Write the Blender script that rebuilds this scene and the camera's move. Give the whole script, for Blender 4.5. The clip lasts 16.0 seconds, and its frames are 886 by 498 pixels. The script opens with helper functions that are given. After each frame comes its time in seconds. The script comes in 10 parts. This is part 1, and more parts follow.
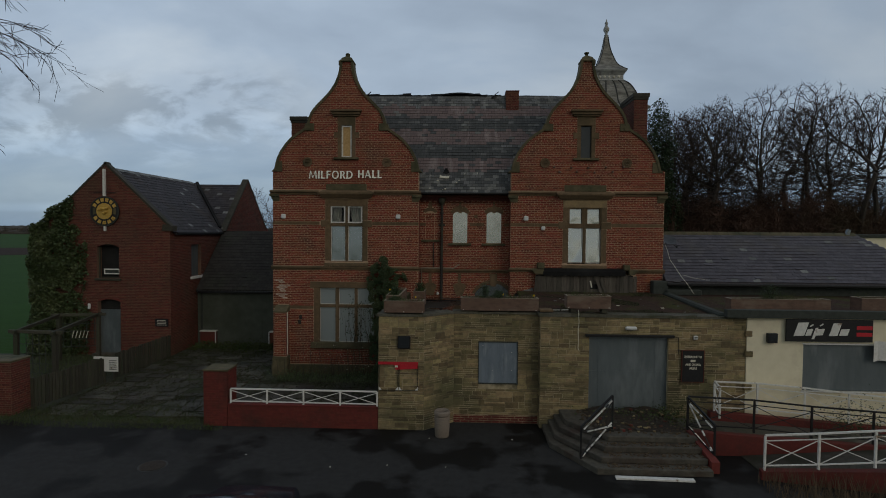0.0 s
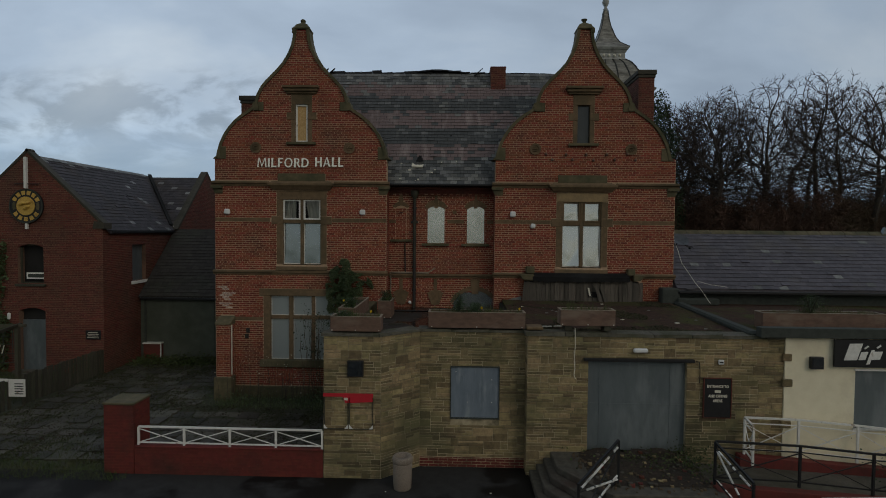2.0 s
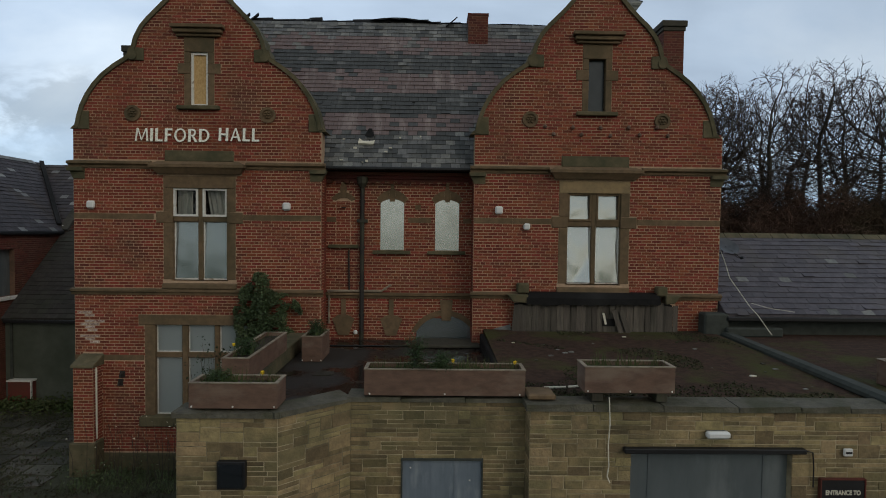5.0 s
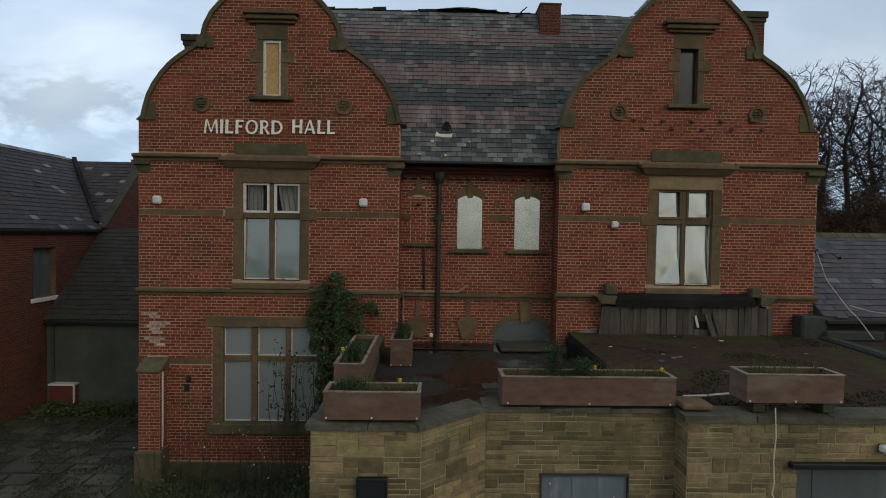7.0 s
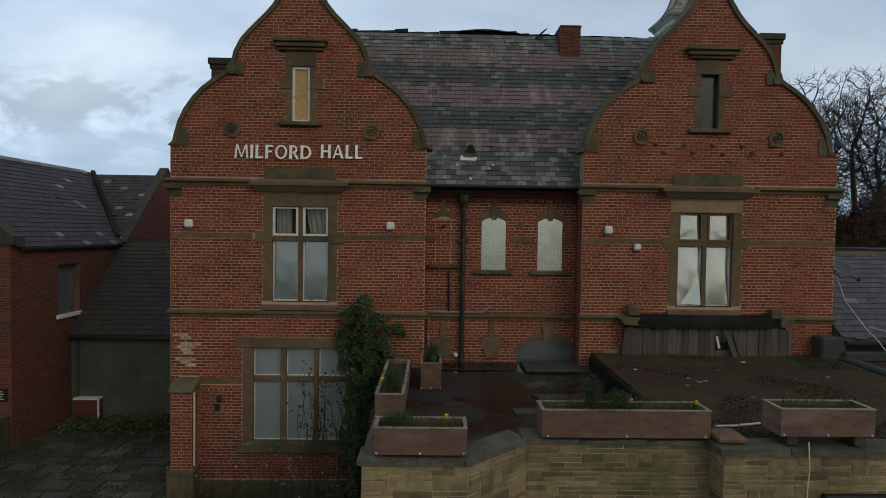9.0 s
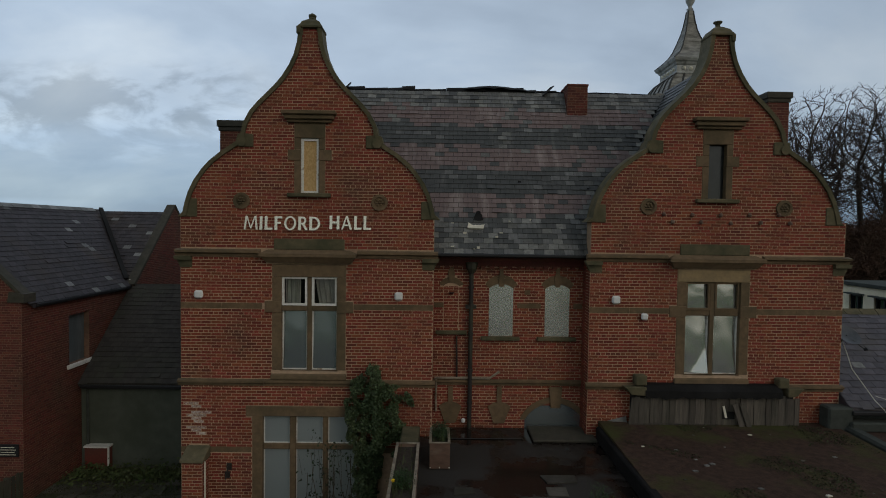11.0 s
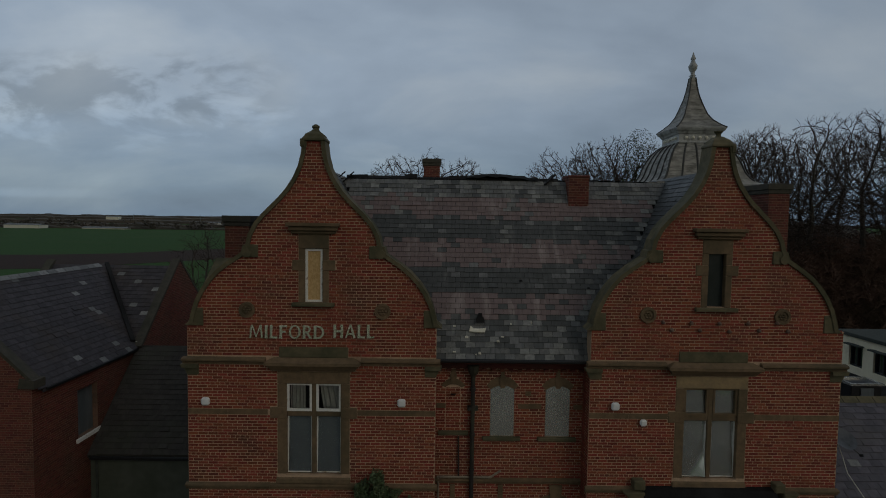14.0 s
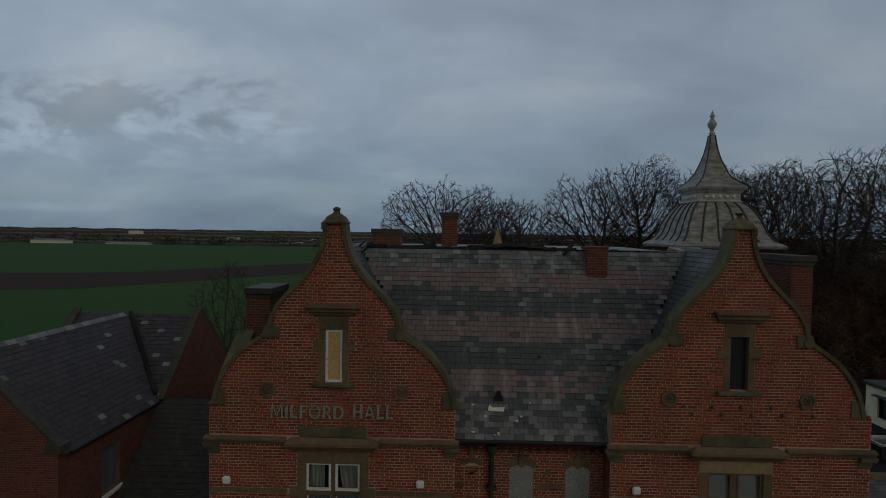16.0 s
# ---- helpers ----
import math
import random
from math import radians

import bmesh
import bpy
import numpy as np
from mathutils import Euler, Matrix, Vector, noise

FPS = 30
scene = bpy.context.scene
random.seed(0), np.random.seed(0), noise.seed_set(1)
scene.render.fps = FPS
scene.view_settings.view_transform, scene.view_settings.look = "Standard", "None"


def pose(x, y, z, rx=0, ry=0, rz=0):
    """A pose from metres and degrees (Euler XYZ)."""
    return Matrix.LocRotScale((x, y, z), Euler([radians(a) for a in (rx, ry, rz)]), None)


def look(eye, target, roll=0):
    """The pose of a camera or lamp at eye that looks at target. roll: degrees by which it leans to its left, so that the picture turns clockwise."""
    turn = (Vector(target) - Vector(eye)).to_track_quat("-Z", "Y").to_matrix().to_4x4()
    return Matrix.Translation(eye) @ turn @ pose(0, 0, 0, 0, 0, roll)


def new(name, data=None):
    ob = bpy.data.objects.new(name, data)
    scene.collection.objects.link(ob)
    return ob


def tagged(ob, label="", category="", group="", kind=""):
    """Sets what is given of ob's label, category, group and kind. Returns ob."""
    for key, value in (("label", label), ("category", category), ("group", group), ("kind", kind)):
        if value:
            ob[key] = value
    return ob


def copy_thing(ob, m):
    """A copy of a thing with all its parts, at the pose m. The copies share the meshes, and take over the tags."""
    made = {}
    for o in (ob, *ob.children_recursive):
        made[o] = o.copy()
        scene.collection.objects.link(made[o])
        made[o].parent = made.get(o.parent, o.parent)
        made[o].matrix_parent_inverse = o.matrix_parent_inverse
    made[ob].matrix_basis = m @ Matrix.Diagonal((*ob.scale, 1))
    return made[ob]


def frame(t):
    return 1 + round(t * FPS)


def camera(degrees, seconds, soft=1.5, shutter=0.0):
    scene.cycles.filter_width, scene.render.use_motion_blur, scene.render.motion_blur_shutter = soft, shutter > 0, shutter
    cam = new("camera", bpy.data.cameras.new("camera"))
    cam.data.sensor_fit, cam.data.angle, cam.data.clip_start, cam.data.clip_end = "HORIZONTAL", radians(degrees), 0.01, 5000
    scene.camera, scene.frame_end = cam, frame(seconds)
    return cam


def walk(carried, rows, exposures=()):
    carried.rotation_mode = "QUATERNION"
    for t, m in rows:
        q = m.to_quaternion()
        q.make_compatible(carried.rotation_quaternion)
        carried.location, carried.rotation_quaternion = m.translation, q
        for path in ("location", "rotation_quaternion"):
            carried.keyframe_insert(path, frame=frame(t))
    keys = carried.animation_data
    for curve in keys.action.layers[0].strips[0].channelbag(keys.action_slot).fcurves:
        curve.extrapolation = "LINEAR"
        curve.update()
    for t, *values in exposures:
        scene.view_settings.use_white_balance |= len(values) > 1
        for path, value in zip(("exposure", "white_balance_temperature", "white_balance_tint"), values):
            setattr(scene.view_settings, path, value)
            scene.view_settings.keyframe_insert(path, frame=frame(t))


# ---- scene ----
cam = camera(78.6, 16.0, soft=0.97)
METRES, EYE, TILT, LEAN, TURN = 18.2, 5.9, 0.0, 0.0, 2.0
ROWS = [
    (0.0, 0.0, 0.0, 0.0, 0.02, -2.01, -0.48),
    (0.5, 0.0076, 0.0106, -0.0009, -0.12, -2.04, -0.49),
    (1.0, 0.0172, 0.0411, -0.0016, -0.24, -2.07, -0.5),
    (1.5, 0.0286, 0.0971, -0.0024, -0.34, -2.1, -0.52),
    (2.0, 0.0428, 0.1786, -0.002, -0.48, -2.09, -0.53),
    (2.5, 0.0588, 0.2813, -0.0002, -0.74, -2.05, -0.52),
    (3.0, 0.0739, 0.392, 0.0043, -1.13, -1.96, -0.56),
    (5.5, 0.0645, 0.4755, -0.0033, -3.1, -1.92, -0.77),
    (6.0, 0.0461, 0.4886, -0.0053, -3.15, -1.86, -0.84),
    (6.5, 0.0092, 0.5005, -0.0069, -3.18, -1.82, -0.89),
    (7.0, -0.0364, 0.5085, -0.0074, -3.15, -1.77, -0.87),
    (7.5, -0.0659, 0.5086, -0.0073, -3.06, -1.72, -0.86),
    (8.0, -0.0715, 0.5024, -0.0026, -3.01, -1.73, -0.84),
    (8.5, -0.0679, 0.4989, 0.0066, -3.04, -1.72, -0.84),
    (11.0, -0.0757, 0.4979, 0.1148, -2.66, -2.1, -0.81),
    (11.5, -0.0772, 0.5001, 0.1432, -2.62, -2.05, -0.8),
    (12.0, -0.0773, 0.5015, 0.1751, -2.58, -2.04, -0.82),
    (12.5, -0.0763, 0.5005, 0.2067, -2.52, -1.95, -0.82),
    (13.0, -0.0759, 0.4994, 0.2315, -2.46, -1.91, -0.83),
    (13.5, -0.0765, 0.4965, 0.2505, -2.41, -2.37, -0.83),
    (14.0, -0.0771, 0.4953, 0.269, -2.36, -3.2, -0.82),
    (14.5, -0.078, 0.4961, 0.2878, -2.31, -3.59, -0.85),
    (15.0, -0.0792, 0.4957, 0.3076, -1.44, -2.82, -0.83),
    (15.5, -0.0807, 0.4953, 0.3337, -0.9, -1.97, -0.84),
    (16.0, -0.0818, 0.4951, 0.3578, -0.63, -1.83, -0.84),
]
EXPOSURES = [(0.0, -0.05), (3.0, 0.15), (5.5, 0.6), (7.0, 0.62), (8.7, 0.55), (11.0, 0.22), (12.5, -0.2), (14.5, -0.45), (16.0, -0.5)]
walk(cam, [(t, pose(0, 0, EYE, TILT, LEAN, TURN) @ pose(METRES * x, METRES * y, METRES * z, 90 + pitch, roll, yaw)) for t, x, y, z, yaw, pitch, roll in ROWS], EXPOSURES)

# ---- world, sun and exposure ----
world = bpy.data.worlds.new("dusk_sky")
scene.world = world
world.use_nodes = True
wn, wl = world.node_tree.nodes, world.node_tree.links
wn.clear()


def wnode(kind, **values):
    n = wn.new(kind)
    for key, value in values.items():
        n.inputs[key].default_value = value
    return n


SUN_AZ, SUN_EL = radians(140), radians(28)
sky = wn.new("ShaderNodeTexSky")
sky.sky_type, sky.sun_disc = "NISHITA", False
sky.sun_elevation, sky.sun_rotation = SUN_EL, SUN_AZ
sky_dim = wn.new("ShaderNodeVectorMath")
sky_dim.operation = "SCALE"
sky_dim.inputs["Scale"].default_value = 0.045
wl.new(sky.outputs[0], sky_dim.inputs[0])
coord = wn.new("ShaderNodeTexCoord")
split = wn.new("ShaderNodeSeparateXYZ")
wl.new(coord.outputs["Generated"], split.inputs[0])
high = wn.new("ShaderNodeMath")
high.operation, high.inputs[1].default_value = "ADD", 0.4
wl.new(split.outputs["Z"], high.inputs[0])
flat = wn.new("ShaderNodeVectorMath")
flat.operation = "DIVIDE"
both = wn.new("ShaderNodeCombineXYZ")
for k in range(3):
    wl.new(high.outputs[0], both.inputs[k])
wl.new(coord.outputs["Generated"], flat.inputs[0])
wl.new(both.outputs[0], flat.inputs[1])
shift = wn.new("ShaderNodeVectorMath")
shift.operation, shift.inputs[1].default_value = "MULTIPLY", (0.7, 1.0, 0.0)
wl.new(flat.outputs[0], shift.inputs[0])
cloud = wnode("ShaderNodeTexNoise", Scale=1.9, Detail=8.0, Roughness=0.5, Distortion=0.3)
wl.new(shift.outputs[0], cloud.inputs["Vector"])
ramp = wn.new("ShaderNodeValToRGB")
ramp.color_ramp.elements[0].position, ramp.color_ramp.elements[0].color = 0.33, (0.325, 0.4, 0.5, 1)
ramp.color_ramp.elements[1].position, ramp.color_ramp.elements[1].color = 0.72, (0.62, 0.69, 0.75, 1)
step = ramp.color_ramp.elements.new(0.5)
step.color = (0.42, 0.51, 0.62, 1)
wl.new(cloud.outputs["Fac"], ramp.inputs[0])
# the western half of the sky, behind the flight, is dimmed to balance the fronts
west = wn.new("ShaderNodeMapRange")
west.inputs["From Min"].default_value, west.inputs["From Max"].default_value = 0.35, -0.9
west.inputs["To Min"].default_value, west.inputs["To Max"].default_value = 1.0, 0.63
west.interpolation_type = "SMOOTHSTEP"
wl.new(split.outputs["Y"], west.inputs["Value"])
# unseen sky above the view, dimmed so roofs and ground get less light
over = wn.new("ShaderNodeMapRange")
over.inputs["From Min"].default_value, over.inputs["From Max"].default_value = 0.38, 0.95
over.inputs["To Min"].default_value, over.inputs["To Max"].default_value = 1.0, 0.72
over.interpolation_type = "SMOOTHSTEP"
wl.new(split.outputs["Z"], over.inputs["Value"])
# a darker bank of cloud low over the horizon, but for the clear strip at the sunset
bank = wn.new("ShaderNodeMapRange")
bank.inputs["From Min"].default_value, bank.inputs["From Max"].default_value = 0.0, 0.26
bank.interpolation_type = "SMOOTHSTEP"
wl.new(split.outputs["Z"], bank.inputs["Value"])
lower = wn.new("ShaderNodeMix")
lower.data_type = "RGBA"
lower.inputs[6].default_value, lower.inputs[7].default_value = (0.56, 0.66, 0.74, 1), (1.08, 1.09, 1.1, 1)
sunset = wn.new("ShaderNodeMapRange")
sunset.inputs["From Min"].default_value, sunset.inputs["From Max"].default_value = 0.0, -0.5
sunset.inputs["To Max"].default_value = 0.95
sunset.interpolation_type = "SMOOTHSTEP"
wl.new(split.outputs["Y"], sunset.inputs["Value"])
clear = wn.new("ShaderNodeMath")
clear.operation = "MAXIMUM"
wl.new(bank.outputs[0], clear.inputs[0])
wl.new(sunset.outputs[0], clear.inputs[1])
wl.new(clear.outputs[0], lower.inputs["Factor"])
# smaller broken clouds
lumps = wnode("ShaderNodeTexNoise", Scale=3.4, Detail=7.0, Roughness=0.55, Distortion=0.4)
wl.new(shift.outputs[0], lumps.inputs["Vector"])
broken = wn.new("ShaderNodeMapRange")
broken.inputs["From Min"].default_value, broken.inputs["From Max"].default_value = 0.36, 0.66
broken.inputs["To Min"].default_value, broken.inputs["To Max"].default_value = 0.96, 1.045
wl.new(lumps.outputs["Fac"], broken.inputs["Value"])
patchy = wn.new("ShaderNodeMath")
patchy.operation = "MULTIPLY"
wl.new(west.outputs[0], patchy.inputs[0])
wl.new(broken.outputs[0], patchy.inputs[1])
depth = wn.new("ShaderNodeMath")
depth.operation = "MULTIPLY"
wl.new(patchy.outputs[0], depth.inputs[0])
wl.new(over.outputs[0], depth.inputs[1])
# the sky thickens towards the wood on the east side
east = wn.new("ShaderNodeMapRange")
east.inputs["From Min"].default_value, east.inputs["From Max"].default_value = -0.45, 0.6
east.inputs["To Min"].default_value, east.inputs["To Max"].default_value = 1.0, 0.8
east.interpolation_type = "SMOOTHSTEP"
north = wn.new("ShaderNodeMapRange")
north.inputs["From Min"].default_value, north.inputs["From Max"].default_value = -0.15, 0.35
wl.new(split.outputs["Y"], north.inputs["Value"])
across = wn.new("ShaderNodeMath")
across.operation = "MULTIPLY"
wl.new(split.outputs["X"], across.inputs[0])
wl.new(north.outputs[0], across.inputs[1])
wl.new(across.outputs[0], east.inputs["Value"])
whole = wn.new("ShaderNodeMath")
whole.operation = "MULTIPLY"
wl.new(depth.outputs[0], whole.inputs[0])
wl.new(east.outputs[0], whole.inputs[1])


def sky_math(op, a, b):
    n = wn.new("ShaderNodeMath")
    n.operation = op
    for k, v in enumerate((a, b)):
        if isinstance(v, (int, float)):
            n.inputs[k].default_value = v
        else:
            wl.new(v, n.inputs[k])
    return n.outputs[0]


def sky_step(value, lo, hi):
    n = wn.new("ShaderNodeMapRange")
    n.interpolation_type = "SMOOTHSTEP"
    n.inputs["From Min"].default_value, n.inputs["From Max"].default_value = lo, hi
    wl.new(value, n.inputs["Value"])
    return n.outputs[0]


# a long bank of broken grey cloud in the north-west, its gaps and lower edge lit
ahead = sky_math("MAXIMUM", split.outputs["Y"], 0.05)
bank_u, bank_v = sky_math("DIVIDE", split.outputs["X"], ahead), sky_math("DIVIDE", split.outputs["Z"], ahead)
bank_uv = wn.new("ShaderNodeCombineXYZ")
wl.new(sky_math("MULTIPLY", bank_u, 6.5), bank_uv.inputs[0])
wl.new(sky_math("MULTIPLY", bank_v, 15.0), bank_uv.inputs[1])
bank_noise = wnode("ShaderNodeTexNoise", Scale=1.0, Detail=7.0, Roughness=0.56, Distortion=0.35)
wl.new(bank_uv.outputs[0], bank_noise.inputs["Vector"])
side_mask = sky_math("MULTIPLY", sky_step(bank_u, -0.2, -0.42), sky_step(split.outputs["Y"], 0.1, 0.3))
dark_mask = sky_math("MULTIPLY", sky_math("MULTIPLY", sky_step(bank_v, 0.15, 0.2), sky_step(bank_v, 0.31, 0.26)), side_mask)
lit_mask = sky_math("MULTIPLY", sky_math("MULTIPLY", sky_step(bank_v, 0.09, 0.15), sky_step(bank_v, 0.24, 0.18)), side_mask)
dark_cloud = sky_math("MULTIPLY", sky_math("MULTIPLY", sky_step(bank_noise.outputs["Fac"], 0.42, 0.56), dark_mask), -0.27)
lit_cloud = sky_math("MULTIPLY", sky_math("MULTIPLY", sky_step(bank_noise.outputs["Fac"], 0.52, 0.36), lit_mask), 0.24)
low_streak = sky_math("MULTIPLY", sky_math("MULTIPLY", sky_step(bank_v, 0.025, 0.034), sky_step(bank_v, 0.05, 0.038)), sky_math("MULTIPLY", sky_step(bank_u, -0.5, -0.8), 0.16))
bank_gain = sky_math("ADD", sky_math("ADD", dark_cloud, lit_cloud), sky_math("ADD", low_streak, 1.0))
whole = sky_math("MULTIPLY", whole.outputs[0], bank_gain)
# a warmer tone towards the sunset
warm = wn.new("ShaderNodeMix")
warm.data_type = "RGBA"
warm.inputs[6].default_value, warm.inputs[7].default_value = (1, 1, 1, 1), (1.12, 1.0, 0.8, 1)
glow = wn.new("ShaderNodeMapRange")
glow.inputs["From Min"].default_value, glow.inputs["From Max"].default_value = 0.2, -0.7
glow.interpolation_type = "SMOOTHSTEP"
wl.new(split.outputs["Y"], glow.inputs["Value"])
wl.new(glow.outputs[0], warm.inputs["Factor"])
tone = wn.new("ShaderNodeVectorMath")
tone.operation = "MULTIPLY"
tint = wn.new("ShaderNodeVectorMath")
tint.operation = "MULTIPLY"
wl.new(ramp.outputs[0], tint.inputs[0])
wl.new(lower.outputs[2], tint.inputs[1])
wl.new(tint.outputs[0], tone.inputs[0])
wl.new(warm.outputs[2], tone.inputs[1])
bright = wn.new("ShaderNodeVectorMath")
bright.operation = "SCALE"
wl.new(tone.outputs[0], bright.inputs[0])
wl.new(whole, bright.inputs["Scale"])
blend = wn.new("ShaderNodeMix")
blend.data_type = "RGBA"
blend.inputs["Factor"].default_value = 0.82
wl.new(sky_dim.outputs[0], blend.inputs[6])
wl.new(bright.outputs[0], blend.inputs[7])
back = wnode("ShaderNodeBackground", Strength=1.0)
wl.new(blend.outputs[2], back.inputs["Color"])
wout = wn.new("ShaderNodeOutputWorld")
wl.new(back.outputs[0], wout.inputs[0])

sun_data = bpy.data.lights.new("sun", "SUN")
sun_data.energy, sun_data.angle, sun_data.color = 0.34, radians(30), (1.0, 0.87, 0.7)
sun = new("sun", sun_data)
sun.matrix_world = look((0, 0, 0), (-math.sin(SUN_AZ) * math.cos(SUN_EL), -math.cos(SUN_AZ) * math.cos(SUN_EL), -math.sin(SUN_EL)))
sun.location = (0, -20, 40)


# ---- materials ----
def lin(r, g, b):
    return (r, g, b, 1.0)


def mat(name, c1, c2, c3=None, scale=9.0, big=0.7, rough=0.85, bump=0.25, fine=45.0, metal=0.0, vary=0.0, stain=(0.5, 0.72), stretch=(1, 1, 1), spec=0.4, bumpdist=0.01, gloss=None):
    """Base colour from two scales of noise, stains of a third colour, piece-to-piece variation and fine relief."""
    m = bpy.data.materials.new(name)
    m.use_nodes = True
    n, l = m.node_tree.nodes, m.node_tree.links
    p = n["Principled BSDF"]
    tc = n.new("ShaderNodeTexCoord")
    mp = n.new("ShaderNodeMapping")
    mp.inputs["Scale"].default_value = stretch
    l.new(tc.outputs["Object"], mp.inputs[0])
    a = n.new("ShaderNodeTexNoise")
    a.inputs["Scale"].default_value, a.inputs["Detail"].default_value, a.inputs["Roughness"].default_value = scale, 6, 0.62
    l.new(mp.outputs[0], a.inputs["Vector"])
    r = n.new("ShaderNodeMapRange")
    r.inputs["From Min"].default_value, r.inputs["From Max"].default_value = 0.34, 0.66
    l.new(a.outputs["Fac"], r.inputs["Value"])
    mix = n.new("ShaderNodeMix")
    mix.data_type = "RGBA"
    mix.inputs[6].default_value, mix.inputs[7].default_value = lin(*c1), lin(*c2)
    l.new(r.outputs[0], mix.inputs["Factor"])
    colour = mix.outputs[2]
    b = n.new("ShaderNodeTexNoise")
    b.inputs["Scale"].default_value, b.inputs["Detail"].default_value, b.inputs["Roughness"].default_value = big, 5, 0.6
    l.new(mp.outputs[0], b.inputs["Vector"])
    s = n.new("ShaderNodeMapRange")
    s.inputs["From Min"].default_value, s.inputs["From Max"].default_value = stain
    l.new(b.outputs["Fac"], s.inputs["Value"])
    if c3:
        mix2 = n.new("ShaderNodeMix")
        mix2.data_type = "RGBA"
        mix2.inputs[7].default_value = lin(*c3)
        l.new(s.outputs[0], mix2.inputs["Factor"])
        l.new(colour, mix2.inputs[6])
        colour = mix2.outputs[2]
    if vary:
        geo, info = n.new("ShaderNodeNewGeometry"), n.new("ShaderNodeObjectInfo")
        add, fr = n.new("ShaderNodeMath"), n.new("ShaderNodeMath")
        add.operation, fr.operation = "ADD", "FRACT"
        l.new(geo.outputs["Random Per Island"], add.inputs[0])
        l.new(info.outputs["Random"], add.inputs[1])
        l.new(add.outputs[0], fr.inputs[0])
        hsv = n.new("ShaderNodeHueSaturation")
        vr, hr = n.new("ShaderNodeMapRange"), n.new("ShaderNodeMapRange")
        vr.inputs["To Min"].default_value, vr.inputs["To Max"].default_value = 1 - vary, 1 + vary
        hr.inputs["To Min"].default_value, hr.inputs["To Max"].default_value = 0.5 - vary * 0.035, 0.5 + vary * 0.035
        mul, fr2 = n.new("ShaderNodeMath"), n.new("ShaderNodeMath")
        mul.operation, fr2.operation, mul.inputs[1].default_value = "MULTIPLY", "FRACT", 7.31
        l.new(fr.outputs[0], mul.inputs[0])
        l.new(mul.outputs[0], fr2.inputs[0])
        l.new(fr.outputs[0], vr.inputs["Value"])
        l.new(fr2.outputs[0], hr.inputs["Value"])
        l.new(vr.outputs[0], hsv.inputs["Value"])
        l.new(hr.outputs[0], hsv.inputs["Hue"])
        l.new(colour, hsv.inputs["Color"])
        colour = hsv.outputs[0]
    l.new(colour, p.inputs["Base Color"])
    p.inputs["Roughness"].default_value, p.inputs["Metallic"].default_value = rough, metal
    p.inputs["Specular IOR Level"].default_value = spec
    if gloss is not None:
        g = n.new("ShaderNodeMapRange")
        g.inputs["To Min"].default_value, g.inputs["To Max"].default_value = rough, gloss
        l.new(s.outputs[0], g.inputs["Value"])
        l.new(g.outputs[0], p.inputs["Roughness"])
    if bump:
        f = n.new("ShaderNodeTexNoise")
        f.inputs["Scale"].default_value, f.inputs["Detail"].default_value = fine, 4
        l.new(mp.outputs[0], f.inputs["Vector"])
        bp = n.new("ShaderNodeBump")
        bp.inputs["Strength"].default_value, bp.inputs["Distance"].default_value = bump, bumpdist
        l.new(f.outputs["Fac"], bp.inputs["Height"])
        l.new(bp.outputs[0], p.inputs["Normal"])
    return m


BRICK = mat("red_brick", (0.256, 0.056, 0.029), (0.16, 0.037, 0.021), (0.115, 0.044, 0.026), scale=24, big=0.7, vary=0.3, bump=0.3, stain=(0.5, 0.72))
BRICK_DARK = mat("dark_red_brick", (0.15, 0.037, 0.024), (0.1, 0.028, 0.019), (0.075, 0.037, 0.024), scale=20, big=0.5, vary=0.26, bump=0.3, stain=(0.45, 0.7))
MORTAR = mat("pale_lime_mortar", (0.53, 0.37, 0.25), (0.4, 0.275, 0.185), (0.24, 0.165, 0.11), scale=14, big=0.6, bump=0.4)
MORTAR_DARK = mat("dark_mortar", (0.22, 0.125, 0.085), (0.15, 0.09, 0.062), (0.08, 0.055, 0.04), scale=14, bump=0.4)
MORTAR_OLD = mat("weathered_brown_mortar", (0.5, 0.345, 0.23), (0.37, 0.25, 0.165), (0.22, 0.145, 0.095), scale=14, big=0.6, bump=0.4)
WHITEWASH = mat("lime_bloom", (0.62, 0.56, 0.5), (0.2, 0.06, 0.04), scale=28, bump=0.3, vary=0.2)
SAND = mat("weathered_sandstone", (0.19, 0.126, 0.07), (0.128, 0.086, 0.049), (0.074, 0.06, 0.032), scale=7, big=0.9, bump=0.3, stain=(0.45, 0.7))
SAND_PALE = mat("pale_sandstone", (0.34, 0.24, 0.125), (0.25, 0.18, 0.1), (0.15, 0.12, 0.07), scale=7, big=1.1, bump=0.3)
COPING = mat("mossy_coping_stone", (0.15, 0.12, 0.068), (0.095, 0.083, 0.045), (0.055, 0.055, 0.028), scale=6, big=1.3, bump=0.5, stain=(0.42, 0.66))
STONE = mat("coursed_stone", (0.325, 0.245, 0.125), (0.185, 0.143, 0.078), (0.108, 0.098, 0.05), scale=8, big=0.6, vary=0.38, bump=0.6, fine=26, stain=(0.44, 0.66), bumpdist=0.02)
COPING_DARK = mat("dark_weathered_coping", (0.07, 0.062, 0.046), (0.045, 0.041, 0.031), (0.035, 0.036, 0.022), scale=6, big=1.3, bump=0.5)
SLABSTONE = mat("grey_coping_slab", (0.125, 0.115, 0.086), (0.075, 0.07, 0.054), (0.055, 0.056, 0.03), scale=9, big=2.0, bump=0.8, fine=30, bumpdist=0.02, stain=(0.45, 0.64))
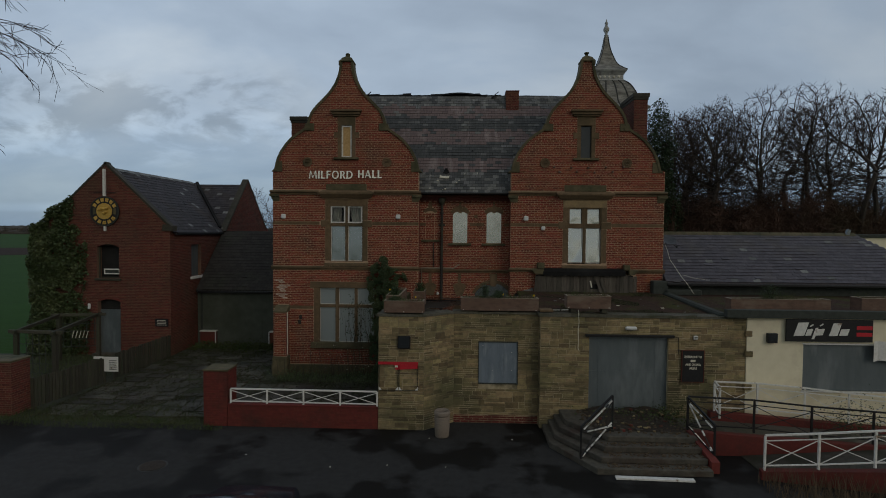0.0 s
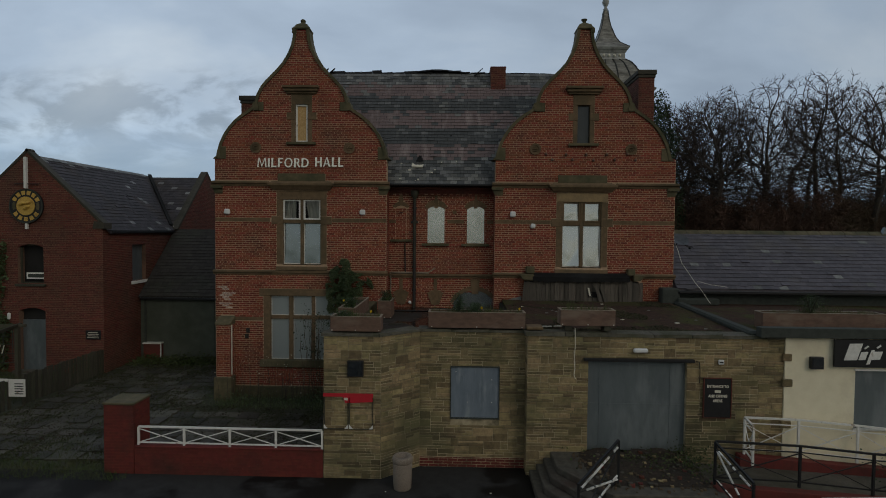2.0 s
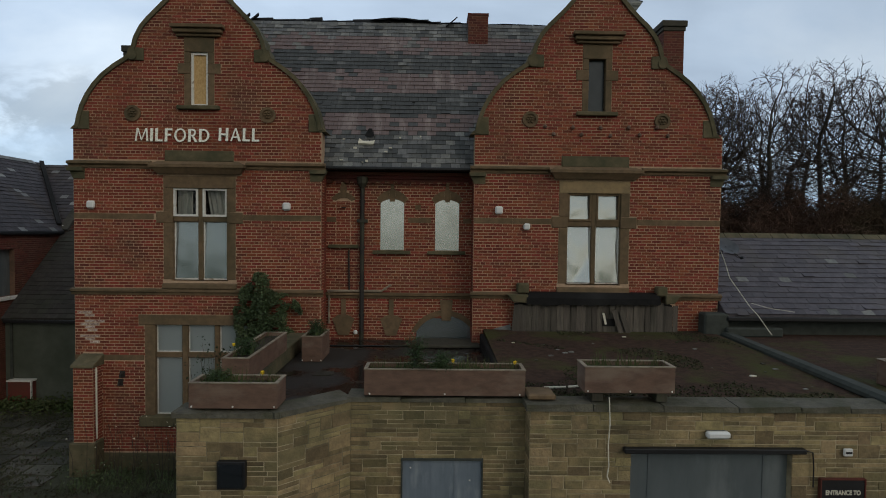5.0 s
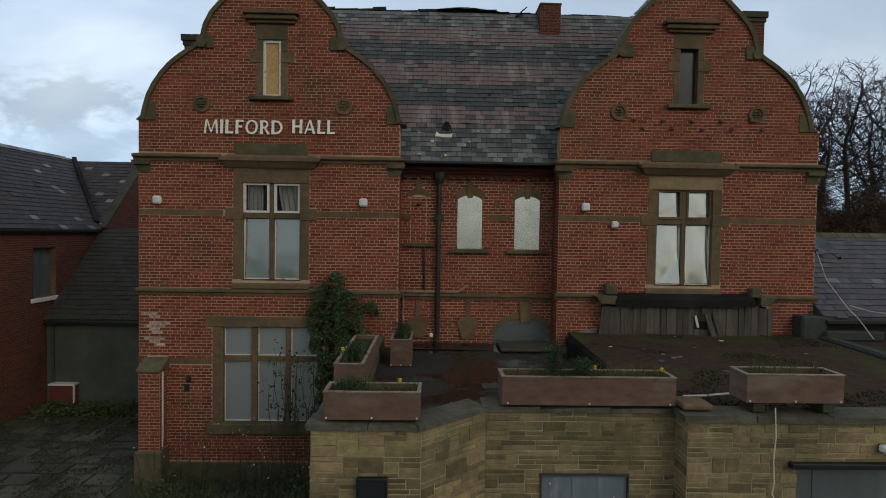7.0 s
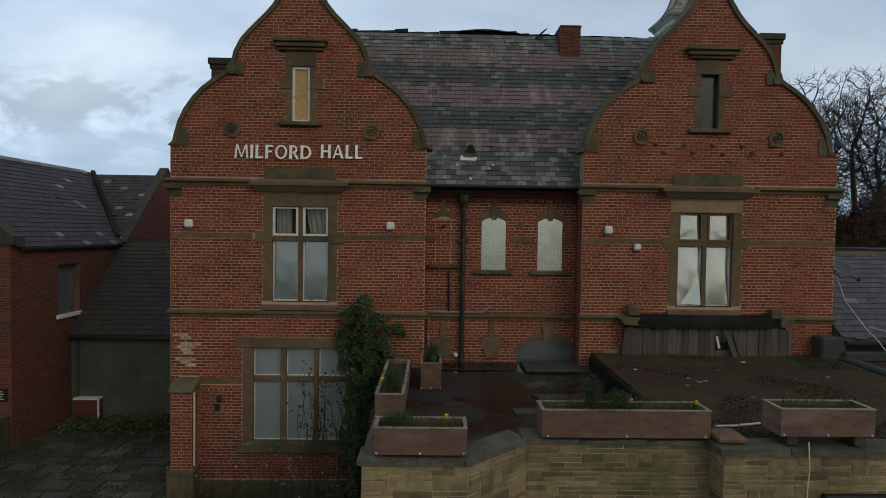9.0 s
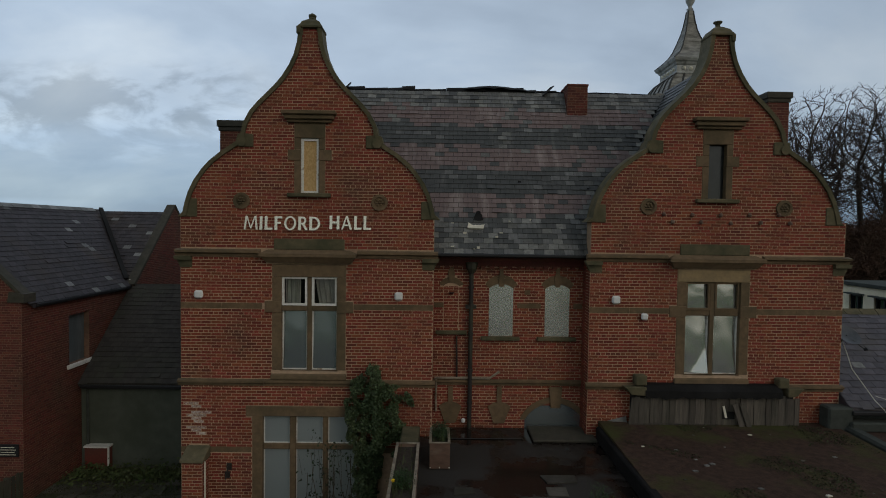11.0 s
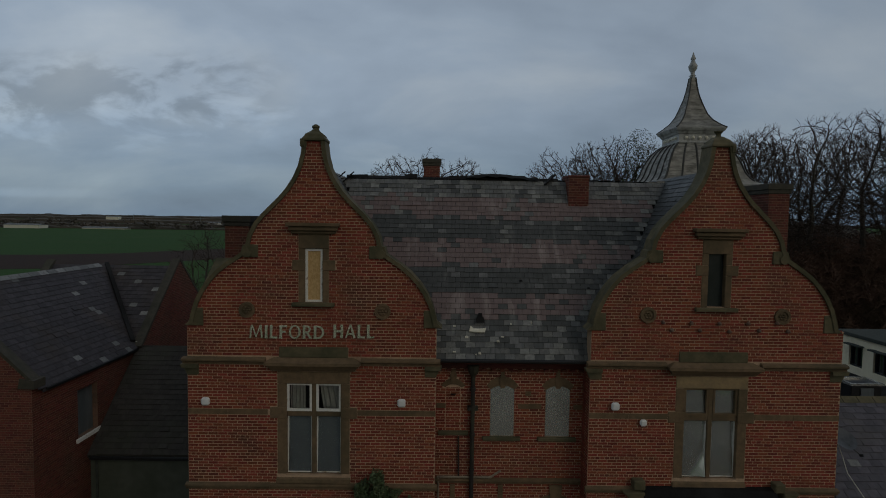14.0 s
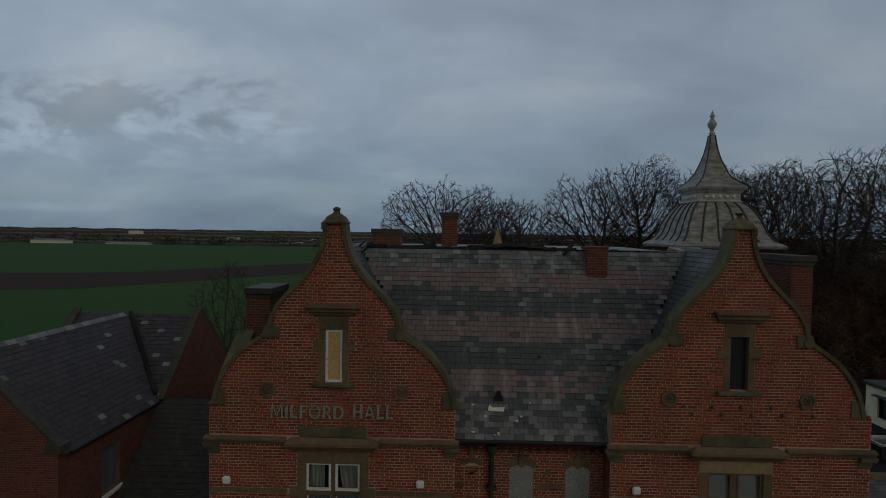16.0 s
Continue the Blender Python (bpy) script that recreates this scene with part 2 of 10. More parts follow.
STONE_JOINT = mat("sandy_joint", (0.5, 0.42, 0.28), (0.33, 0.27, 0.17), (0.14, 0.12, 0.074), scale=5, big=1.1, bump=0.5, stain=(0.46, 0.58))
SLATE = mat("blue_grey_slate", (0.15, 0.15, 0.15), (0.088, 0.09, 0.09), (0.25, 0.25, 0.24), scale=6, big=1.3, rough=0.52, vary=0.14, bump=0.3, stain=(0.57, 0.74), stretch=(2.6, 1, 0.3))
SLATE_BROWN = mat("brown_slate", (0.175, 0.125, 0.12), (0.128, 0.093, 0.09), (0.27, 0.22, 0.21), scale=6, big=1.3, rough=0.54, vary=0.09, bump=0.3, stretch=(2.6, 1, 0.3), stain=(0.56, 0.74))
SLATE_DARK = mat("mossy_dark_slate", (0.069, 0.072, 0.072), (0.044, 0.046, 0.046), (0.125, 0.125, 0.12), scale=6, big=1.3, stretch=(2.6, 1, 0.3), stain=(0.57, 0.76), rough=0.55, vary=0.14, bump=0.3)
SLATE_PALE = mat("bleached_slate", (0.192, 0.192, 0.18), (0.114, 0.114, 0.11), scale=12, rough=0.6, vary=0.4, bump=0.3)
SLATE_COOL = mat("purple_slate", (0.06, 0.053, 0.058), (0.037, 0.033, 0.037), (0.056, 0.045, 0.04), scale=8, big=0.7, rough=0.74, spec=0.3, vary=0.2, bump=0.3)
SLATE_SIDE = mat("violet_grey_slate", (0.092, 0.082, 0.096), (0.06, 0.054, 0.064), (0.085, 0.074, 0.07), scale=8, big=0.7, rough=0.6, vary=0.2, bump=0.3)
SLATE_SHED = mat("brown_black_slate", (0.058, 0.052, 0.046), (0.04, 0.036, 0.032), (0.045, 0.046, 0.034), scale=7, big=0.8, rough=0.85, spec=0.25, vary=0.15, bump=0.3)
LEAD = mat("weathered_lead", (0.323, 0.308, 0.273), (0.14, 0.134, 0.119), (0.098, 0.0924, 0.0784), scale=4, big=2.2, rough=0.6, metal=0.1, bump=0.4, stretch=(0.8, 0.8, 2.6), stain=(0.5, 0.7))
LEAD_PALE = mat("bleached_lead", (0.4, 0.405, 0.39), (0.27, 0.272, 0.262), (0.14, 0.14, 0.132), scale=5, big=3, rough=0.55, metal=0.1, bump=0.3, stain=(0.52, 0.7))
LEAD_DARK = mat("grimy_lead_roll", (0.05, 0.048, 0.042), (0.03, 0.029, 0.026), scale=8, rough=0.6, bump=0.2)
FELT = mat("black_roofing_felt", (0.016, 0.015, 0.015), (0.009, 0.009, 0.009), (0.026, 0.026, 0.026), scale=9, rough=0.85, spec=0.15, bump=0.4)
WET = mat("wet_roof_felt", (0.02, 0.015, 0.012), (0.011, 0.009, 0.008), (0.03, 0.026, 0.022), scale=3, big=0.55, rough=0.09, gloss=0.75, stain=(0.47, 0.56), bump=0.08)
MOSSROOF = mat("moss_covered_felt", (0.078, 0.048, 0.036), (0.042, 0.028, 0.022), (0.062, 0.064, 0.024), spec=0.08, scale=7, big=0.75, rough=0.95, bump=0.9, fine=22, stain=(0.5, 0.66), bumpdist=0.03)
KERBFELT = mat("grey_green_felt", (0.066, 0.072, 0.064), (0.046, 0.052, 0.046), scale=6, rough=0.9, spec=0.2, bump=0.3)
RUST = mat("brown_painted_metal", (0.17, 0.102, 0.072), (0.108, 0.064, 0.047), (0.215, 0.16, 0.122), scale=6, big=1.7, rough=0.65, bump=0.25, stretch=(0.7, 0.7, 1.6))
RIM = mat("worn_planter_rim", (0.32, 0.27, 0.2), (0.2, 0.16, 0.12), (0.1, 0.075, 0.055), scale=9, big=3, rough=0.6, bump=0.2)
SOIL = mat("planter_soil", (0.045, 0.032, 0.022), (0.025, 0.018, 0.012), scale=18, bump=0.9, fine=40, bumpdist=0.03)
STEEL = mat("grey_steel_sheet", (0.178, 0.207, 0.22), (0.14, 0.165, 0.177), (0.26, 0.288, 0.3), scale=2.5, big=1.4, rough=0.45, metal=0.45, bump=0.05, stretch=(1.4, 1.4, 0.4))
STEEL_BLUE = mat("streaked_blue_steel", (0.24, 0.285, 0.34), (0.17, 0.21, 0.255), (0.38, 0.42, 0.46), scale=2.5, big=1.6, rough=0.45, metal=0.3, bump=0.05, stretch=(2.2, 2.2, 0.5), stain=(0.52, 0.7))
STEEL_PALE = mat("polished_shutter_sheet", (0.82, 0.82, 0.77), (0.72, 0.72, 0.67), (0.6, 0.58, 0.52), scale=2, big=1.2, rough=0.26, metal=0.75, bump=0.05, fine=2)
CREAM = mat("cream_render", (0.85, 0.775, 0.58), (0.79, 0.715, 0.52), (0.58, 0.5, 0.355), scale=4, big=0.9, bump=0.25, stain=(0.56, 0.8))
GREENWALL = mat("grey_green_render", (0.1, 0.11, 0.088), (0.075, 0.085, 0.066), (0.055, 0.065, 0.045), scale=3, big=0.5, bump=0.25)
REDPAINT = mat("red_painted_brick", (0.15, 0.028, 0.02), (0.115, 0.023, 0.017), (0.066, 0.022, 0.016), scale=8, big=1.1, rough=0.75, bump=0.3, vary=0.12)
WHITE = mat("chipped_white_paint", (0.8, 0.785, 0.75), (0.68, 0.665, 0.62), (0.32, 0.23, 0.16), scale=14, big=3.5, rough=0.5, bump=0.1, stain=(0.62, 0.7))
WHITEPLASTIC = mat("white_plastic", (0.75, 0.75, 0.74), (0.68, 0.68, 0.67), scale=8, rough=0.4, bump=0.05)
BLACK = mat("black_paint", (0.016, 0.016, 0.018), (0.01, 0.01, 0.011), scale=10, rough=0.5, bump=0.1)
DISH = mat("grey_dish_enamel", (0.07, 0.075, 0.085), (0.05, 0.054, 0.062), (0.035, 0.037, 0.04), scale=6, big=3, rough=0.5, bump=0.1)
IRON = mat("black_cast_iron", (0.03, 0.026, 0.024), (0.02, 0.018, 0.017), (0.05, 0.05, 0.03), scale=8, big=2.0, rough=0.6, bump=0.2)
ASPHALT = mat("damp_asphalt", (0.044, 0.043, 0.042), (0.034, 0.033, 0.032), (0.012, 0.011, 0.01), scale=5, big=0.34, rough=0.9, gloss=0.62, spec=0.12, bump=0.5, fine=90, stain=(0.47, 0.53), bumpdist=0.006)
FLAG = mat("mossy_flagstone", (0.085, 0.0774, 0.0629), (0.051, 0.0467, 0.0365), (0.0289, 0.0289, 0.017), scale=6, big=0.9, rough=0.65, vary=0.45, bump=0.4, stain=(0.45, 0.65))
DIRT = mat("mossy_ground", (0.045, 0.045, 0.026), (0.03, 0.032, 0.016), (0.04, 0.055, 0.018), scale=6, big=0.8, bump=0.8, fine=30, bumpdist=0.03)
FIELD = mat("green_crop_field", (0.028, 0.075, 0.011), (0.022, 0.061, 0.009), (0.037, 0.071, 0.014), scale=0.35, big=0.03, bump=0.6, fine=4, bumpdist=0.1, rough=0.95, spec=0.1)
PLOUGH = mat("ploughed_earth", (0.038, 0.021, 0.014), (0.028, 0.016, 0.011), scale=0.4, bump=0.6, fine=3, bumpdist=0.1, rough=0.95, spec=0.1)
STEP = mat("worn_step_stone", (0.11, 0.098, 0.078), (0.062, 0.056, 0.045), (0.06, 0.036, 0.026), scale=7, big=1.6, bump=0.5, vary=0.15)
WOOD = mat("silvered_timber", (0.125, 0.108, 0.088), (0.08, 0.069, 0.058), (0.04, 0.037, 0.03), scale=5, big=1.2, bump=0.5, vary=0.3, stretch=(6, 6, 0.6))
WOOD_DARK = mat("dark_damp_timber", (0.07, 0.064, 0.046), (0.045, 0.042, 0.03), (0.05, 0.058, 0.03), scale=5, big=1.5, bump=0.4, vary=0.25, stretch=(5, 5, 0.6))
OSB = mat("chipboard", (0.62, 0.42, 0.2), (0.45, 0.28, 0.11), scale=26, big=8, bump=0.2, stretch=(1, 1, 0.6))
GOLD = mat("gold_leaf_paint", (0.62, 0.4, 0.09), (0.5, 0.31, 0.06), (0.3, 0.17, 0.03), scale=14, big=6, rough=0.4, bump=0.3)
REDSIGN = mat("red_sign_paint", (0.55, 0.022, 0.035), (0.46, 0.018, 0.03), scale=4, rough=0.5, bump=0.05)
LETTER_METAL = mat("polished_letter_metal", (0.95, 0.87, 0.72), (0.88, 0.8, 0.66), (0.6, 0.52, 0.4), scale=9, big=4, rough=0.2, metal=0.85, bump=0.03, stain=(0.6, 0.8))
LETTER = mat("cream_letter_paint", (0.72, 0.68, 0.57), (0.62, 0.58, 0.48), scale=9, rough=0.55, bump=0.08)
CONCRETE = mat("exposed_aggregate", (0.3, 0.25, 0.2), (0.17, 0.135, 0.11), scale=60, big=2, bump=0.7, fine=90)
BARK = mat("winter_bark", (0.0646, 0.0513, 0.0418), (0.038, 0.0304, 0.0266), (0.0608, 0.057, 0.038), scale=6, bump=0.6, fine=20)
TWIG = mat("winter_twigs", (0.066, 0.049, 0.042), (0.043, 0.032, 0.028), (0.08, 0.049, 0.039), scale=1.2, big=0.12, bump=0, spec=0.1)
BRUSH = mat("reddish_brushwood", (0.115, 0.066, 0.05), (0.073, 0.045, 0.035), (0.065, 0.055, 0.034), scale=1.0, big=0.15, bump=0, spec=0.1)
LEAF = mat("ivy_leaf", (0.028, 0.062, 0.014), (0.014, 0.036, 0.008), (0.05, 0.075, 0.02), scale=3, big=1.1, rough=0.5, vary=0.5, bump=0)
LEAF_DARK = mat("dark_evergreen_leaf", (0.0288, 0.048, 0.016), (0.016, 0.0288, 0.0096), scale=1, big=0.3, rough=0.7, vary=0.4, bump=0)
MOSS = mat("dark_moss", (0.046, 0.05, 0.022), (0.03, 0.032, 0.015), (0.06, 0.06, 0.026), scale=4, big=1.0, rough=0.95, vary=0.5, bump=0)
LITTER = mat("dead_leaf", (0.06, 0.042, 0.028), (0.035, 0.026, 0.018), scale=4, rough=0.9, vary=0.6, bump=0)
LEAF_YOUNG = mat("young_green_leaf", (0.045, 0.06, 0.016), (0.025, 0.036, 0.011), scale=1, big=0.3, rough=0.7, vary=0.4, bump=0)
IVY_PALE = mat("dusty_ivy_leaf", (0.08, 0.11, 0.045), (0.042, 0.066, 0.022), (0.11, 0.13, 0.055), scale=3, big=1.1, rough=0.5, vary=0.5, bump=0)
IVY_DARK = mat("dark_ivy_leaf", (0.075, 0.111, 0.048), (0.039, 0.063, 0.0255), (0.105, 0.128, 0.054), scale=3, big=1.1, rough=0.55, vary=0.5, bump=0)
STEELDARK = mat("dark_pane_board", (0.03, 0.034, 0.035), (0.022, 0.025, 0.026), scale=3, rough=0.2, spec=0.6, bump=0.05)
GRASS = mat("rough_grass", (0.045, 0.075, 0.018), (0.07, 0.075, 0.03), scale=2, big=0.8, rough=0.8, vary=0.4, bump=0)
STALK = mat("dry_stalks", (0.12, 0.085, 0.05), (0.07, 0.05, 0.032), scale=5, vary=0.3, bump=0)
YELLOW = mat("daffodil_petal", (0.8, 0.55, 0.02), (0.7, 0.45, 0.02), scale=9, bump=0)
CLOTH = mat("grubby_curtain", (0.42, 0.41, 0.36), (0.3, 0.3, 0.26), scale=5, stretch=(8, 8, 0.5), bump=0.3)
CARPAINT = mat("dark_blue_car_paint", (0.018, 0.022, 0.034), (0.014, 0.018, 0.028), scale=3, rough=0.22, bump=0, spec=0.6)
RUBBER = mat("tyre_rubber", (0.02, 0.02, 0.02), (0.014, 0.014, 0.014), scale=20, bump=0.3)
# near-black base colour that paints the darkness inside unlit rooms
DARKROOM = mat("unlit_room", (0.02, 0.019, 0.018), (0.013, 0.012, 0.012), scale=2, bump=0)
# winter hedgerow browns, base colour lightened to stand in for distance haze
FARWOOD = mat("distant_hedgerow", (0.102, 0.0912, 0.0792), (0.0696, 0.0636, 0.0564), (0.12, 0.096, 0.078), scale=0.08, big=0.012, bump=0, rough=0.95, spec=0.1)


def pane_mat(name, colour, rough, bumpy, scale, metal=0.0):
    m = bpy.data.materials.new(name)
    m.use_nodes = True
    n, l = m.node_tree.nodes, m.node_tree.links
    p = n["Principled BSDF"]
    p.inputs["Base Color"].default_value = lin(*colour)
    p.inputs["Roughness"].default_value = rough
    p.inputs["Specular IOR Level"].default_value = 1.0
    p.inputs["IOR"].default_value = 1.75
    p.inputs["Metallic"].default_value = metal
    tc, f, bp = n.new("ShaderNodeTexCoord"), n.new("ShaderNodeTexNoise"), n.new("ShaderNodeBump")
    f.inputs["Scale"].default_value, f.inputs["Detail"].default_value = scale, 2
    bp.inputs["Strength"].default_value, bp.inputs["Distance"].default_value = bumpy, 0.05
    l.new(tc.outputs["Object"], f.inputs["Vector"])
    l.new(f.outputs["Fac"], bp.inputs["Height"])
    l.new(bp.outputs[0], p.inputs["Normal"])
    return m


PANE_FLAT = pane_mat("dull_grey_sheet", (0.29, 0.33, 0.335), 0.42, 0.1, 1.3, 0.25)
PANE = pane_mat("clouded_sheet", (0.3, 0.34, 0.35), 0.2, 0.16, 1.3, 0.7)
CLEAR = pane_mat("clear_window_glass", (0.9, 0.92, 0.92), 0.02, 0.02, 2.0)
CLEAR.node_tree.nodes["Principled BSDF"].inputs["Transmission Weight"].default_value = 1.0
CLEAR.node_tree.nodes["Principled BSDF"].inputs["IOR"].default_value = 1.3
GLASS = pane_mat("dark_window_glass", (0.02, 0.024, 0.028), 0.05, 0.05, 2.0)
MIRRORSHEET = pane_mat("bowed_plastic_sheet", (0.6, 0.62, 0.6), 0.16, 0.08, 1.1, 0.75)


# ---- mesh helpers ----
class Build:
    """Collects faces; every piece added is an island of its own."""

    def __init__(self):
        self.v, self.f = [], []

    def add(self, verts, faces):
        k = len(self.v)
        self.v.extend(tuple(p) for p in verts)
        self.f.extend(tuple(i + k for i in face) for face in faces)
        return self

    def box(self, x0, y0, z0, x1, y1, z1):
        return self.add([(x0, y0, z0), (x1, y0, z0), (x1, y1, z0), (x0, y1, z0), (x0, y0, z1), (x1, y0, z1), (x1, y1, z1), (x0, y1, z1)],
                        [(0, 3, 2, 1), (4, 5, 6, 7), (0, 1, 5, 4), (1, 2, 6, 5), (2, 3, 7, 6), (3, 0, 4, 7)])

    def bar(self, a, b, w, h=None, up=(0, 0, 1)):
        """A rectangular bar from a to b."""
        a, b, up = Vector(a), Vector(b), Vector(up)
        d = (b - a).normalized()
        s = d.cross(up)
        if s.length < 1e-4:
            s = d.cross(Vector((1, 0, 0)))
        s.normalize()
        u = s.cross(d)
        s, u = s * w / 2, u * (h or w) / 2
        pts = [a - s - u, a + s - u, a + s + u, a - s + u, b - s - u, b + s - u, b + s + u, b - s + u]
        return self.add(pts, [(0, 1, 2, 3), (7, 6, 5, 4), (0, 4, 5, 1), (1, 5, 6, 2), (2, 6, 7, 3), (3, 7, 4, 0)])

    def tube(self, path, radii, n=6):
        """A tapered round tube along a path."""
        path = [Vector(p) for p in path]
        if not isinstance(radii, (list, tuple)):
            radii = [radii] * len(path)
        pts, faces = [], []
        ref = Vector((0.31, 0.17, 0.93))
        for i, p in enumerate(path):
            d = (path[min(i + 1, len(path) - 1)] - path[max(i - 1, 0)]).normalized()
            s = d.cross(ref)
            if s.length < 0.05:
                s = d.cross(Vector((1, 0, 0)))
            s.normalize()
            u = d.cross(s)
            for k in range(n):
                a = 2 * math.pi * k / n
                pts.append(p + (s * math.cos(a) + u * math.sin(a)) * radii[i])
        for i in range(len(path) - 1):
            for k in range(n):
                faces.append((i * n + k, i * n + (k + 1) % n, (i + 1) * n + (k + 1) % n, (i + 1) * n + k))
        faces.append(tuple(range(n))[::-1])
        faces.append(tuple((len(path) - 1) * n + k for k in range(n)))
        return self.add(pts, faces)

    def lathe(self, profile, centre, n=16, turn=0.0):
        """A turned form: profile of (radius, height); n = 4 gives a square plan."""
        pts, faces = [], []
        for r, z in profile:
            for k in range(n):
                a = 2 * math.pi * k / n + turn
                pts.append((centre[0] + r * math.cos(a), centre[1] + r * math.sin(a), centre[2] + z))
        m = len(profile)
        for i in range(m - 1):
            for k in range(n):
                faces.append((i * n + k, i * n + (k + 1) % n, (i + 1) * n + (k + 1) % n, (i + 1) * n + k))
        faces.append(tuple(range(n))[::-1])
        faces.append(tuple((m - 1) * n + k for k in range(n)))
        return self.add(pts, faces)

    def slab(self, outline, z0, z1):
        """A flat slab on an outline given anticlockwise from above."""
        n = len(outline)
        pts = [(x, y, z0) for x, y in outline] + [(x, y, z1) for x, y in outline]
        return self.add(pts, [tuple(range(n))[::-1], tuple(range(n, 2 * n))] + [(k, (k + 1) % n, n + (k + 1) % n, n + k) for k in range(n)])

    def plate(self, outline, y0, y1):
        """An upright plate: outline of (x, z), anticlockwise from the front, from y0 (front) to y1."""
        n = len(outline)
        pts = [(x, y0, z) for x, z in outline] + [(x, y1, z) for x, z in outline]
        return self.add(pts, [tuple(range(n)), tuple(range(n, 2 * n))[::-1]] + [((k + 1) % n, k, n + k, n + (k + 1) % n) for k in range(n)])

    def mesh(self, name, bevel=0.0, weld=False):
        me = bpy.data.meshes.new(name)
        me.from_pydata(self.v, [], self.f)
        if bevel or weld:
            bm = bmesh.new()
            bm.from_mesh(me)
            if weld:
                bmesh.ops.remove_doubles(bm, verts=list(bm.verts), dist=0.0005)
            if bevel:
                bmesh.ops.bevel(bm, geom=list(bm.edges), offset=bevel, segments=1, affect="EDGES", profile=0.5, clamp_overlap=True)
            bm.to_mesh(me)
            bm.free()
        me.update()
        return me


def part(name, b, material, parent, label="", bevel=0.0, smooth=False, weld=False):
    """Links a build as one mesh object under a thing or under a part; its coordinates are the world's."""
    me = b.mesh(name, bevel, weld)
    me.materials.append(material)
    if smooth:
        me.shade_smooth()
    ob = new(name, me)
    if parent:
        ob.parent = parent
        ob.matrix_parent_inverse = Matrix.Translation(-parent.location)
    if label:
        tagged(ob, label)
    return ob


def thing(name, base, label, category, group="", kind=""):
    ob = new(name)
    ob.empty_display_size = 0.2
    ob.location = base
    return tagged(ob, label, category, group, kind)


def solo(name, b, material, label, category, group="", kind="", bevel=0.0, smooth=False):
    """A thing that is one mesh."""
    return tagged(part(name, b, material, None, "", bevel, smooth), label, category, group, kind)


def piece(name, mesh, parent, at):
    """One more object on a shared mesh."""
    ob = new(name, mesh)
    ob.parent = parent
    ob.location = at
    ob.matrix_parent_inverse = Matrix.Translation(-parent.location)
    return ob


def words(name, text, size, at, material, parent, depth=0.02, turn=0.0, width=None, shear=0.0):
    """Raised lettering that faces the front, width metres long."""
    cu = bpy.data.curves.new(name, "FONT")
    cu.body, cu.size, cu.extrude, cu.shear = text, size, depth, shear
    cu.offset = size * 0.032
    tmp = bpy.data.objects.new(name, cu)
    me = bpy.data.meshes.new_from_object(tmp)
    bpy.data.objects.remove(tmp)
    xs = [v.co.x for v in me.vertices]
    k = width / (max(xs) - min(xs)) if width else 1.0
    x0 = min(xs)
    for v in me.vertices:
        v.co = ((v.co.x - x0) * k + at[0], at[1] - v.co.z, v.co.y + at[2])
    me.flip_normals()
    me.materials.clear()
    me.materials.append(material)
    ob = new(name, me)
    if parent:
        ob.parent = parent
        ob.matrix_parent_inverse = Matrix.Translation(-Vector(parent.location))
    return ob


def grid_wall(us, zs, solid, place, thick):
    """A wall with openings through it: solid(u, z) tells which cells are wall; place(u, d, z) gives the point d metres behind the face."""
    b = Build()
    us, zs = sorted(set(us)), sorted(set(zs))
    full = {}
    for i in range(len(us) - 1):
        for j in range(len(zs) - 1):
            full[i, j] = solid((us[i] + us[i + 1]) / 2, (zs[j] + zs[j + 1]) / 2)
    for (i, j), ok in full.items():
        if not ok:
            continue
        u0, u1, z0, z1 = us[i], us[i + 1], zs[j], zs[j + 1]
        p = [place(u0, 0, z0), place(u1, 0, z0), place(u1, 0, z1), place(u0, 0, z1), place(u0, thick, z0), place(u1, thick, z0), place(u1, thick, z1), place(u0, thick, z1)]
        faces = [(0, 1, 2, 3), (5, 4, 7, 6)]
        if not full.get((i - 1, j)):
            faces.append((4, 0, 3, 7))
        if not full.get((i + 1, j)):
            faces.append((1, 5, 6, 2))
        if not full.get((i, j - 1)):
            faces.append((4, 5, 1, 0))
        if not full.get((i, j + 1)):
            faces.append((3, 2, 6, 7))
        b.add(p, faces)
    return b


def lay_stones(u0, u1, z0, z1, holes=(), seed=2, cell=0.045, unit=0.066):
    """Random-coursed rubble: rectangles (u0, z0, u1, z1) that fill a face round its holes."""
    rng = random.Random(seed)
    nu, nz = max(1, round((u1 - u0) / cell)), max(1, round((z1 - z0) / unit))
    du, dz = (u1 - u0) / nu, (z1 - z0) / nz
    free = [[not any(a < u0 + (i + 0.5) * du < c and e < z0 + (j + 0.5) * dz < f for a, e, c, f in holes) for i in range(nu)] for j in range(nz)]
    out = []
    for j in range(nz):
        i = 0
        while i < nu:
            if not free[j][i]:
                i += 1
                continue
            h = rng.choice((1, 1, 1, 1, 1, 1, 1, 2, 2, 3))
            want = rng.randint(5, 13) if h < 2 else rng.randint(4, 9)
            n = 0
            while n < want and i + n < nu and free[j][i + n]:
                n += 1
            left = 0
            while i + n + left < nu and left < 3 and free[j][i + n + left]:
                left += 1
            if left < 3:
                n += left
            hh = 1
            while hh < h and j + hh < nz and all(free[j + hh][i + q] for q in range(n)):
                hh += 1
            for r in range(hh):
                for q in range(n):
                    free[j + r][i + q] = False
            out.append((u0 + i * du, z0 + j * dz, u0 + (i + n) * du, z0 + (j + hh) * dz))
            i += n
    return out


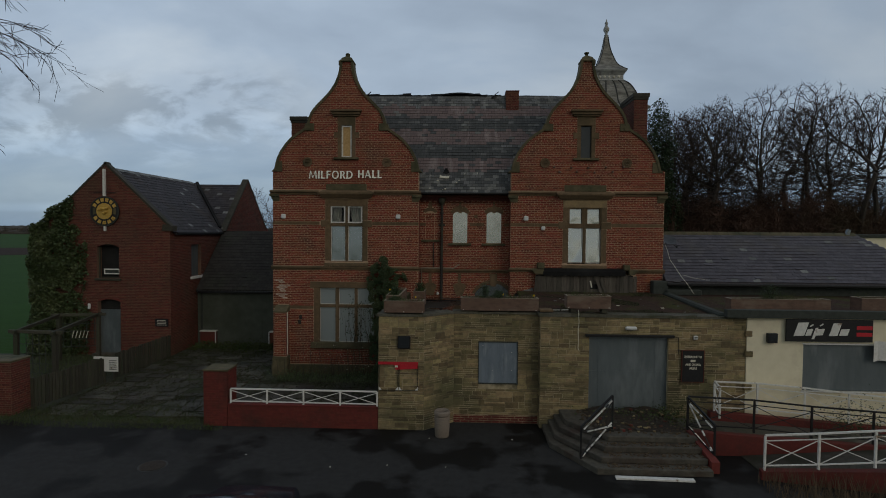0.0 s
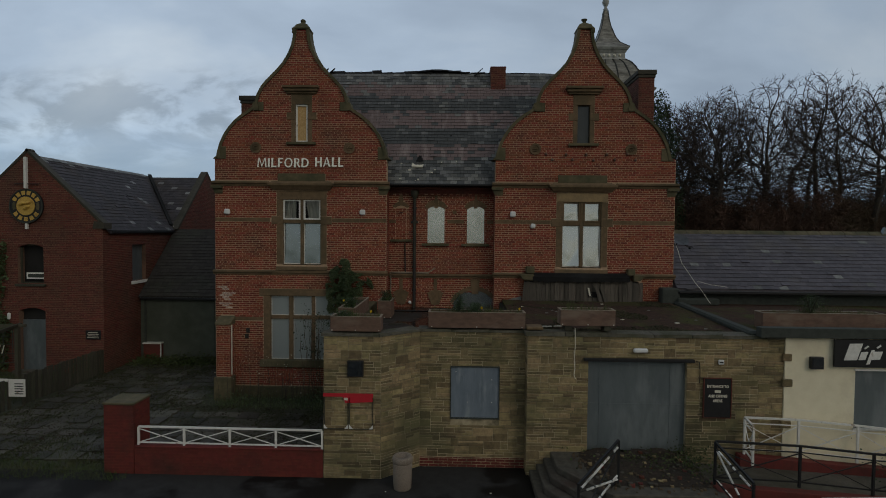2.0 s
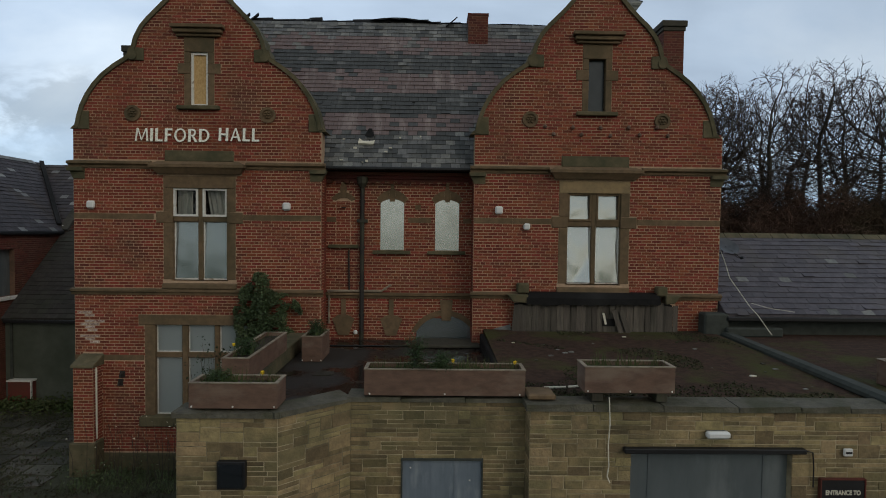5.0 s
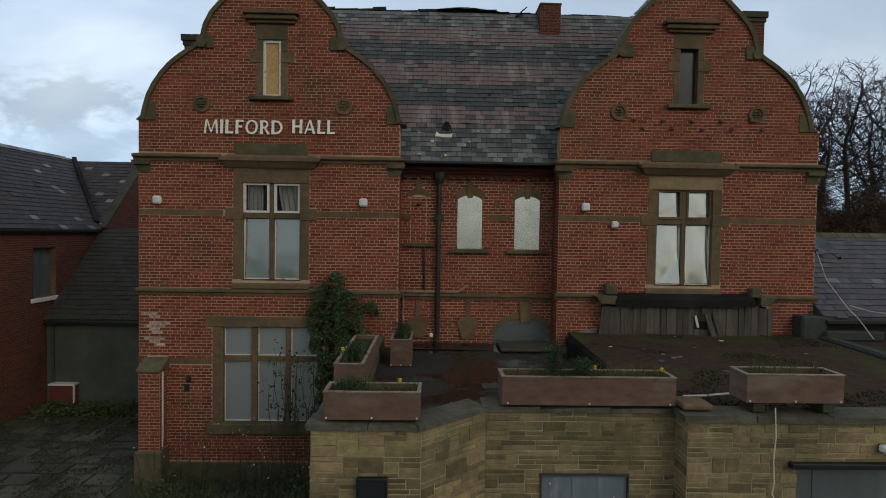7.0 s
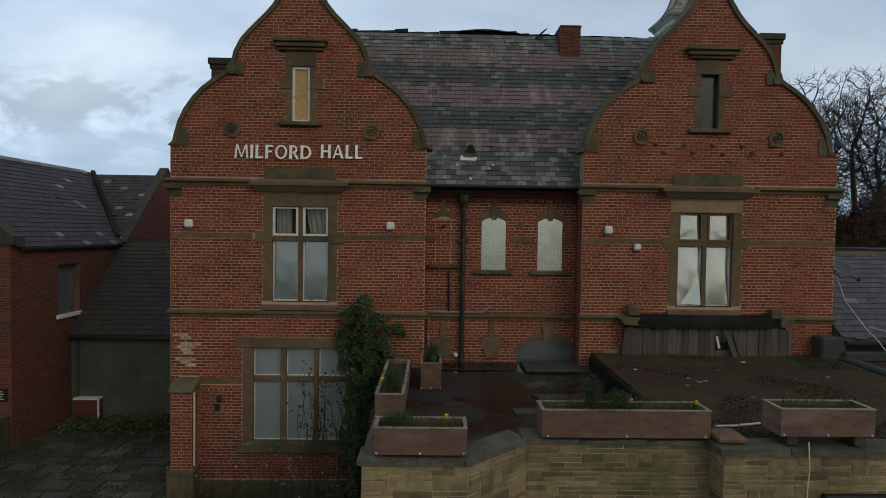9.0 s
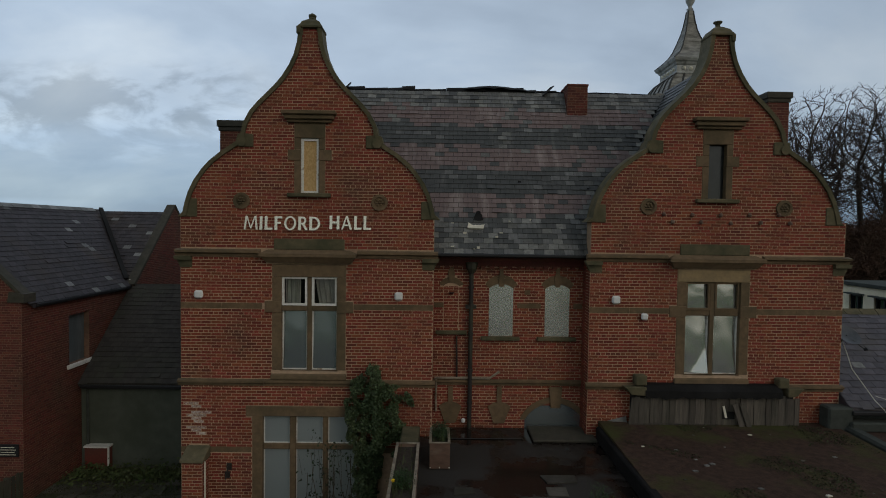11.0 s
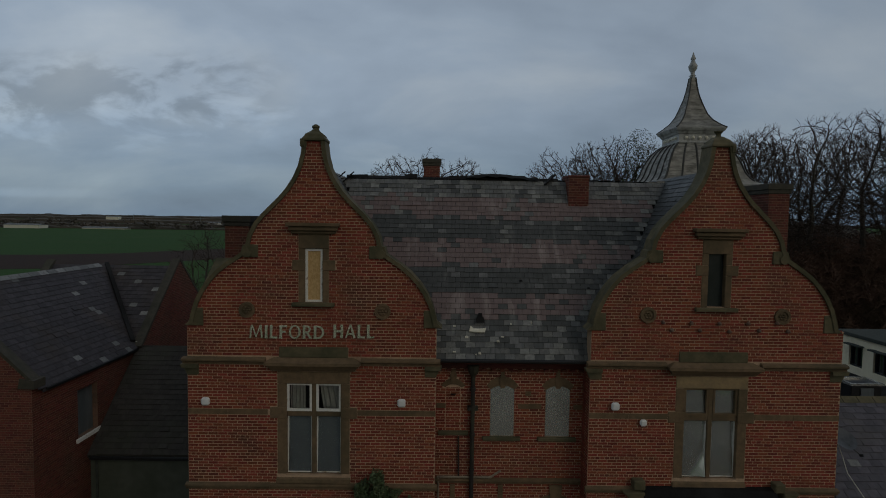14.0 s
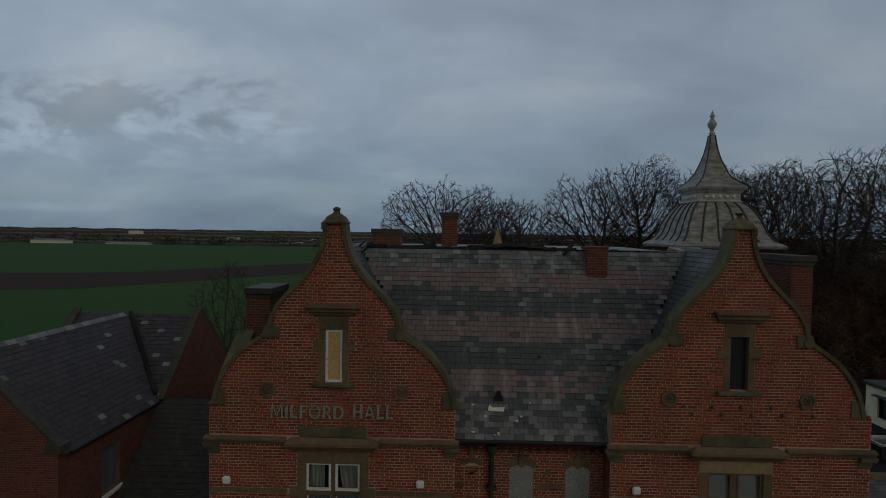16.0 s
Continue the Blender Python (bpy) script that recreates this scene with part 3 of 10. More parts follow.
def stone_block(b, rect, place, rng, joint=0.011):
    a, z, c, t = rect
    a, z, c, t = a + joint / 2, z + joint / 2, c - joint / 2, t - joint / 2
    d = -rng.uniform(0.002, 0.011)
    e = 0.006
    j = [rng.uniform(-0.013, 0.013) for _ in range(8)]
    b.add([place(a, 0, z), place(c, 0, z), place(c, 0, t), place(a, 0, t),
           place(a + e + j[0], d, z + e + j[1]), place(c - e + j[2], d * rng.uniform(0.8, 1.2), z + e + j[3]), place(c - e + j[4], d, t - e + j[5]), place(a + e + j[6], d * rng.uniform(0.8, 1.2), t - e + j[7])],
          [(4, 5, 6, 7), (0, 1, 5, 4), (1, 2, 6, 5), (2, 3, 7, 6), (3, 0, 4, 7)])


COURSE, LONG, JOINT, PROUD = 0.0714, 0.235, 0.013, 0.005


def lay_bricks(b, u0, u1, z0, z1, place, holes=(), inside=None, keep=None, rng=None, first=0):
    """Bricks in English garden wall bond (every sixth course headers), proud of the joints, round the holes.
    keep(u, z, width): a whole brick that is to be a piece of its own is returned in a list instead."""
    rng = rng or random.Random(7)
    apart = []
    row = first
    z = z0
    while z < z1 - 0.02:
        zt = min(z + COURSE, z1)
        zm = (z + zt) / 2
        head = row % 6 == 5
        pitch = LONG / 2 if head else LONG
        off = (LONG / 4 if head else (LONG / 2 if row % 2 else 0.0))
        lo, hi = (u0, u1) if inside is None else inside(zm)
        u = u0 - off
        while u < hi:
            spans = [(max(u, lo), min(u + pitch, hi))]
            for ha, hz, hb, ht in holes:
                if hz < zm < ht:
                    cut = []
                    for a, c in spans:
                        if c <= ha or a >= hb:
                            cut.append((a, c))
                        else:
                            if a < ha:
                                cut.append((a, ha))
                            if c > hb:
                                cut.append((hb, c))
                    spans = cut
            for a, c in spans:
                a, c = a + JOINT / 2, c - JOINT / 2
                if c - a < 0.02:
                    continue
                whole = c - a > LONG - JOINT - 0.002
                if keep and whole and keep((a + c) / 2, zm):
                    apart.append(((a + c) / 2, zm))
                    continue
                d = -PROUD + rng.uniform(-0.0025, 0.0025)
                s = z + JOINT / 2 + rng.uniform(-0.001, 0.001), zt - JOINT / 2
                b.add([place(a, 0, s[0]), place(c, 0, s[0]), place(c, 0, s[1]), place(a, 0, s[1]),
                       place(a + 0.002, d, s[0] + 0.002), place(c - 0.002, d, s[0] + 0.002), place(c - 0.002, d, s[1] - 0.002), place(a + 0.002, d, s[1] - 0.002)],
                      [(4, 5, 6, 7), (0, 1, 5, 4), (1, 2, 6, 5), (2, 3, 7, 6), (3, 0, 4, 7)])
            u += pitch
        z, row = z + COURSE, row + 1
    return apart


def lay_slates(groups, origin, along, up, out, length, rise, rowh, wide, choose, inside=None, seed=3, gap=0.008):
    """Slates on a roof plane: origin at the eave's start, along and up unit vectors in the plane, out its normal."""
    rng = random.Random(seed)
    o, a, u, n = Vector(origin), Vector(along), Vector(up), Vector(out)
    row, s = 0, 0.0
    while s < rise - 0.02:
        t = wide * (0.5 if row % 2 else 0.0)
        x = -t
        while x < length:
            x0, x1 = max(x, 0) + gap / 2, min(x + wide, length) - gap / 2
            if x1 - x0 > 0.03 and (inside is None or inside((x0 + x1) / 2, s + rowh / 2)):
                key = choose((x0 + x1) / 2, s / rise, rng)
                if key is not None:
                    slip = rng.uniform(-0.006, 0.006) - (0.05 if rng.random() < 0.012 else 0)
                    lift = rng.uniform(0.017, 0.026) + (0.02 if rng.random() < 0.02 else 0)
                    tilt = rng.uniform(-0.004, 0.004)
                    p0, p1 = o + a * x0 + u * (s + slip), o + a * x1 + u * (s + slip + tilt)
                    q0, q1 = o + a * x0 + u * min(s + rowh + 0.01, rise), o + a * x1 + u * min(s + rowh + 0.01, rise)
                    groups[key].add([p0 + n * lift, p1 + n * lift, q1 + n * 0.006, q0 + n * 0.006, p0 + n * 0.002, p1 + n * 0.002],
                                    [(0, 1, 2, 3), (4, 5, 1, 0), (4, 0, 3), (1, 5, 2)])
            x += wide
        row, s = row + 1, s + rowh


# ---- ground ----
def ground_sheet():
    b = Build()
    b.slab([(-2400, -2400), (2400, -2400), (2400, 2400), (-2400, 2400)], -0.6, -0.045)
    solo("ground", b, FIELD, "flat green winter crop field running to the horizon", "ground", kind="structure")
    b = Build()
    b.slab([(-400, -60), (-90, 111), (-78, 115), (-70, 125), (-55, 146), (30, 270), (20, 320), (-71, 188), (-82, 172), (-90, 158.5), (-105, 150), (-121, 147), (-400, 0)], -0.04, -0.005)
    solo("ploughed_strip", b, PLOUGH, "bare brown ploughed strip across the green field", "ground", kind="structure")
    b = Build()
    b.slab([(-24, -30), (26, -30), (26, 16.0), (8.3, 16.0), (8.3, 16.2), (2.3, 16.6), (-0.2, 16.6), (-1.0, 15.85), (-13.9, 15.85), (-14.6, 15.2), (-24, 14.6)], -0.3, 0.0)
    solo("road", b, ASPHALT, "dark damp asphalt forecourt with wet patches", "road", kind="structure")
    b = Build()
    b.slab([(-13.6, 15.85), (-2.4, 15.85), (-2.4, 21.75), (-7.7, 21.75), (-7.7, 26.8), (-13.6, 26.8)], -0.2, -0.012)
    return solo("pavement", b, DIRT, "mossy flagged yard between the brick buildings", "pavement", kind="structure")


YARD = ground_sheet()


# ---- the hall ----
FRONT, RECESS = 21.67, 22.27
LX0, LX1, RX0, RX1 = -7.65, -1.75, 1.93, 7.95
CL, CR = -4.66, 4.86
EAVE_Z = 7.37
SHAPE = [(8.24, 2.9), (8.48, 2.85), (8.75, 2.77), (9.02, 2.64), (9.28, 2.46), (9.49, 2.27), (9.69, 2.02), (9.86, 1.76), (9.98, 1.6), (10.15, 1.55), (10.36, 1.5), (10.63, 1.36),
         (10.83, 1.19), (11.03, 0.99), (11.23, 0.79), (11.43, 0.62), (11.7, 0.45), (11.96, 0.335), (12.23, 0.265), (12.62, 0.215)]


def half_width(z):
    """Half the width of a shaped gable at height z."""
    if z <= SHAPE[0][0]:
        return 2.97
    for (za, ha), (zb, hb) in zip(SHAPE, SHAPE[1:]):
        if z <= zb:
            return ha + (hb - ha) * (z - za) / (zb - za)
    return SHAPE[-1][1]


def front(y):
    return lambda u, d, z: (u, y + d, z)


hall = thing("hall_building", (0, 27, 0), "derelict red-brick hall with two shaped gables and slate roof", "building")

UPPER = (-0.645, 4.62, 0.645, 6.82)
ATTIC = (-0.205, 8.81, 0.205, 10.05)
GROUND = (-5.74, 1.32, -3.52, 3.52)


def wing_wall(c, x0, x1, ground):
    """The front wall of one wing up to the gable's curve, with its openings through it."""
    holes = [(c + UPPER[0] - 0.03, UPPER[1] - 0.03, c + UPPER[2] + 0.03, UPPER[3] + 0.03)] + ([(ground[0] - 0.03, ground[1] - 0.03, ground[2] + 0.03, ground[3] + 0.03)] if ground else [])
    inholes = lambda u, z: any(a < u < d and e < z < f for a, e, d, f in holes)
    us, zs = [x0, x1], [-0.2, 7.37, 8.24]
    for a, e, d, f in holes:
        us += [a, d]
        zs += [e, f]
    b = grid_wall(us, zs, lambda u, z: not inholes(u, z), front(FRONT), 0.36)
    zs = [8.24] + [z for z, _ in SHAPE[1:]] + [ATTIC[1] - 0.02, ATTIC[3] + 0.02]
    zs = sorted(set(zs))
    for za, zb in zip(zs, zs[1:]):
        ha, hb = half_width(za + 1e-4), half_width(zb)
        ha, hb = min(ha, x1 - c, c - x0), min(hb, x1 - c, c - x0)
        if ATTIC[1] - 0.021 <= za and zb <= ATTIC[3] + 0.021:
            b.plate([(c - ha, za), (c + ATTIC[0] - 0.02, za), (c + ATTIC[0] - 0.02, zb), (c - hb, zb)], FRONT, FRONT + 0.36)
            b.plate([(c + ATTIC[2] + 0.02, za), (c + ha, za), (c + hb, zb), (c + ATTIC[2] + 0.02, zb)], FRONT, FRONT + 0.36)
        else:
            b.plate([(c - ha, za), (c + ha, za), (c + hb, zb), (c - hb, zb)], FRONT, FRONT + 0.36)
    wall = part("wall", b, MORTAR, hall, "red brick wing wall with pale joints", weld=True)
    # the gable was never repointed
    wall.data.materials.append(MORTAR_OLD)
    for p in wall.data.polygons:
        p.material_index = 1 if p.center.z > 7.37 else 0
    return wall


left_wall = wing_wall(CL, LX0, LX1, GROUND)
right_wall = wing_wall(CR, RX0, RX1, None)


def centre_wall():
    arches = [(-0.38, 5.38, 0.21, 6.56), (1.0, 5.38, 1.6, 6.56)]
    us, zs = [LX1, RX0], [-0.2, 7.32]
    for a, e, d, f in arches:
        us += [a, d]
        zs += [e, f]
    b = grid_wall(us, zs, lambda u, z: not any(a < u < d and e < z < f for a, e, d, f in arches), front(RECESS), 0.36)
    return part("wall", b, MORTAR, hall, "recessed brick centre wall", weld=True)


mid_wall = centre_wall()


def rear_shell():
    """Side and back walls, closing the hall."""
    for q in ((LX0, FRONT + 0.36, -0.2, LX0 + 0.35, 34.0, 8.0), (RX1 - 0.35, FRONT + 0.36, -0.2, RX1, 34.0, 8.0), (LX0 + 0.35, 33.65, -0.2, RX1 - 0.35, 34.0, 8.0),
              (LX1 - 0.3, FRONT + 0.36, -0.2, LX1, RECESS + 0.36, 7.3), (RX0, FRONT + 0.36, -0.2, RX0 + 0.3, RECESS + 0.36, 7.3)):
        part("wall", Build().box(*q), BRICK_DARK, hall, "dark brick side or back wall")
    b = Build()
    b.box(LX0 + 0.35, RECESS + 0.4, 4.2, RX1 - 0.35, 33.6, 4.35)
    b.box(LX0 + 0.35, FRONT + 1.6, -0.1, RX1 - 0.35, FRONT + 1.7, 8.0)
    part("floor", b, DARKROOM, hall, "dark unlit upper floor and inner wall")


rear_shell()


def roofs():
    """Main slope between the gables, the two cross roofs, and the lead flat behind the ridge."""
    b = Build()
    ey, ez, ry, rz = 21.93, 7.43, 24.6, 11.92
    b.add([(LX0, ey, ez), (RX1, ey, ez), (RX1 - 2.4, ry, rz), (LX0 + 2.4, ry, rz), (LX0, ey + 0.6, ez - 0.3), (RX1, ey + 0.6, ez - 0.3), (RX1 - 2.4, ry, rz - 0.3), (LX0 + 2.4, ry, rz - 0.3)],
          [(0, 1, 2, 3), (5, 4, 7, 6), (0, 4, 5, 1), (2, 6, 7, 3), (1, 5, 6, 2), (4, 0, 3, 7)])
    deck = part("roof", b, FELT, hall, "steep slate main roof, slates slipped and patched")
    for c, x0, x1 in ((CL, LX0, LX1), (CR, RX0, RX1)):
        b = Build()
        y0, y1, top = FRONT + 0.36, 26.0, 12.05
        b.add([(x0, y0, 7.4), (x1, y0, 7.4), (c, y0, top), (x0, y1, 7.4), (x1, y1, 7.4), (c, y1, top)], [(0, 1, 2), (5, 4, 3), (1, 4, 5, 2), (0, 2, 5, 3), (0, 3, 4, 1)])
        part("roof", b, SLATE, hall, "slate cross roof behind the gable")
    b = Build()
    b.slab([(LX0 + 2.3, 24.5), (RX1 - 2.3, 24.5), (RX1 - 2.3, 33.9), (LX0 + 2.3, 33.9)], 11.5, 11.84)
    part("flat_roof", b, LEAD, hall, "grey lead flat behind the ridge")
    b = Build()
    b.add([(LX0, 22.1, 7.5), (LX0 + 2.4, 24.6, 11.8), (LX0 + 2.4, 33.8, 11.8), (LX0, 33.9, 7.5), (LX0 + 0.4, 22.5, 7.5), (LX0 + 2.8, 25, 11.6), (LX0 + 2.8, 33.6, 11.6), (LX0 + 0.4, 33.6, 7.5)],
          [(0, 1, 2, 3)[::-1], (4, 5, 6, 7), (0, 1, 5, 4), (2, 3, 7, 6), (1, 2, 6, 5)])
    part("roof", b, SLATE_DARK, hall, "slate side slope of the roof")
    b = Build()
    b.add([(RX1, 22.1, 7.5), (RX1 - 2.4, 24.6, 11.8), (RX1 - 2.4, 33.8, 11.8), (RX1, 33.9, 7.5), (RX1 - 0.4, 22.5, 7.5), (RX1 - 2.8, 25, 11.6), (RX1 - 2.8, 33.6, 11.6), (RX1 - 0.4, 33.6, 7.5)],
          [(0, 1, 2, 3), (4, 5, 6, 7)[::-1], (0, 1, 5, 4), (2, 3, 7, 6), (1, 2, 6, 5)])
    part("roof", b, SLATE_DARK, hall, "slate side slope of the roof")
    return deck


main_roof = roofs()


def string_course(x0, x1, y, z0, z1, proud=0.1, ends=True):
    """A moulded stone band: a chamfered projecting profile."""
    h = z1 - z0
    prof = [(0.0, z0), (-0.35 * proud, z0 + 0.05 * h), (-0.45 * proud, z0 + 0.35 * h), (-proud, z0 + 0.55 * h), (-proud, z0 + 0.82 * h), (0.0, z1)]
    b = Build()
    n = len(prof)
    pts = [(x0, y + d, z) for d, z in prof] + [(x1, y + d, z) for d, z in prof]
    faces = [(k, k + n, k + 1 + n, k + 1)[::-1] for k in range(n - 1)] + [tuple(range(n)), tuple(range(n, 2 * n))[::-1]]
    b.add(pts, [f[::-1] for f in faces])
    return b


def bowed_pane(x0, z0, x1, z1, y, lean, seed, crease=0.0):
    """A thin sheet that leans back a little and bulges unevenly."""
    nx, nz = 10, 24
    def at(i, j):
        u, v = i / nx, j / nz
        bulge = 0.22 * lean * math.sin(math.pi * u) * math.sin(math.pi * v) + 0.12 * lean * noise.noise(Vector((u * 2.2 + seed * 3.1, v * 3.5, seed)))
        fold = max(0.0, crease * (u - 0.28) / 0.72 - v) * 0.16 * (z1 - z0)
        return (x0 + (x1 - x0) * u, y + lean * (v - 0.5) * (z1 - z0) - bulge - fold, z0 + (z1 - z0) * v)
    b = Build()
    for i in range(nx):
        for j in range(nz):
            b.add([at(i, j), at(i + 1, j), at(i + 1, j + 1), at(i, j + 1)], [(0, 1, 2, 3)])
    return b


def window_upper(c, bits):
    """Stone-mullioned cross window with hood; its panes are clouded sheets, above them small framed lights."""
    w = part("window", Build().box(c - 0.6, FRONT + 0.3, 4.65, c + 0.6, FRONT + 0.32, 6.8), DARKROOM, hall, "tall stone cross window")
    x0, x1 = c + UPPER[0], c + UPPER[2]
    for a, d in ((x0 - 0.215, x0), (x1, x1 + 0.215)):
        part("jamb", Build().box(a, FRONT - 0.012, 4.63, d, FRONT + 0.2, 5.98), SAND, w, bevel=0.008)
        part("jamb", Build().box(a, FRONT - 0.012, 6.26, d, FRONT + 0.2, 6.82), SAND, w, bevel=0.008)
    part("jamb_block", Build().box(x0 - 0.39, FRONT - 0.02, 5.985, x0, FRONT + 0.2, 6.255), SAND, w, bevel=0.01)
    part("jamb_block", Build().box(x1, FRONT - 0.02, 5.985, x1 + 0.39, FRONT + 0.2, 6.255), SAND, w, bevel=0.01)
    part("lintel", Build().box(x0 - 0.215, FRONT - 0.016, 6.825, x1 + 0.215, FRONT + 0.2, 7.12), SAND if bits["curtain"] else SAND_PALE, w, bevel=0.01)
    b = Build()
    b.add([(x0 - 0.24, FRONT - 0.06, 4.415), (x1 + 0.24, FRONT - 0.06, 4.415), (x1 + 0.24, FRONT + 0.2, 4.415), (x0 - 0.24, FRONT + 0.2, 4.415),
           (x0 - 0.24, FRONT - 0.05, 4.52), (x1 + 0.24, FRONT - 0.05, 4.52), (x1 + 0.24, FRONT + 0.2, 4.63), (x0 - 0.24, FRONT + 0.2, 4.63)],
          [(0, 3, 2, 1), (4, 5, 6, 7), (0, 1, 5, 4), (1, 2, 6, 5), (2, 3, 7, 6), (3, 0, 4, 7)])
    part("sill", b, SAND, w, bevel=0.008)
    part("mullion", Build().box(c - 0.055, FRONT + 0.04, 4.62, c + 0.055, FRONT + 0.2, 6.82), SAND, w, bevel=0.012)
    part("transom", Build().box(x0, FRONT + 0.045, 6.02, c - 0.056, FRONT + 0.2, 6.15), SAND, w, bevel=0.012)
    part("transom", Build().box(c + 0.056, FRONT + 0.045, 6.02, x1, FRONT + 0.2, 6.15), SAND, w, bevel=0.012)
    for k, (a, d) in enumerate(((x0, c - 0.055), (c + 0.055, x1))):
        part("pane", bowed_pane(a + 0.026, 4.66, d - 0.026, 6.02, FRONT + 0.12, bits["lean"], k, bits["crease"] if k == 0 else 0.0), bits["low"], w, "clouded plastic sheet pane", smooth=True, weld=True)
        part("pane", bowed_pane(a + 0.05, 6.2, d - 0.05, 6.78, FRONT + 0.12, bits["lean"] * 0.5, k + 2), bits["top"], w, smooth=True, weld=True)
        b = Build()
        for q in ((a, 6.15, d, 6.2), (a, 6.78, d, 6.82), (a, 6.2, a + 0.05, 6.78), (d - 0.05, 6.2, d, 6.78)):
            b.box(q[0], FRONT + 0.03, q[1], q[2], FRONT + 0.1, q[3])
        part("window_frame", b, bits["frame"], w)
        b = Build()
        for q in ((a, 4.62, d, 4.66), (a, 4.66, a + 0.026, 6.02), (d - 0.026, 4.66, d, 6.02)):
            b.box(q[0], FRONT + 0.1, q[1], q[2], FRONT + 0.14, q[3])
        part("window_frame", b, WHITE, w)
        if bits["curtain"]:
            b = Build()
            n = 12
            wide = 0.36 if k == 0 else 0.5
            for i in range(n):
                u0, u1 = a + 0.05 + wide * i / n, a + 0.05 + wide * (i + 1) / n
                g0, g1 = 0.02 * math.sin(i * 2.1), 0.02 * math.sin((i + 1) * 2.1)
                lean = 0.1 if k else 0.0
                b.add([(u0 + lean, FRONT + 0.2 + g0, 6.16), (u1 + lean, FRONT + 0.2 + g1, 6.16), (u1, FRONT + 0.2 + g1, 6.8), (u0, FRONT + 0.2 + g0, 6.8)], [(0, 1, 2, 3)])
            part("curtain", b, CLOTH, w, "limp grey curtain")
    # hood mould and the plain block on it
    b = Build()
    b.add([(c - 1.08, FRONT - 0.2, 7.3), (c + 1.08, FRONT - 0.2, 7.3), (c + 1.08, FRONT, 7.3), (c - 1.08, FRONT, 7.3),
           (c - 0.98, FRONT - 0.09, 7.16), (c + 0.98, FRONT - 0.09, 7.16), (c + 0.98, FRONT, 7.16), (c - 0.98, FRONT, 7.16)],
          [(0, 1, 2, 3), (7, 6, 5, 4), (4, 5, 1, 0), (5, 6, 2, 1), (6, 7, 3, 2), (7, 4, 0, 3)])
    b.box(c - 1.12, FRONT - 0.22, 7.302, c + 1.12, FRONT, 7.37)
    b.add([(c - 1.12, FRONT - 0.22, 7.372), (c + 1.12, FRONT - 0.22, 7.372), (c + 1.12, FRONT, 7.372), (c - 1.12, FRONT, 7.372), (c - 0.95, FRONT - 0.05, 7.46), (c + 0.95, FRONT - 0.05, 7.46), (c + 0.95, FRONT, 7.46), (c - 0.95, FRONT, 7.46)],
          [(0, 3, 2, 1), (4, 5, 6, 7), (0, 1, 5, 4), (1, 2, 6, 5), (2, 3, 7, 6), (3, 0, 4, 7)])
    part("hood_mould", b, SAND, w)
    part("frieze_block", Build().box(c - 0.82, FRONT - 0.03, 7.462, c + 0.82, FRONT, 7.72), COPING, w, bevel=0.012)


window_upper(CL, {"low": PANE, "top": CLEAR, "frame": WHITE, "curtain": True, "lean": 0.05, "crease": 0.0})
window_upper(CR, {"low": MIRRORSHEET, "top": MIRRORSHEET, "frame": SAND, "curtain": False, "lean": 0.06, "crease": 0.42})


def window_attic(c, boarded):
    w = part("window", Build().box(c - 0.19, FRONT + 0.28, 8.83, c + 0.19, FRONT + 0.3, 10.03), DARKROOM, hall, "small attic window in a stone surround")
    x0, x1 = c + ATTIC[0], c + ATTIC[2]
    for a, d in ((x0 - 0.15, x0), (x1, x1 + 0.15)):
        part("jamb", Build().box(a, FRONT - 0.012, 8.785, d, FRONT + 0.2, 9.53), SAND, w, bevel=0.008)
        part("jamb", Build().box(a, FRONT - 0.012, 9.79, d, FRONT + 0.2, 10.05), SAND, w, bevel=0.008)
    part("jamb_block", Build().box(x0 - 0.3, FRONT - 0.02, 9.535, x0, FRONT + 0.2, 9.785), SAND, w, bevel=0.01)
    part("jamb_block", Build().box(x1, FRONT - 0.02, 9.535, x1 + 0.3, FRONT + 0.2, 9.785), SAND, w, bevel=0.01)
    part("lintel", Build().box(x0 - 0.15, FRONT - 0.016, 10.052, x1 + 0.15, FRONT + 0.2, 10.4), SAND, w, bevel=0.01)
    part("sill", Build().box(c - 0.5, FRONT - 0.11, 8.685, c + 0.5, FRONT + 0.2, 8.782), COPING, w, bevel=0.015)
    b = Build()
    b.box(c - 0.52, FRONT - 0.08, 10.402, c + 0.52, FRONT, 10.47)
    b.box(c - 0.57, FRONT - 0.14, 10.472, c + 0.57, FRONT, 10.57)
    b.box(c - 0.62, FRONT - 0.2, 10.572, c + 0.62, FRONT, 10.66)
    part("hood_mould", b, SAND, w, bevel=0.014)
    if boarded:
        b = Build()
        for q in ((x0, 8.785, x1, 8.835), (x0, 9.995, x1, 10.05), (x0, 8.835, x0 + 0.055, 9.995), (x1 - 0.055, 8.835, x1, 9.995)):
            b.box(q[0], FRONT + 0.03, q[1], q[2], FRONT + 0.12, q[3])
        part("window_frame", b, WHITE, w, "white painted frame")
        part("board", Build().box(x0 + 0.055, FRONT + 0.07, 8.835, x1 - 0.055, FRONT + 0.085, 9.995), OSB, w, "bare chipboard panel")
    else:
        part("pane", Build().box(x0, FRONT + 0.12, 8.785, x1, FRONT + 0.135, 10.05), STEELDARK, w, "dark empty pane")


window_attic(CL, True)
window_attic(CR, False)


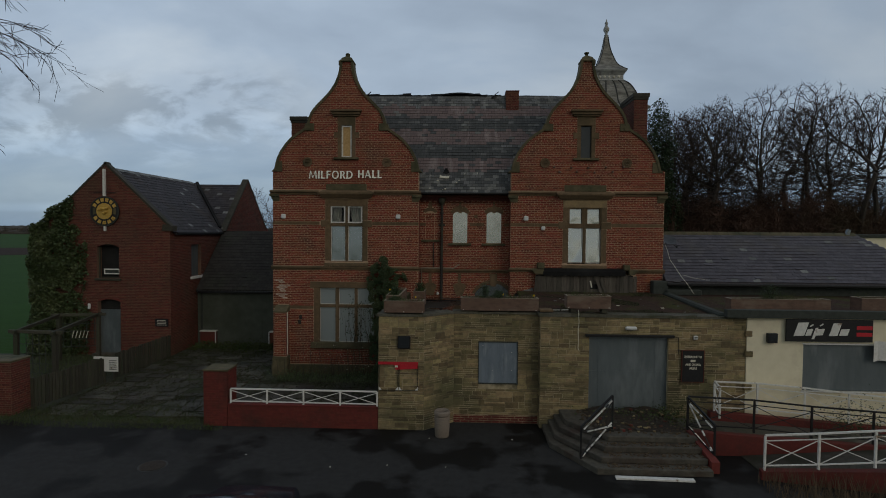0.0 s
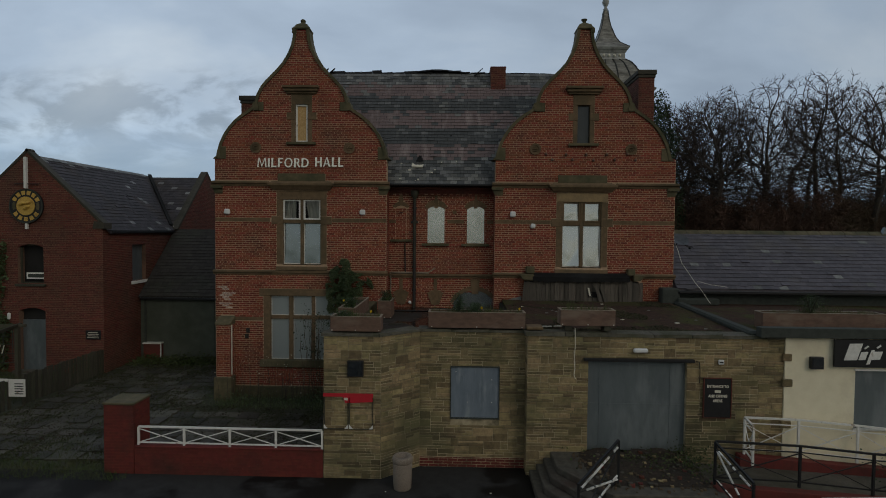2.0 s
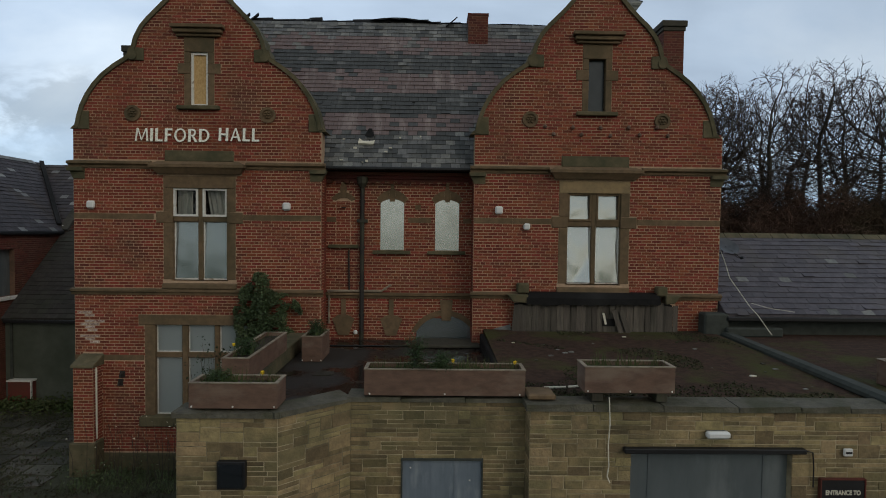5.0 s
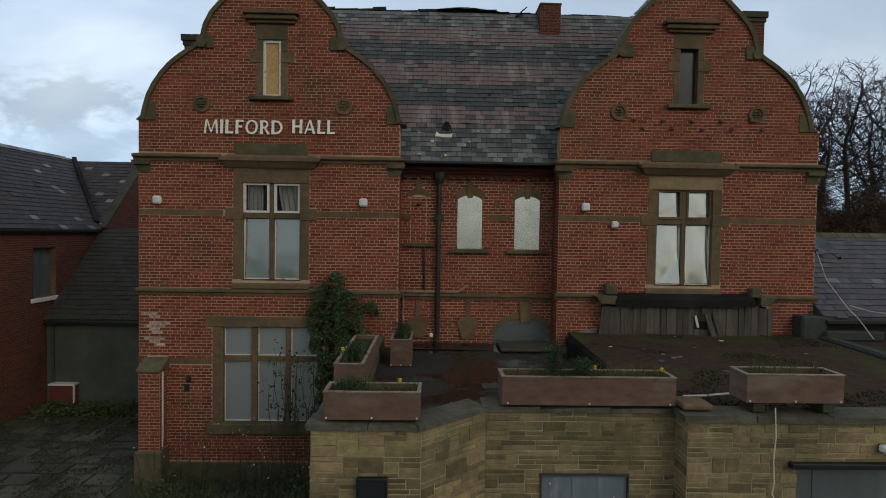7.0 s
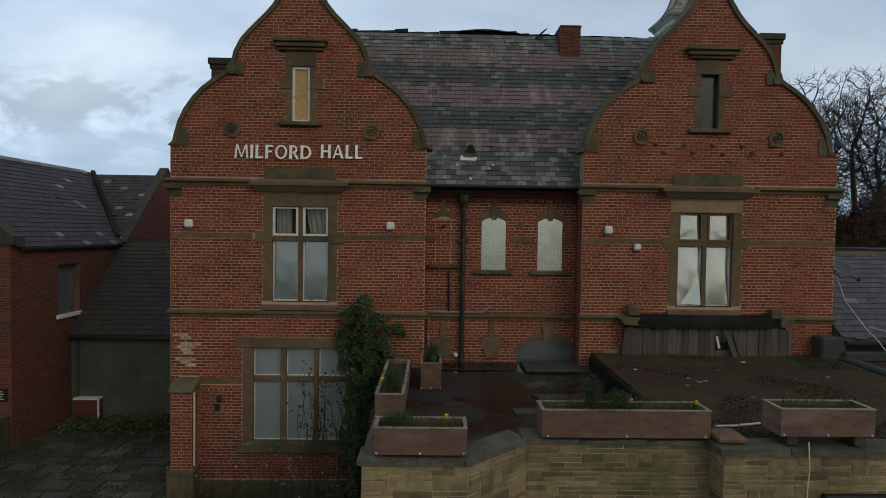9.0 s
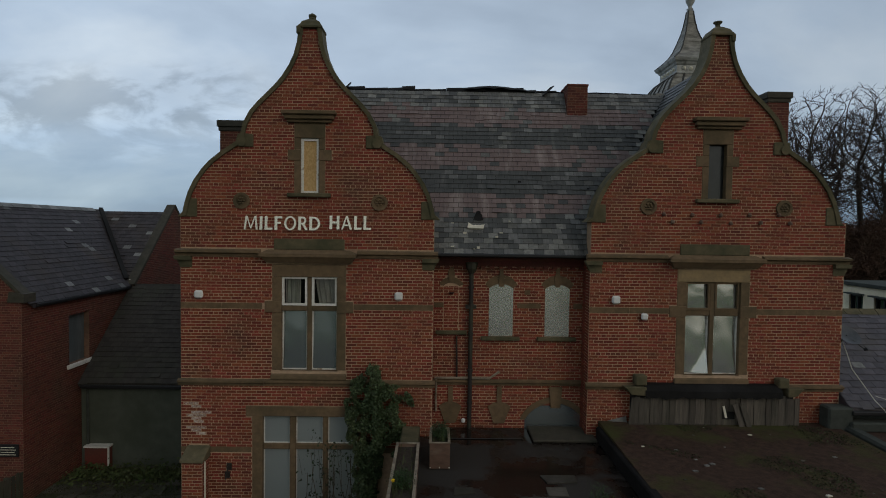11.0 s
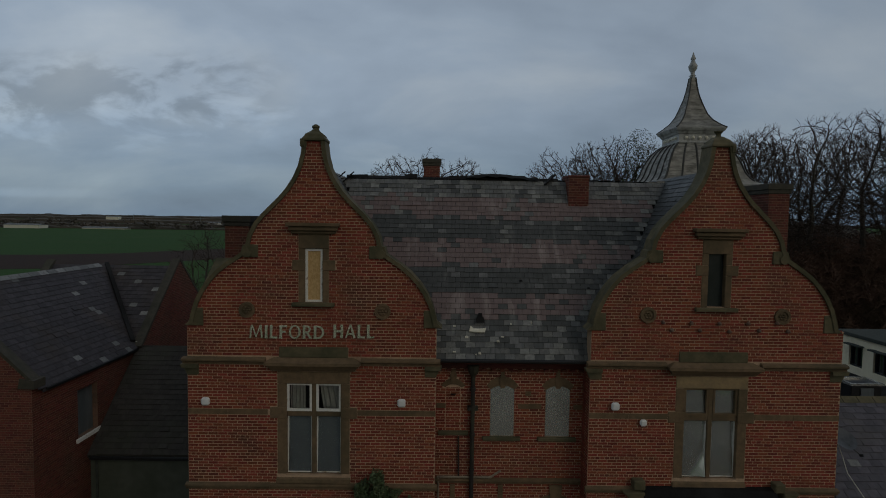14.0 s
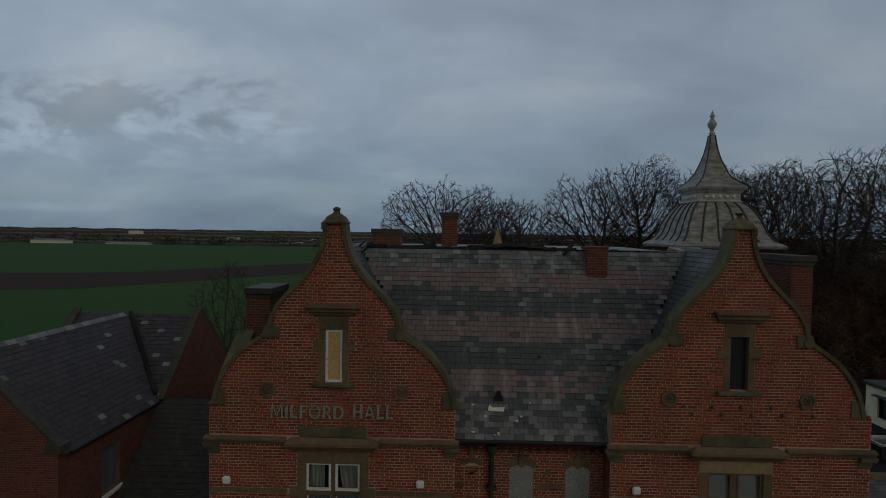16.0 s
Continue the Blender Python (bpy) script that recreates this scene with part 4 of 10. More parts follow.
def window_ground():
    x0, z0, x1, z1 = GROUND
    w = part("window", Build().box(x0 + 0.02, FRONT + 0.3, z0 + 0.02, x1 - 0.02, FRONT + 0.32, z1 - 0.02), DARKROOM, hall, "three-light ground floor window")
    part("jamb", Build().box(x0 - 0.24, FRONT - 0.012, z0, x0, FRONT + 0.2, z1), SAND, w, bevel=0.008)
    part("jamb", Build().box(x1, FRONT - 0.012, z0, x1 + 0.24, FRONT + 0.2, z1), SAND, w, bevel=0.008)
    part("lintel", Build().box(x0 - 0.39, FRONT - 0.02, z1 + 0.002, x1 + 0.39, FRONT + 0.2, 3.77), SAND, w, bevel=0.012)
    part("sill", Build().box(x0 - 0.34, FRONT - 0.13, 1.07, x1 + 0.34, FRONT + 0.2, z0 - 0.002), COPING, w, bevel=0.02)
    ms = [x0 + 0.63, x0 + 0.77, x0 + 1.41, x0 + 1.53]
    for a, d in ((ms[0], ms[1]), (ms[2], ms[3])):
        part("mullion", Build().box(a, FRONT + 0.03, z0, d, FRONT + 0.2, z1), SAND, w, bevel=0.014)
    for a, d in ((x0, ms[0]), (ms[1], ms[2]), (ms[3], x1)):
        part("transom", Build().box(a, FRONT + 0.035, 2.72, d, FRONT + 0.2, 2.85), SAND, w, bevel=0.014)
        part("pane", Build().box(a + 0.02, FRONT + 0.12, 2.87, d - 0.02, FRONT + 0.13, z1 - 0.02), PANE_FLAT, w)
        part("pane", Build().box(a + 0.02, FRONT + 0.12, z0 + 0.02, d - 0.02, FRONT + 0.13, 2.7), PANE_FLAT, w)
        b = Build()
        for q in ((a, z0, d, z0 + 0.02), (a, 2.7, d, 2.72), (a, 2.85, d, 2.87), (a, z1 - 0.02, d, z1), (a, z0 + 0.02, a + 0.02, 2.7), (d - 0.02, z0 + 0.02, d, 2.7), (a, 2.87, a + 0.02, z1 - 0.02), (d - 0.02, 2.87, d, z1 - 0.02)):
            b.box(q[0], FRONT + 0.1, q[1], q[2], FRONT + 0.14, q[3])
        part("window_frame", b, WHITE, w, "thin white frame")


window_ground()


def arch_points(x0, x1, z, rise, n=10):
    """Points of a segmental arch from x0 to x1 that springs at z."""
    c, h = (x0 + x1) / 2, (x1 - x0) / 2
    r = (h * h + rise * rise) / (2 * rise)
    top = math.asin(h / r)
    return [(c + r * math.sin(-top + 2 * top * k / n), z + r * math.cos(-top + 2 * top * k / n) - (r - rise)) for k in range(n + 1)]


def window_arched(x0, x1):
    y = RECESS
    w = part("window", Build().box(x0 + 0.02, y + 0.3, 5.4, x1 - 0.02, y + 0.32, 6.54), DARKROOM, hall, "small round-headed window, sheeted over")
    pts = arch_points(x0, x1, 6.56, 0.1)
    part("pane", Build().plate([(x0, 5.38), (x1, 5.38)] + pts[::-1], y - 0.004 - 0.012, y - 0.012), STEEL_PALE, w, "pale dented shutter sheet")
    outer = arch_points(x0 - 0.1, x1 + 0.1, 6.65, 0.24)
    for half in (range(0, 4), range(6, 10)):
        b = Build()
        for k in half:
            b.plate([pts[k], pts[k + 1], outer[k + 1], outer[k]], y - 0.02, y + 0.01)
        part("arch", b, SAND, w, weld=True)
    c = (x0 + x1) / 2
    part("keystone", Build().plate([(c - 0.06, 6.6), (c + 0.06, 6.6), (c + 0.085, 6.88), (c + 0.045, 6.9), (c + 0.045, 7.06), (c - 0.045, 7.06), (c - 0.045, 6.9), (c - 0.085, 6.88)], y - 0.04, y + 0.01), SAND, w)
    part("sill", Build().box(x0 - 0.19, y - 0.1, 5.27, x1 + 0.17, y + 0.1, 5.365), COPING, w, bevel=0.014)


window_arched(-0.38, 0.21)
window_arched(1.0, 1.6)
for s0, s1 in ((LX1 + 0.02, -1.5), (0.31, 0.9), (1.7, RX0 - 0.02)):
    part("band_stone", Build().box(s0, RECESS - 0.012, 6.068, s1, RECESS + 0.02, 6.19), SAND, hall)
part("pipe_cap", Build().lathe([(0.045, 0), (0.05, 0.02), (0.05, 0.07), (0.03, 0.09)], (-0.98, RECESS - 0.1, 3.25), 10), WHITEPLASTIC, hall, "white plastic pipe cap")


def centre_trim():
    y = RECESS
    w = part("blind_window", Build().box(-1.5, y - 0.006, 5.5, -1.13, y + 0.02, 6.6), MORTAR, hall, "narrow bricked-up window")
    b = Build()
    pts, outer = arch_points(-1.51, -1.12, 6.6, 0.08), arch_points(-1.62, -1.01, 6.64, 0.18)
    for k in range(10):
        b.plate([pts[k], pts[k + 1], outer[k + 1], outer[k]], y - 0.02, y + 0.01)
    part("arch", b, SAND, w, weld=True)
    part("keystone", Build().plate([(-1.37, 6.68), (-1.26, 6.68), (-1.23, 6.9), (-1.27, 7.06), (-1.36, 7.06), (-1.4, 6.9)], y - 0.04, y + 0.01), SAND, w)
    part("sill", Build().box(-1.68, y - 0.1, 5.41, -0.93, y + 0.05, 5.5), COPING, w, bevel=0.012)
    part("vent", Build().lathe([(0.06, 0), (0.06, 0.02)], (-1.31, y - 0.03, 6.42), 10), BLACK, w)
    # corbelled cornice under the gutter
    b = Build()
    b.box(LX1, y - 0.05, 7.1, RX0, y, 7.16)
    b.box(LX1, y - 0.1, 7.162, RX0, y, 7.24)
    b.box(LX1, y - 0.16, 7.242, RX0, y, 7.32)
    x = LX1 + 0.05
    while x < RX0 - 0.1:
        b.box(x, y - 0.12, 7.04, x + 0.1, y - 0.002, 7.098)
        x += 0.22
    part("cornice", b, BRICK_DARK, hall, "corbelled brick cornice")
    part("string_course", string_course(LX1 + 0.002, RX0 - 0.002, y, 4.14, 4.3, 0.09), SAND, hall)
    # heads of the ground floor openings that rise above the terrace
    for c in (-1.3, -0.09):
        b = Build()
        b.plate([(c - 0.13, 3.2), (c + 0.13, 3.2), (c + 0.28, 3.62), (c + 0.16, 3.7), (c + 0.06, 3.72), (c + 0.06, 4.12), (c - 0.06, 4.12), (c - 0.06, 3.72), (c - 0.16, 3.7), (c - 0.28, 3.62)], y - 0.035, y + 0.01)
        part("keystone", b, SAND, hall)
    pts, outer = arch_points(0.55, 2.0, 3.3, 0.42, 14), arch_points(0.42, 2.13, 3.3, 0.56, 14)
    b = Build()
    for k in range(14):
        b.plate([pts[k], pts[k + 1], outer[k + 1], outer[k]], y - 0.025, y + 0.01)
    fan = part("window", b, SAND, hall, "arched fanlight just above the terrace", weld=True)
    part("pane", Build().plate([(0.55, 3.0), (2.0, 3.0)] + pts[::-1], y - 0.006, y - 0.001), PANE, fan)
    part("keystone", Build().plate([(1.19, 3.6), (1.42, 3.6), (1.47, 4.12), (1.14, 4.12)], y - 0.05, y + 0.01), SAND, fan)
    # gutter, downpipe and hopper
    b = Build().box(LX1 + 0.02, 21.78, 7.34, RX0 - 0.02, 21.98, 7.42)
    part("gutter", b, BLACK, hall, "black sagging gutter", bevel=0.02)
    b = Build().tube([(-0.83, y - 0.1, 6.95), (-0.83, y - 0.1, 3.1)], 0.055, 10)
    for z in (6.55, 6.1, 5.4, 4.5, 3.7):
        b.tube([(-0.83, y - 0.1, z), (-0.83, y - 0.1, z + 0.07)], 0.072, 10)
    b.box(-0.96, y - 0.16, 6.06, -0.7, y, 6.14)
    pipe = part("downpipe", b, IRON, hall, "black cast-iron downpipe")
    part("hopper", Build().lathe([(0.06, 0), (0.13, 0.12), (0.15, 0.26), (0.13, 0.28)], (-0.83, y - 0.12, 6.92), 8), IRON, pipe)
    b = Build().tube([(-1.7, y - 0.06, 4.33), (-0.35, y - 0.06, 4.33), (-0.1, y - 0.06, 4.5)], 0.03, 8)
    b.tube([(-1.66, y - 0.06, 4.33), (-1.66, y - 0.06, 3.5)], 0.025, 8)
    part("waste_pipe", b, RIM, hall, "pale plastic waste pipe")
    part("waste_pipe", Build().tube([(-1.17, y - 0.05, 5.36), (-1.15, y - 0.05, 4.36)], 0.022, 8), IRON, hall, "thin black pipe")
    part("wall_vent", Build().box(0.49, y - 0.018, 6.4, 0.63, y, 6.52), SAND, hall, bevel=0.004)


centre_trim()


def wing_trim(c, x0, x1, left):
    """String courses, bands, coping, kneelers, finial and rosettes of one wing."""
    a, b2 = c - 1.13, c + 1.13
    for s, e in ((x0 - 0.1, a), (b2, x1 + 0.1)):
        part("string_course", string_course(s, e, FRONT, 7.28, 7.46, 0.12), SAND, hall)
    part("string_course", string_course(x0 - 0.06, c - 1.04, FRONT, 4.24, 4.41, 0.09), SAND, hall)
    part("string_course", string_course(c + 1.04, x1 + 0.06, FRONT, 4.24, 4.41, 0.09), SAND, hall)
    part("string_course", string_course(c - 1.036, c + 1.036, FRONT, 4.24, 4.405, 0.06), SAND, hall)
    for s, e in ((x0, c - 1.04), (c + 1.04, x1)):
        x = s
        while x < e - 0.05:
            w = min(0.95, e - x)
            part("band_stone", Build().box(x + 0.003, FRONT - 0.009, 6.068, x + w - 0.003, FRONT + 0.02, 6.2), SAND, hall)
            x += 0.95
    for s in (-1, 1):
        xe = x0 if s < 0 else x1
        # corner block under the upper string course
        b = Build()
        xi = xe - s * 0.27
        b.plate([(min(xi, xe + s * 0.1), 7.2), (max(xi, xe + s * 0.1), 7.2), (max(xi, xe + s * 0.13), 7.29), (min(xi, xe + s * 0.13), 7.29)], FRONT - 0.1, FRONT + 0.1)
        b.plate([(min(xi, xe), 7.02), (max(xi, xe), 7.02), (max(xi, xe + s * 0.08), 7.198), (min(xi, xe + s * 0.08), 7.198)], FRONT - 0.02, FRONT + 0.1)
        part("corner_corbel", b, COPING, hall)
        # kneeler at the foot of the curve
        k = [(2.6, 8.2), (3.05, 8.2), (2.98, 8.27), (2.9, 8.34), (2.85, 8.62), (2.6, 8.62)]
        pts = [(c + s * h, z) for h, z in k]
        part("kneeler", Build().plate(pts if s > 0 else pts[::-1], FRONT - 0.03, FRONT + 0.42), COPING, hall, bevel=0.01)
        # scrolled block where the two curves meet
        q = [(1.3, 9.83), (1.62, 9.83), (1.72, 9.9), (1.66, 10.12), (1.5, 10.14), (1.3, 10.12)]
        pts = [(c + s * h, z) for h, z in q]
        part("kneeler", Build().plate(pts if s > 0 else pts[::-1], FRONT - 0.04, FRONT + 0.4), COPING, hall, bevel=0.01)
        b = Build()
        m = 12
        for i in range(m):
            t0, t1 = 2 * math.pi * i / m, 2 * math.pi * (i + 1) / m
            b.plate([(c + s * 1.56, 9.94), (c + s * 1.56 + 0.11 * math.cos(t0), 9.94 + 0.11 * math.sin(t0)), (c + s * 1.56 + 0.11 * math.cos(t1), 9.94 + 0.11 * math.sin(t1))], FRONT - 0.075, FRONT - 0.042)
        part("scroll", b, COPING, hall, weld=True)
        # coping that follows the curve
        curve = []
        for za, zb in zip([z for z, _ in SHAPE], [z for z, _ in SHAPE][1:]):
            for t in (0.0, 0.5):
                z = za + (zb - za) * t
                curve.append((half_width(max(z, 8.2401)), z))
        curve.append((SHAPE[-1][1], SHAPE[-1][0]))
        b = Build()
        for j in range(len(curve) - 1):
            (h0, z0), (h1, z1) = curve[j], curve[j + 1]
            def nrm(i):
                p, q2 = curve[max(i - 1, 0)], curve[min(i + 1, len(curve) - 1)]
                d = Vector((q2[0] - p[0], q2[1] - p[1])).normalized()
                return Vector((d.y, -d.x))
            n0, n1 = nrm(j), nrm(j + 1)
            o0, o1 = (h0 + n0.x * 0.035, z0 + n0.y * 0.035), (h1 + n1.x * 0.035, z1 + n1.y * 0.035)
            i0, i1 = (h0 - n0.x * 0.062, z0 - n0.y * 0.062), (h1 - n1.x * 0.062, z1 - n1.y * 0.062)
            pts = [(c + s * u, v) for u, v in (i0, o0, o1, i1)]
            b.plate(pts if s > 0 else pts[::-1], FRONT - 0.055, FRONT + 0.46)
        part("coping", b, COPING, hall, "curved mossy stone coping", weld=True)
        # carved rosette
        rx, rz = c + s * 1.6 + (0.03 if left else -0.0), 8.585
        b = Build()
        m = 20
        for i in range(m):
            t0, t1 = 2 * math.pi * i / m, 2 * math.pi * (i + 1) / m
            ring = lambda r, t: (rx + r * math.cos(t), rz + r * math.sin(t))
            b.plate([ring(0.13, t0), ring(0.19, t0), ring(0.19, t1), ring(0.13, t1)], FRONT - 0.045, FRONT)
            b.plate([ring(0.0, t0), ring(0.13, t0), ring(0.13, t1)], FRONT - 0.014, FRONT)
        ros = part("rosette", b, SAND, hall, "round carved stone rosette", weld=True)
        b = Build()
        for i in range(6):
            t = 2 * math.pi * i / 6
            px, pz = rx + 0.065 * math.cos(t), rz + 0.065 * math.sin(t)
            b.lathe([(0.0, -0.03), (0.028, -0.015), (0.033, 0.0), (0.02, 0.02), (0.0, 0.028)], (px, FRONT - 0.02, pz), 8)
        b.lathe([(0.0, -0.03), (0.028, -0.01), (0.028, 0.01), (0.0, 0.03)], (rx, FRONT - 0.025, rz), 8)
        part("petals", b, SAND, ros)
    # capped top of the gable: shoulders, a domed stone and a small flared finial
    b = Build()
    k = math.sqrt(2)
    b.lathe([(0.275 * k, 12.56), (0.275 * k, 12.61), (0.235 * k, 12.66), (0.2 * k, 12.73), (0.12 * k, 12.79), (0.085 * k, 12.82)], (c, FRONT + 0.2, 0), 4, math.pi / 4)
    cap = part("gable_cap", b, COPING, hall, "weathered domed stone cap", bevel=0.01)
    if left:
        part("finial", Build().lathe([(0.09, 0), (0.075, 0.05), (0.095, 0.08), (0.09, 0.11), (0.03, 0.15)], (c, FRONT + 0.2, 12.82), 10), COPING, cap)
    else:
        part("finial", Build().lathe([(0.07, 0), (0.05, 0.05), (0.075, 0.09), (0.1, 0.11), (0.1, 0.135), (0.06, 0.14)], (c, FRONT + 0.2, 12.82), 10), COPING, cap)
    part("shoulder_stone", Build().box(c + (-0.31 if left else 0.2), FRONT - 0.08, 12.42, c + (-0.21 if left else 0.3), FRONT + 0.48, 12.6), COPING, cap, bevel=0.015)


wing_trim(CL, LX0, LX1, True)
wing_trim(CR, RX0, RX1, False)


def plinth_and_buttress():
    b = Build()
    for x0, x1 in ((LX0 - 0.06, LX1),):
        b.box(x0, FRONT - 0.07, -0.1, x1, FRONT, 0.4)
    part("plinth", b, COPING, hall, "green-stained stone plinth", bevel=0.02)
    for s, e in ((LX0, -6.0), (-3.28, LX1)):
        part("stone_band", Build().box(s, FRONT - 0.009, 2.66, e, FRONT + 0.02, 2.79), SAND, hall)
    # buttress with a weathered stone head
    bx0, bx1, by = -7.46, -7.0, FRONT - 0.38
    but = part("buttress", Build().box(bx0, by, 0.78, bx1, FRONT, 2.56), MORTAR, hall, "brick corner buttress with sloped stone head")
    b = Build()
    b.add([(bx0 - 0.04, by - 0.06, 2.562), (bx1 + 0.04, by - 0.06, 2.562), (bx1 + 0.04, FRONT, 2.562), (bx0 - 0.04, FRONT, 2.562), (bx0 - 0.04, by - 0.04, 2.63), (bx1 + 0.04, by - 0.04, 2.63), (bx1 + 0.04, FRONT, 2.82), (bx0 - 0.04, FRONT, 2.82)],
          [(0, 3, 2, 1), (4, 5, 6, 7), (0, 1, 5, 4), (1, 2, 6, 5), (2, 3, 7, 6), (3, 0, 4, 7)])
    part("head_stone", b, COPING, but, bevel=0.01)
    part("plinth", Build().box(bx0 - 0.08, by - 0.07, -0.1, bx1 + 0.07, FRONT - 0.072, 0.778), COPING, but, bevel=0.02)
    bb = Build()
    lay_bricks(bb, bx0, bx1, 0.79, 2.55, front(by), rng=random.Random(5))
    lay_bricks(bb, 0, 0.38, 0.79, 2.55, lambda u, d, z: (bx1 - d, by + u, z), rng=random.Random(6))
    tagged(part("bricks", bb, BRICK, but), kind="stuff")
    part("conduit", Build().tube([(bx1 + 0.03, by + 0.08, 0.85), (bx1 + 0.03, by + 0.08, 2.55)], 0.022, 6), LETTER, but, "pale vertical conduit")


plinth_and_buttress()


def chimney(parent, x0, x1, y0, y1, z0, z1, cap=0.07, material=BRICK_DARK, cap_material=COPING):
    ch = part("chimney", Build().box(x0, y0, z0, x1, y1, z1 - 0.28), MORTAR_DARK, parent, "red brick chimney stack with stone cap")
    bb = Build()
    low = max(z0, z1 - 3.2)
    lay_bricks(bb, x0, x1, low, z1 - 0.285, front(y0), rng=random.Random(61))
    lay_bricks(bb, y0, y1, low, z1 - 0.285, lambda u, d, z: (x0 + d, u, z), rng=random.Random(62))
    lay_bricks(bb, y0, y1, low, z1 - 0.285, lambda u, d, z: (x1 - d, u, z), rng=random.Random(63))
    tagged(part("bricks", bb, material, ch), kind="stuff")
    b = Build()
    b.box(x0 - cap * 0.5, y0 - cap * 0.5, z1 - 0.279, x1 + cap * 0.5, y1 + cap * 0.5, z1 - 0.17)
    b.box(x0 - cap, y0 - cap, z1 - 0.169, x1 + cap, y1 + cap, z1)
    part("cap", b, cap_material, ch, bevel=0.012)
    return ch


chimney(hall, -7.5, -6.86, 23.6, 25.0, 7.0, 10.8, cap_material=FLAG)
chimney(hall, 7.42, 8.0, 24.0, 25.9, 7.0, 11.9, cap_material=COPING_DARK)
chimney(hall, -5.2, -4.05, 30.9, 31.6, 11.6, 12.5, 0.05, cap_material=COPING_DARK)
chimney(hall, -2.38, -1.74, 30.9, 31.5, 11.6, 13.2, 0.07, cap_material=COPING_DARK)
b = Build().box(1.88, 24.12, 10.4, 2.44, 24.9, 12.0)
mid_stack = part("chimney", b, MORTAR_DARK, hall, "short red brick stack on the ridge")
b = Build()
lay_bricks(b, 1.88, 2.44, 10.4, 12.0, front(24.12), rng=random.Random(64))
lay_bricks(b, 24.12, 24.9, 10.4, 12.0, lambda u, d, z: (1.88 + d, u, z), rng=random.Random(65))
tagged(part("bricks", b, BRICK_DARK, mid_stack), kind="stuff")
part("cap", Build().box(1.86, 24.1, 12.001, 2.46, 24.92, 12.06), BRICK_DARK, mid_stack, bevel=0.01)
part("gable_stone", Build().add([(-0.32, 30.9, 11.8), (0.12, 30.9, 11.8), (-0.1, 30.9, 12.62), (-0.32, 31.2, 11.8), (0.12, 31.2, 11.8), (-0.1, 31.2, 12.62)], [(0, 1, 2), (5, 4, 3), (1, 4, 5, 2), (0, 2, 5, 3), (0, 3, 4, 1)]), SAND_PALE, hall, "small yellow stone gable top")


def side_parapet():
    """Raking coping of the left side gable, seen past the front gable."""
    b = Build()
    b.bar((-7.5, 22.3, 8.6), (-7.5, 23.6, 9.6), 0.45, 0.14)
    part("coping", b, COPING, hall, "raking stone coping on the side wall")


side_parapet()


def ridge_tears():
    """Torn lead and felt along the ridge."""
    rng = random.Random(11)
    x = -4.4
    while x < 4.6:
        w = rng.uniform(0.35, 0.9)
        h = rng.uniform(-0.03, 0.05) + (0.06 if x < 1.6 else -0.02)
        b = Build()
        b.add([(x, 24.56, 11.9 + rng.uniform(0, 0.05)), (x + w, 24.56, 11.9 + rng.uniform(0, 0.05)), (x + w, 24.66, 11.97 + h), (x, 24.66, 11.95 + h), (x, 24.9, 11.86), (x + w, 24.9, 11.86)],
              [(0, 1, 2, 3), (3, 2, 5, 4)])
        if x < 1.5 or rng.random() < 0.35:
            part("ridge_capping", b, FELT, hall, "torn black ridge capping")
        x += w * rng.uniform(0.9, 1.04)
    # the long strip that has come loose and curls down at its end
    b = Build()
    n = 16
    lift = [0.06 + 0.07 * math.sin(math.pi * min(1.0, i / 11)) - 0.05 * max(0, i - 12) for i in range(n + 1)]
    for i in range(n):
        x0, x1 = -0.95 + 2.25 * i / n, -0.95 + 2.25 * (i + 1) / n
        w0, w1 = 0.02 * math.sin(i * 1.9), 0.02 * math.sin((i + 1) * 1.9)
        b.add([(x0, 24.5, 11.92 + lift[i] * 0.7 + w0), (x1, 24.5, 11.92 + lift[i + 1] * 0.7 + w1), (x1, 24.66, 11.98 + lift[i + 1]), (x0, 24.66, 11.98 + lift[i]), (x0, 24.86, 11.9 + lift[i] * 0.5), (x1, 24.86, 11.9 + lift[i + 1] * 0.5)], [(0, 1, 2, 3), (3, 2, 5, 4)])
    part("ridge_capping", b, FELT, hall, "loose black strip curling off the ridge", weld=True)
    for px in (-4.75, -4.5, 1.25):
        part("ridge_capping", Build().bar((px, 24.5, 11.8), (px + 0.3, 24.6, 12.1), 0.2, 0.03), FELT, hall, "flapping scrap of black felt")
    b = Build()
    b.box(-4.9, 24.7, 11.842, 4.8, 24.78, 11.95)
    part("flat_edge", b, LEAD, hall)


ridge_tears()
part("flashing", Build().add([(4.55, 24.62, 11.97), (5.5, 24.62, 11.97), (5.5, 25.4, 12.05), (4.6, 25.4, 12.05), (4.5, 24.55, 11.8), (5.5, 24.55, 11.8)], [(0, 1, 2, 3), (4, 5, 1, 0)]), LEAD, hall, "pale lead flashing at the valley head")


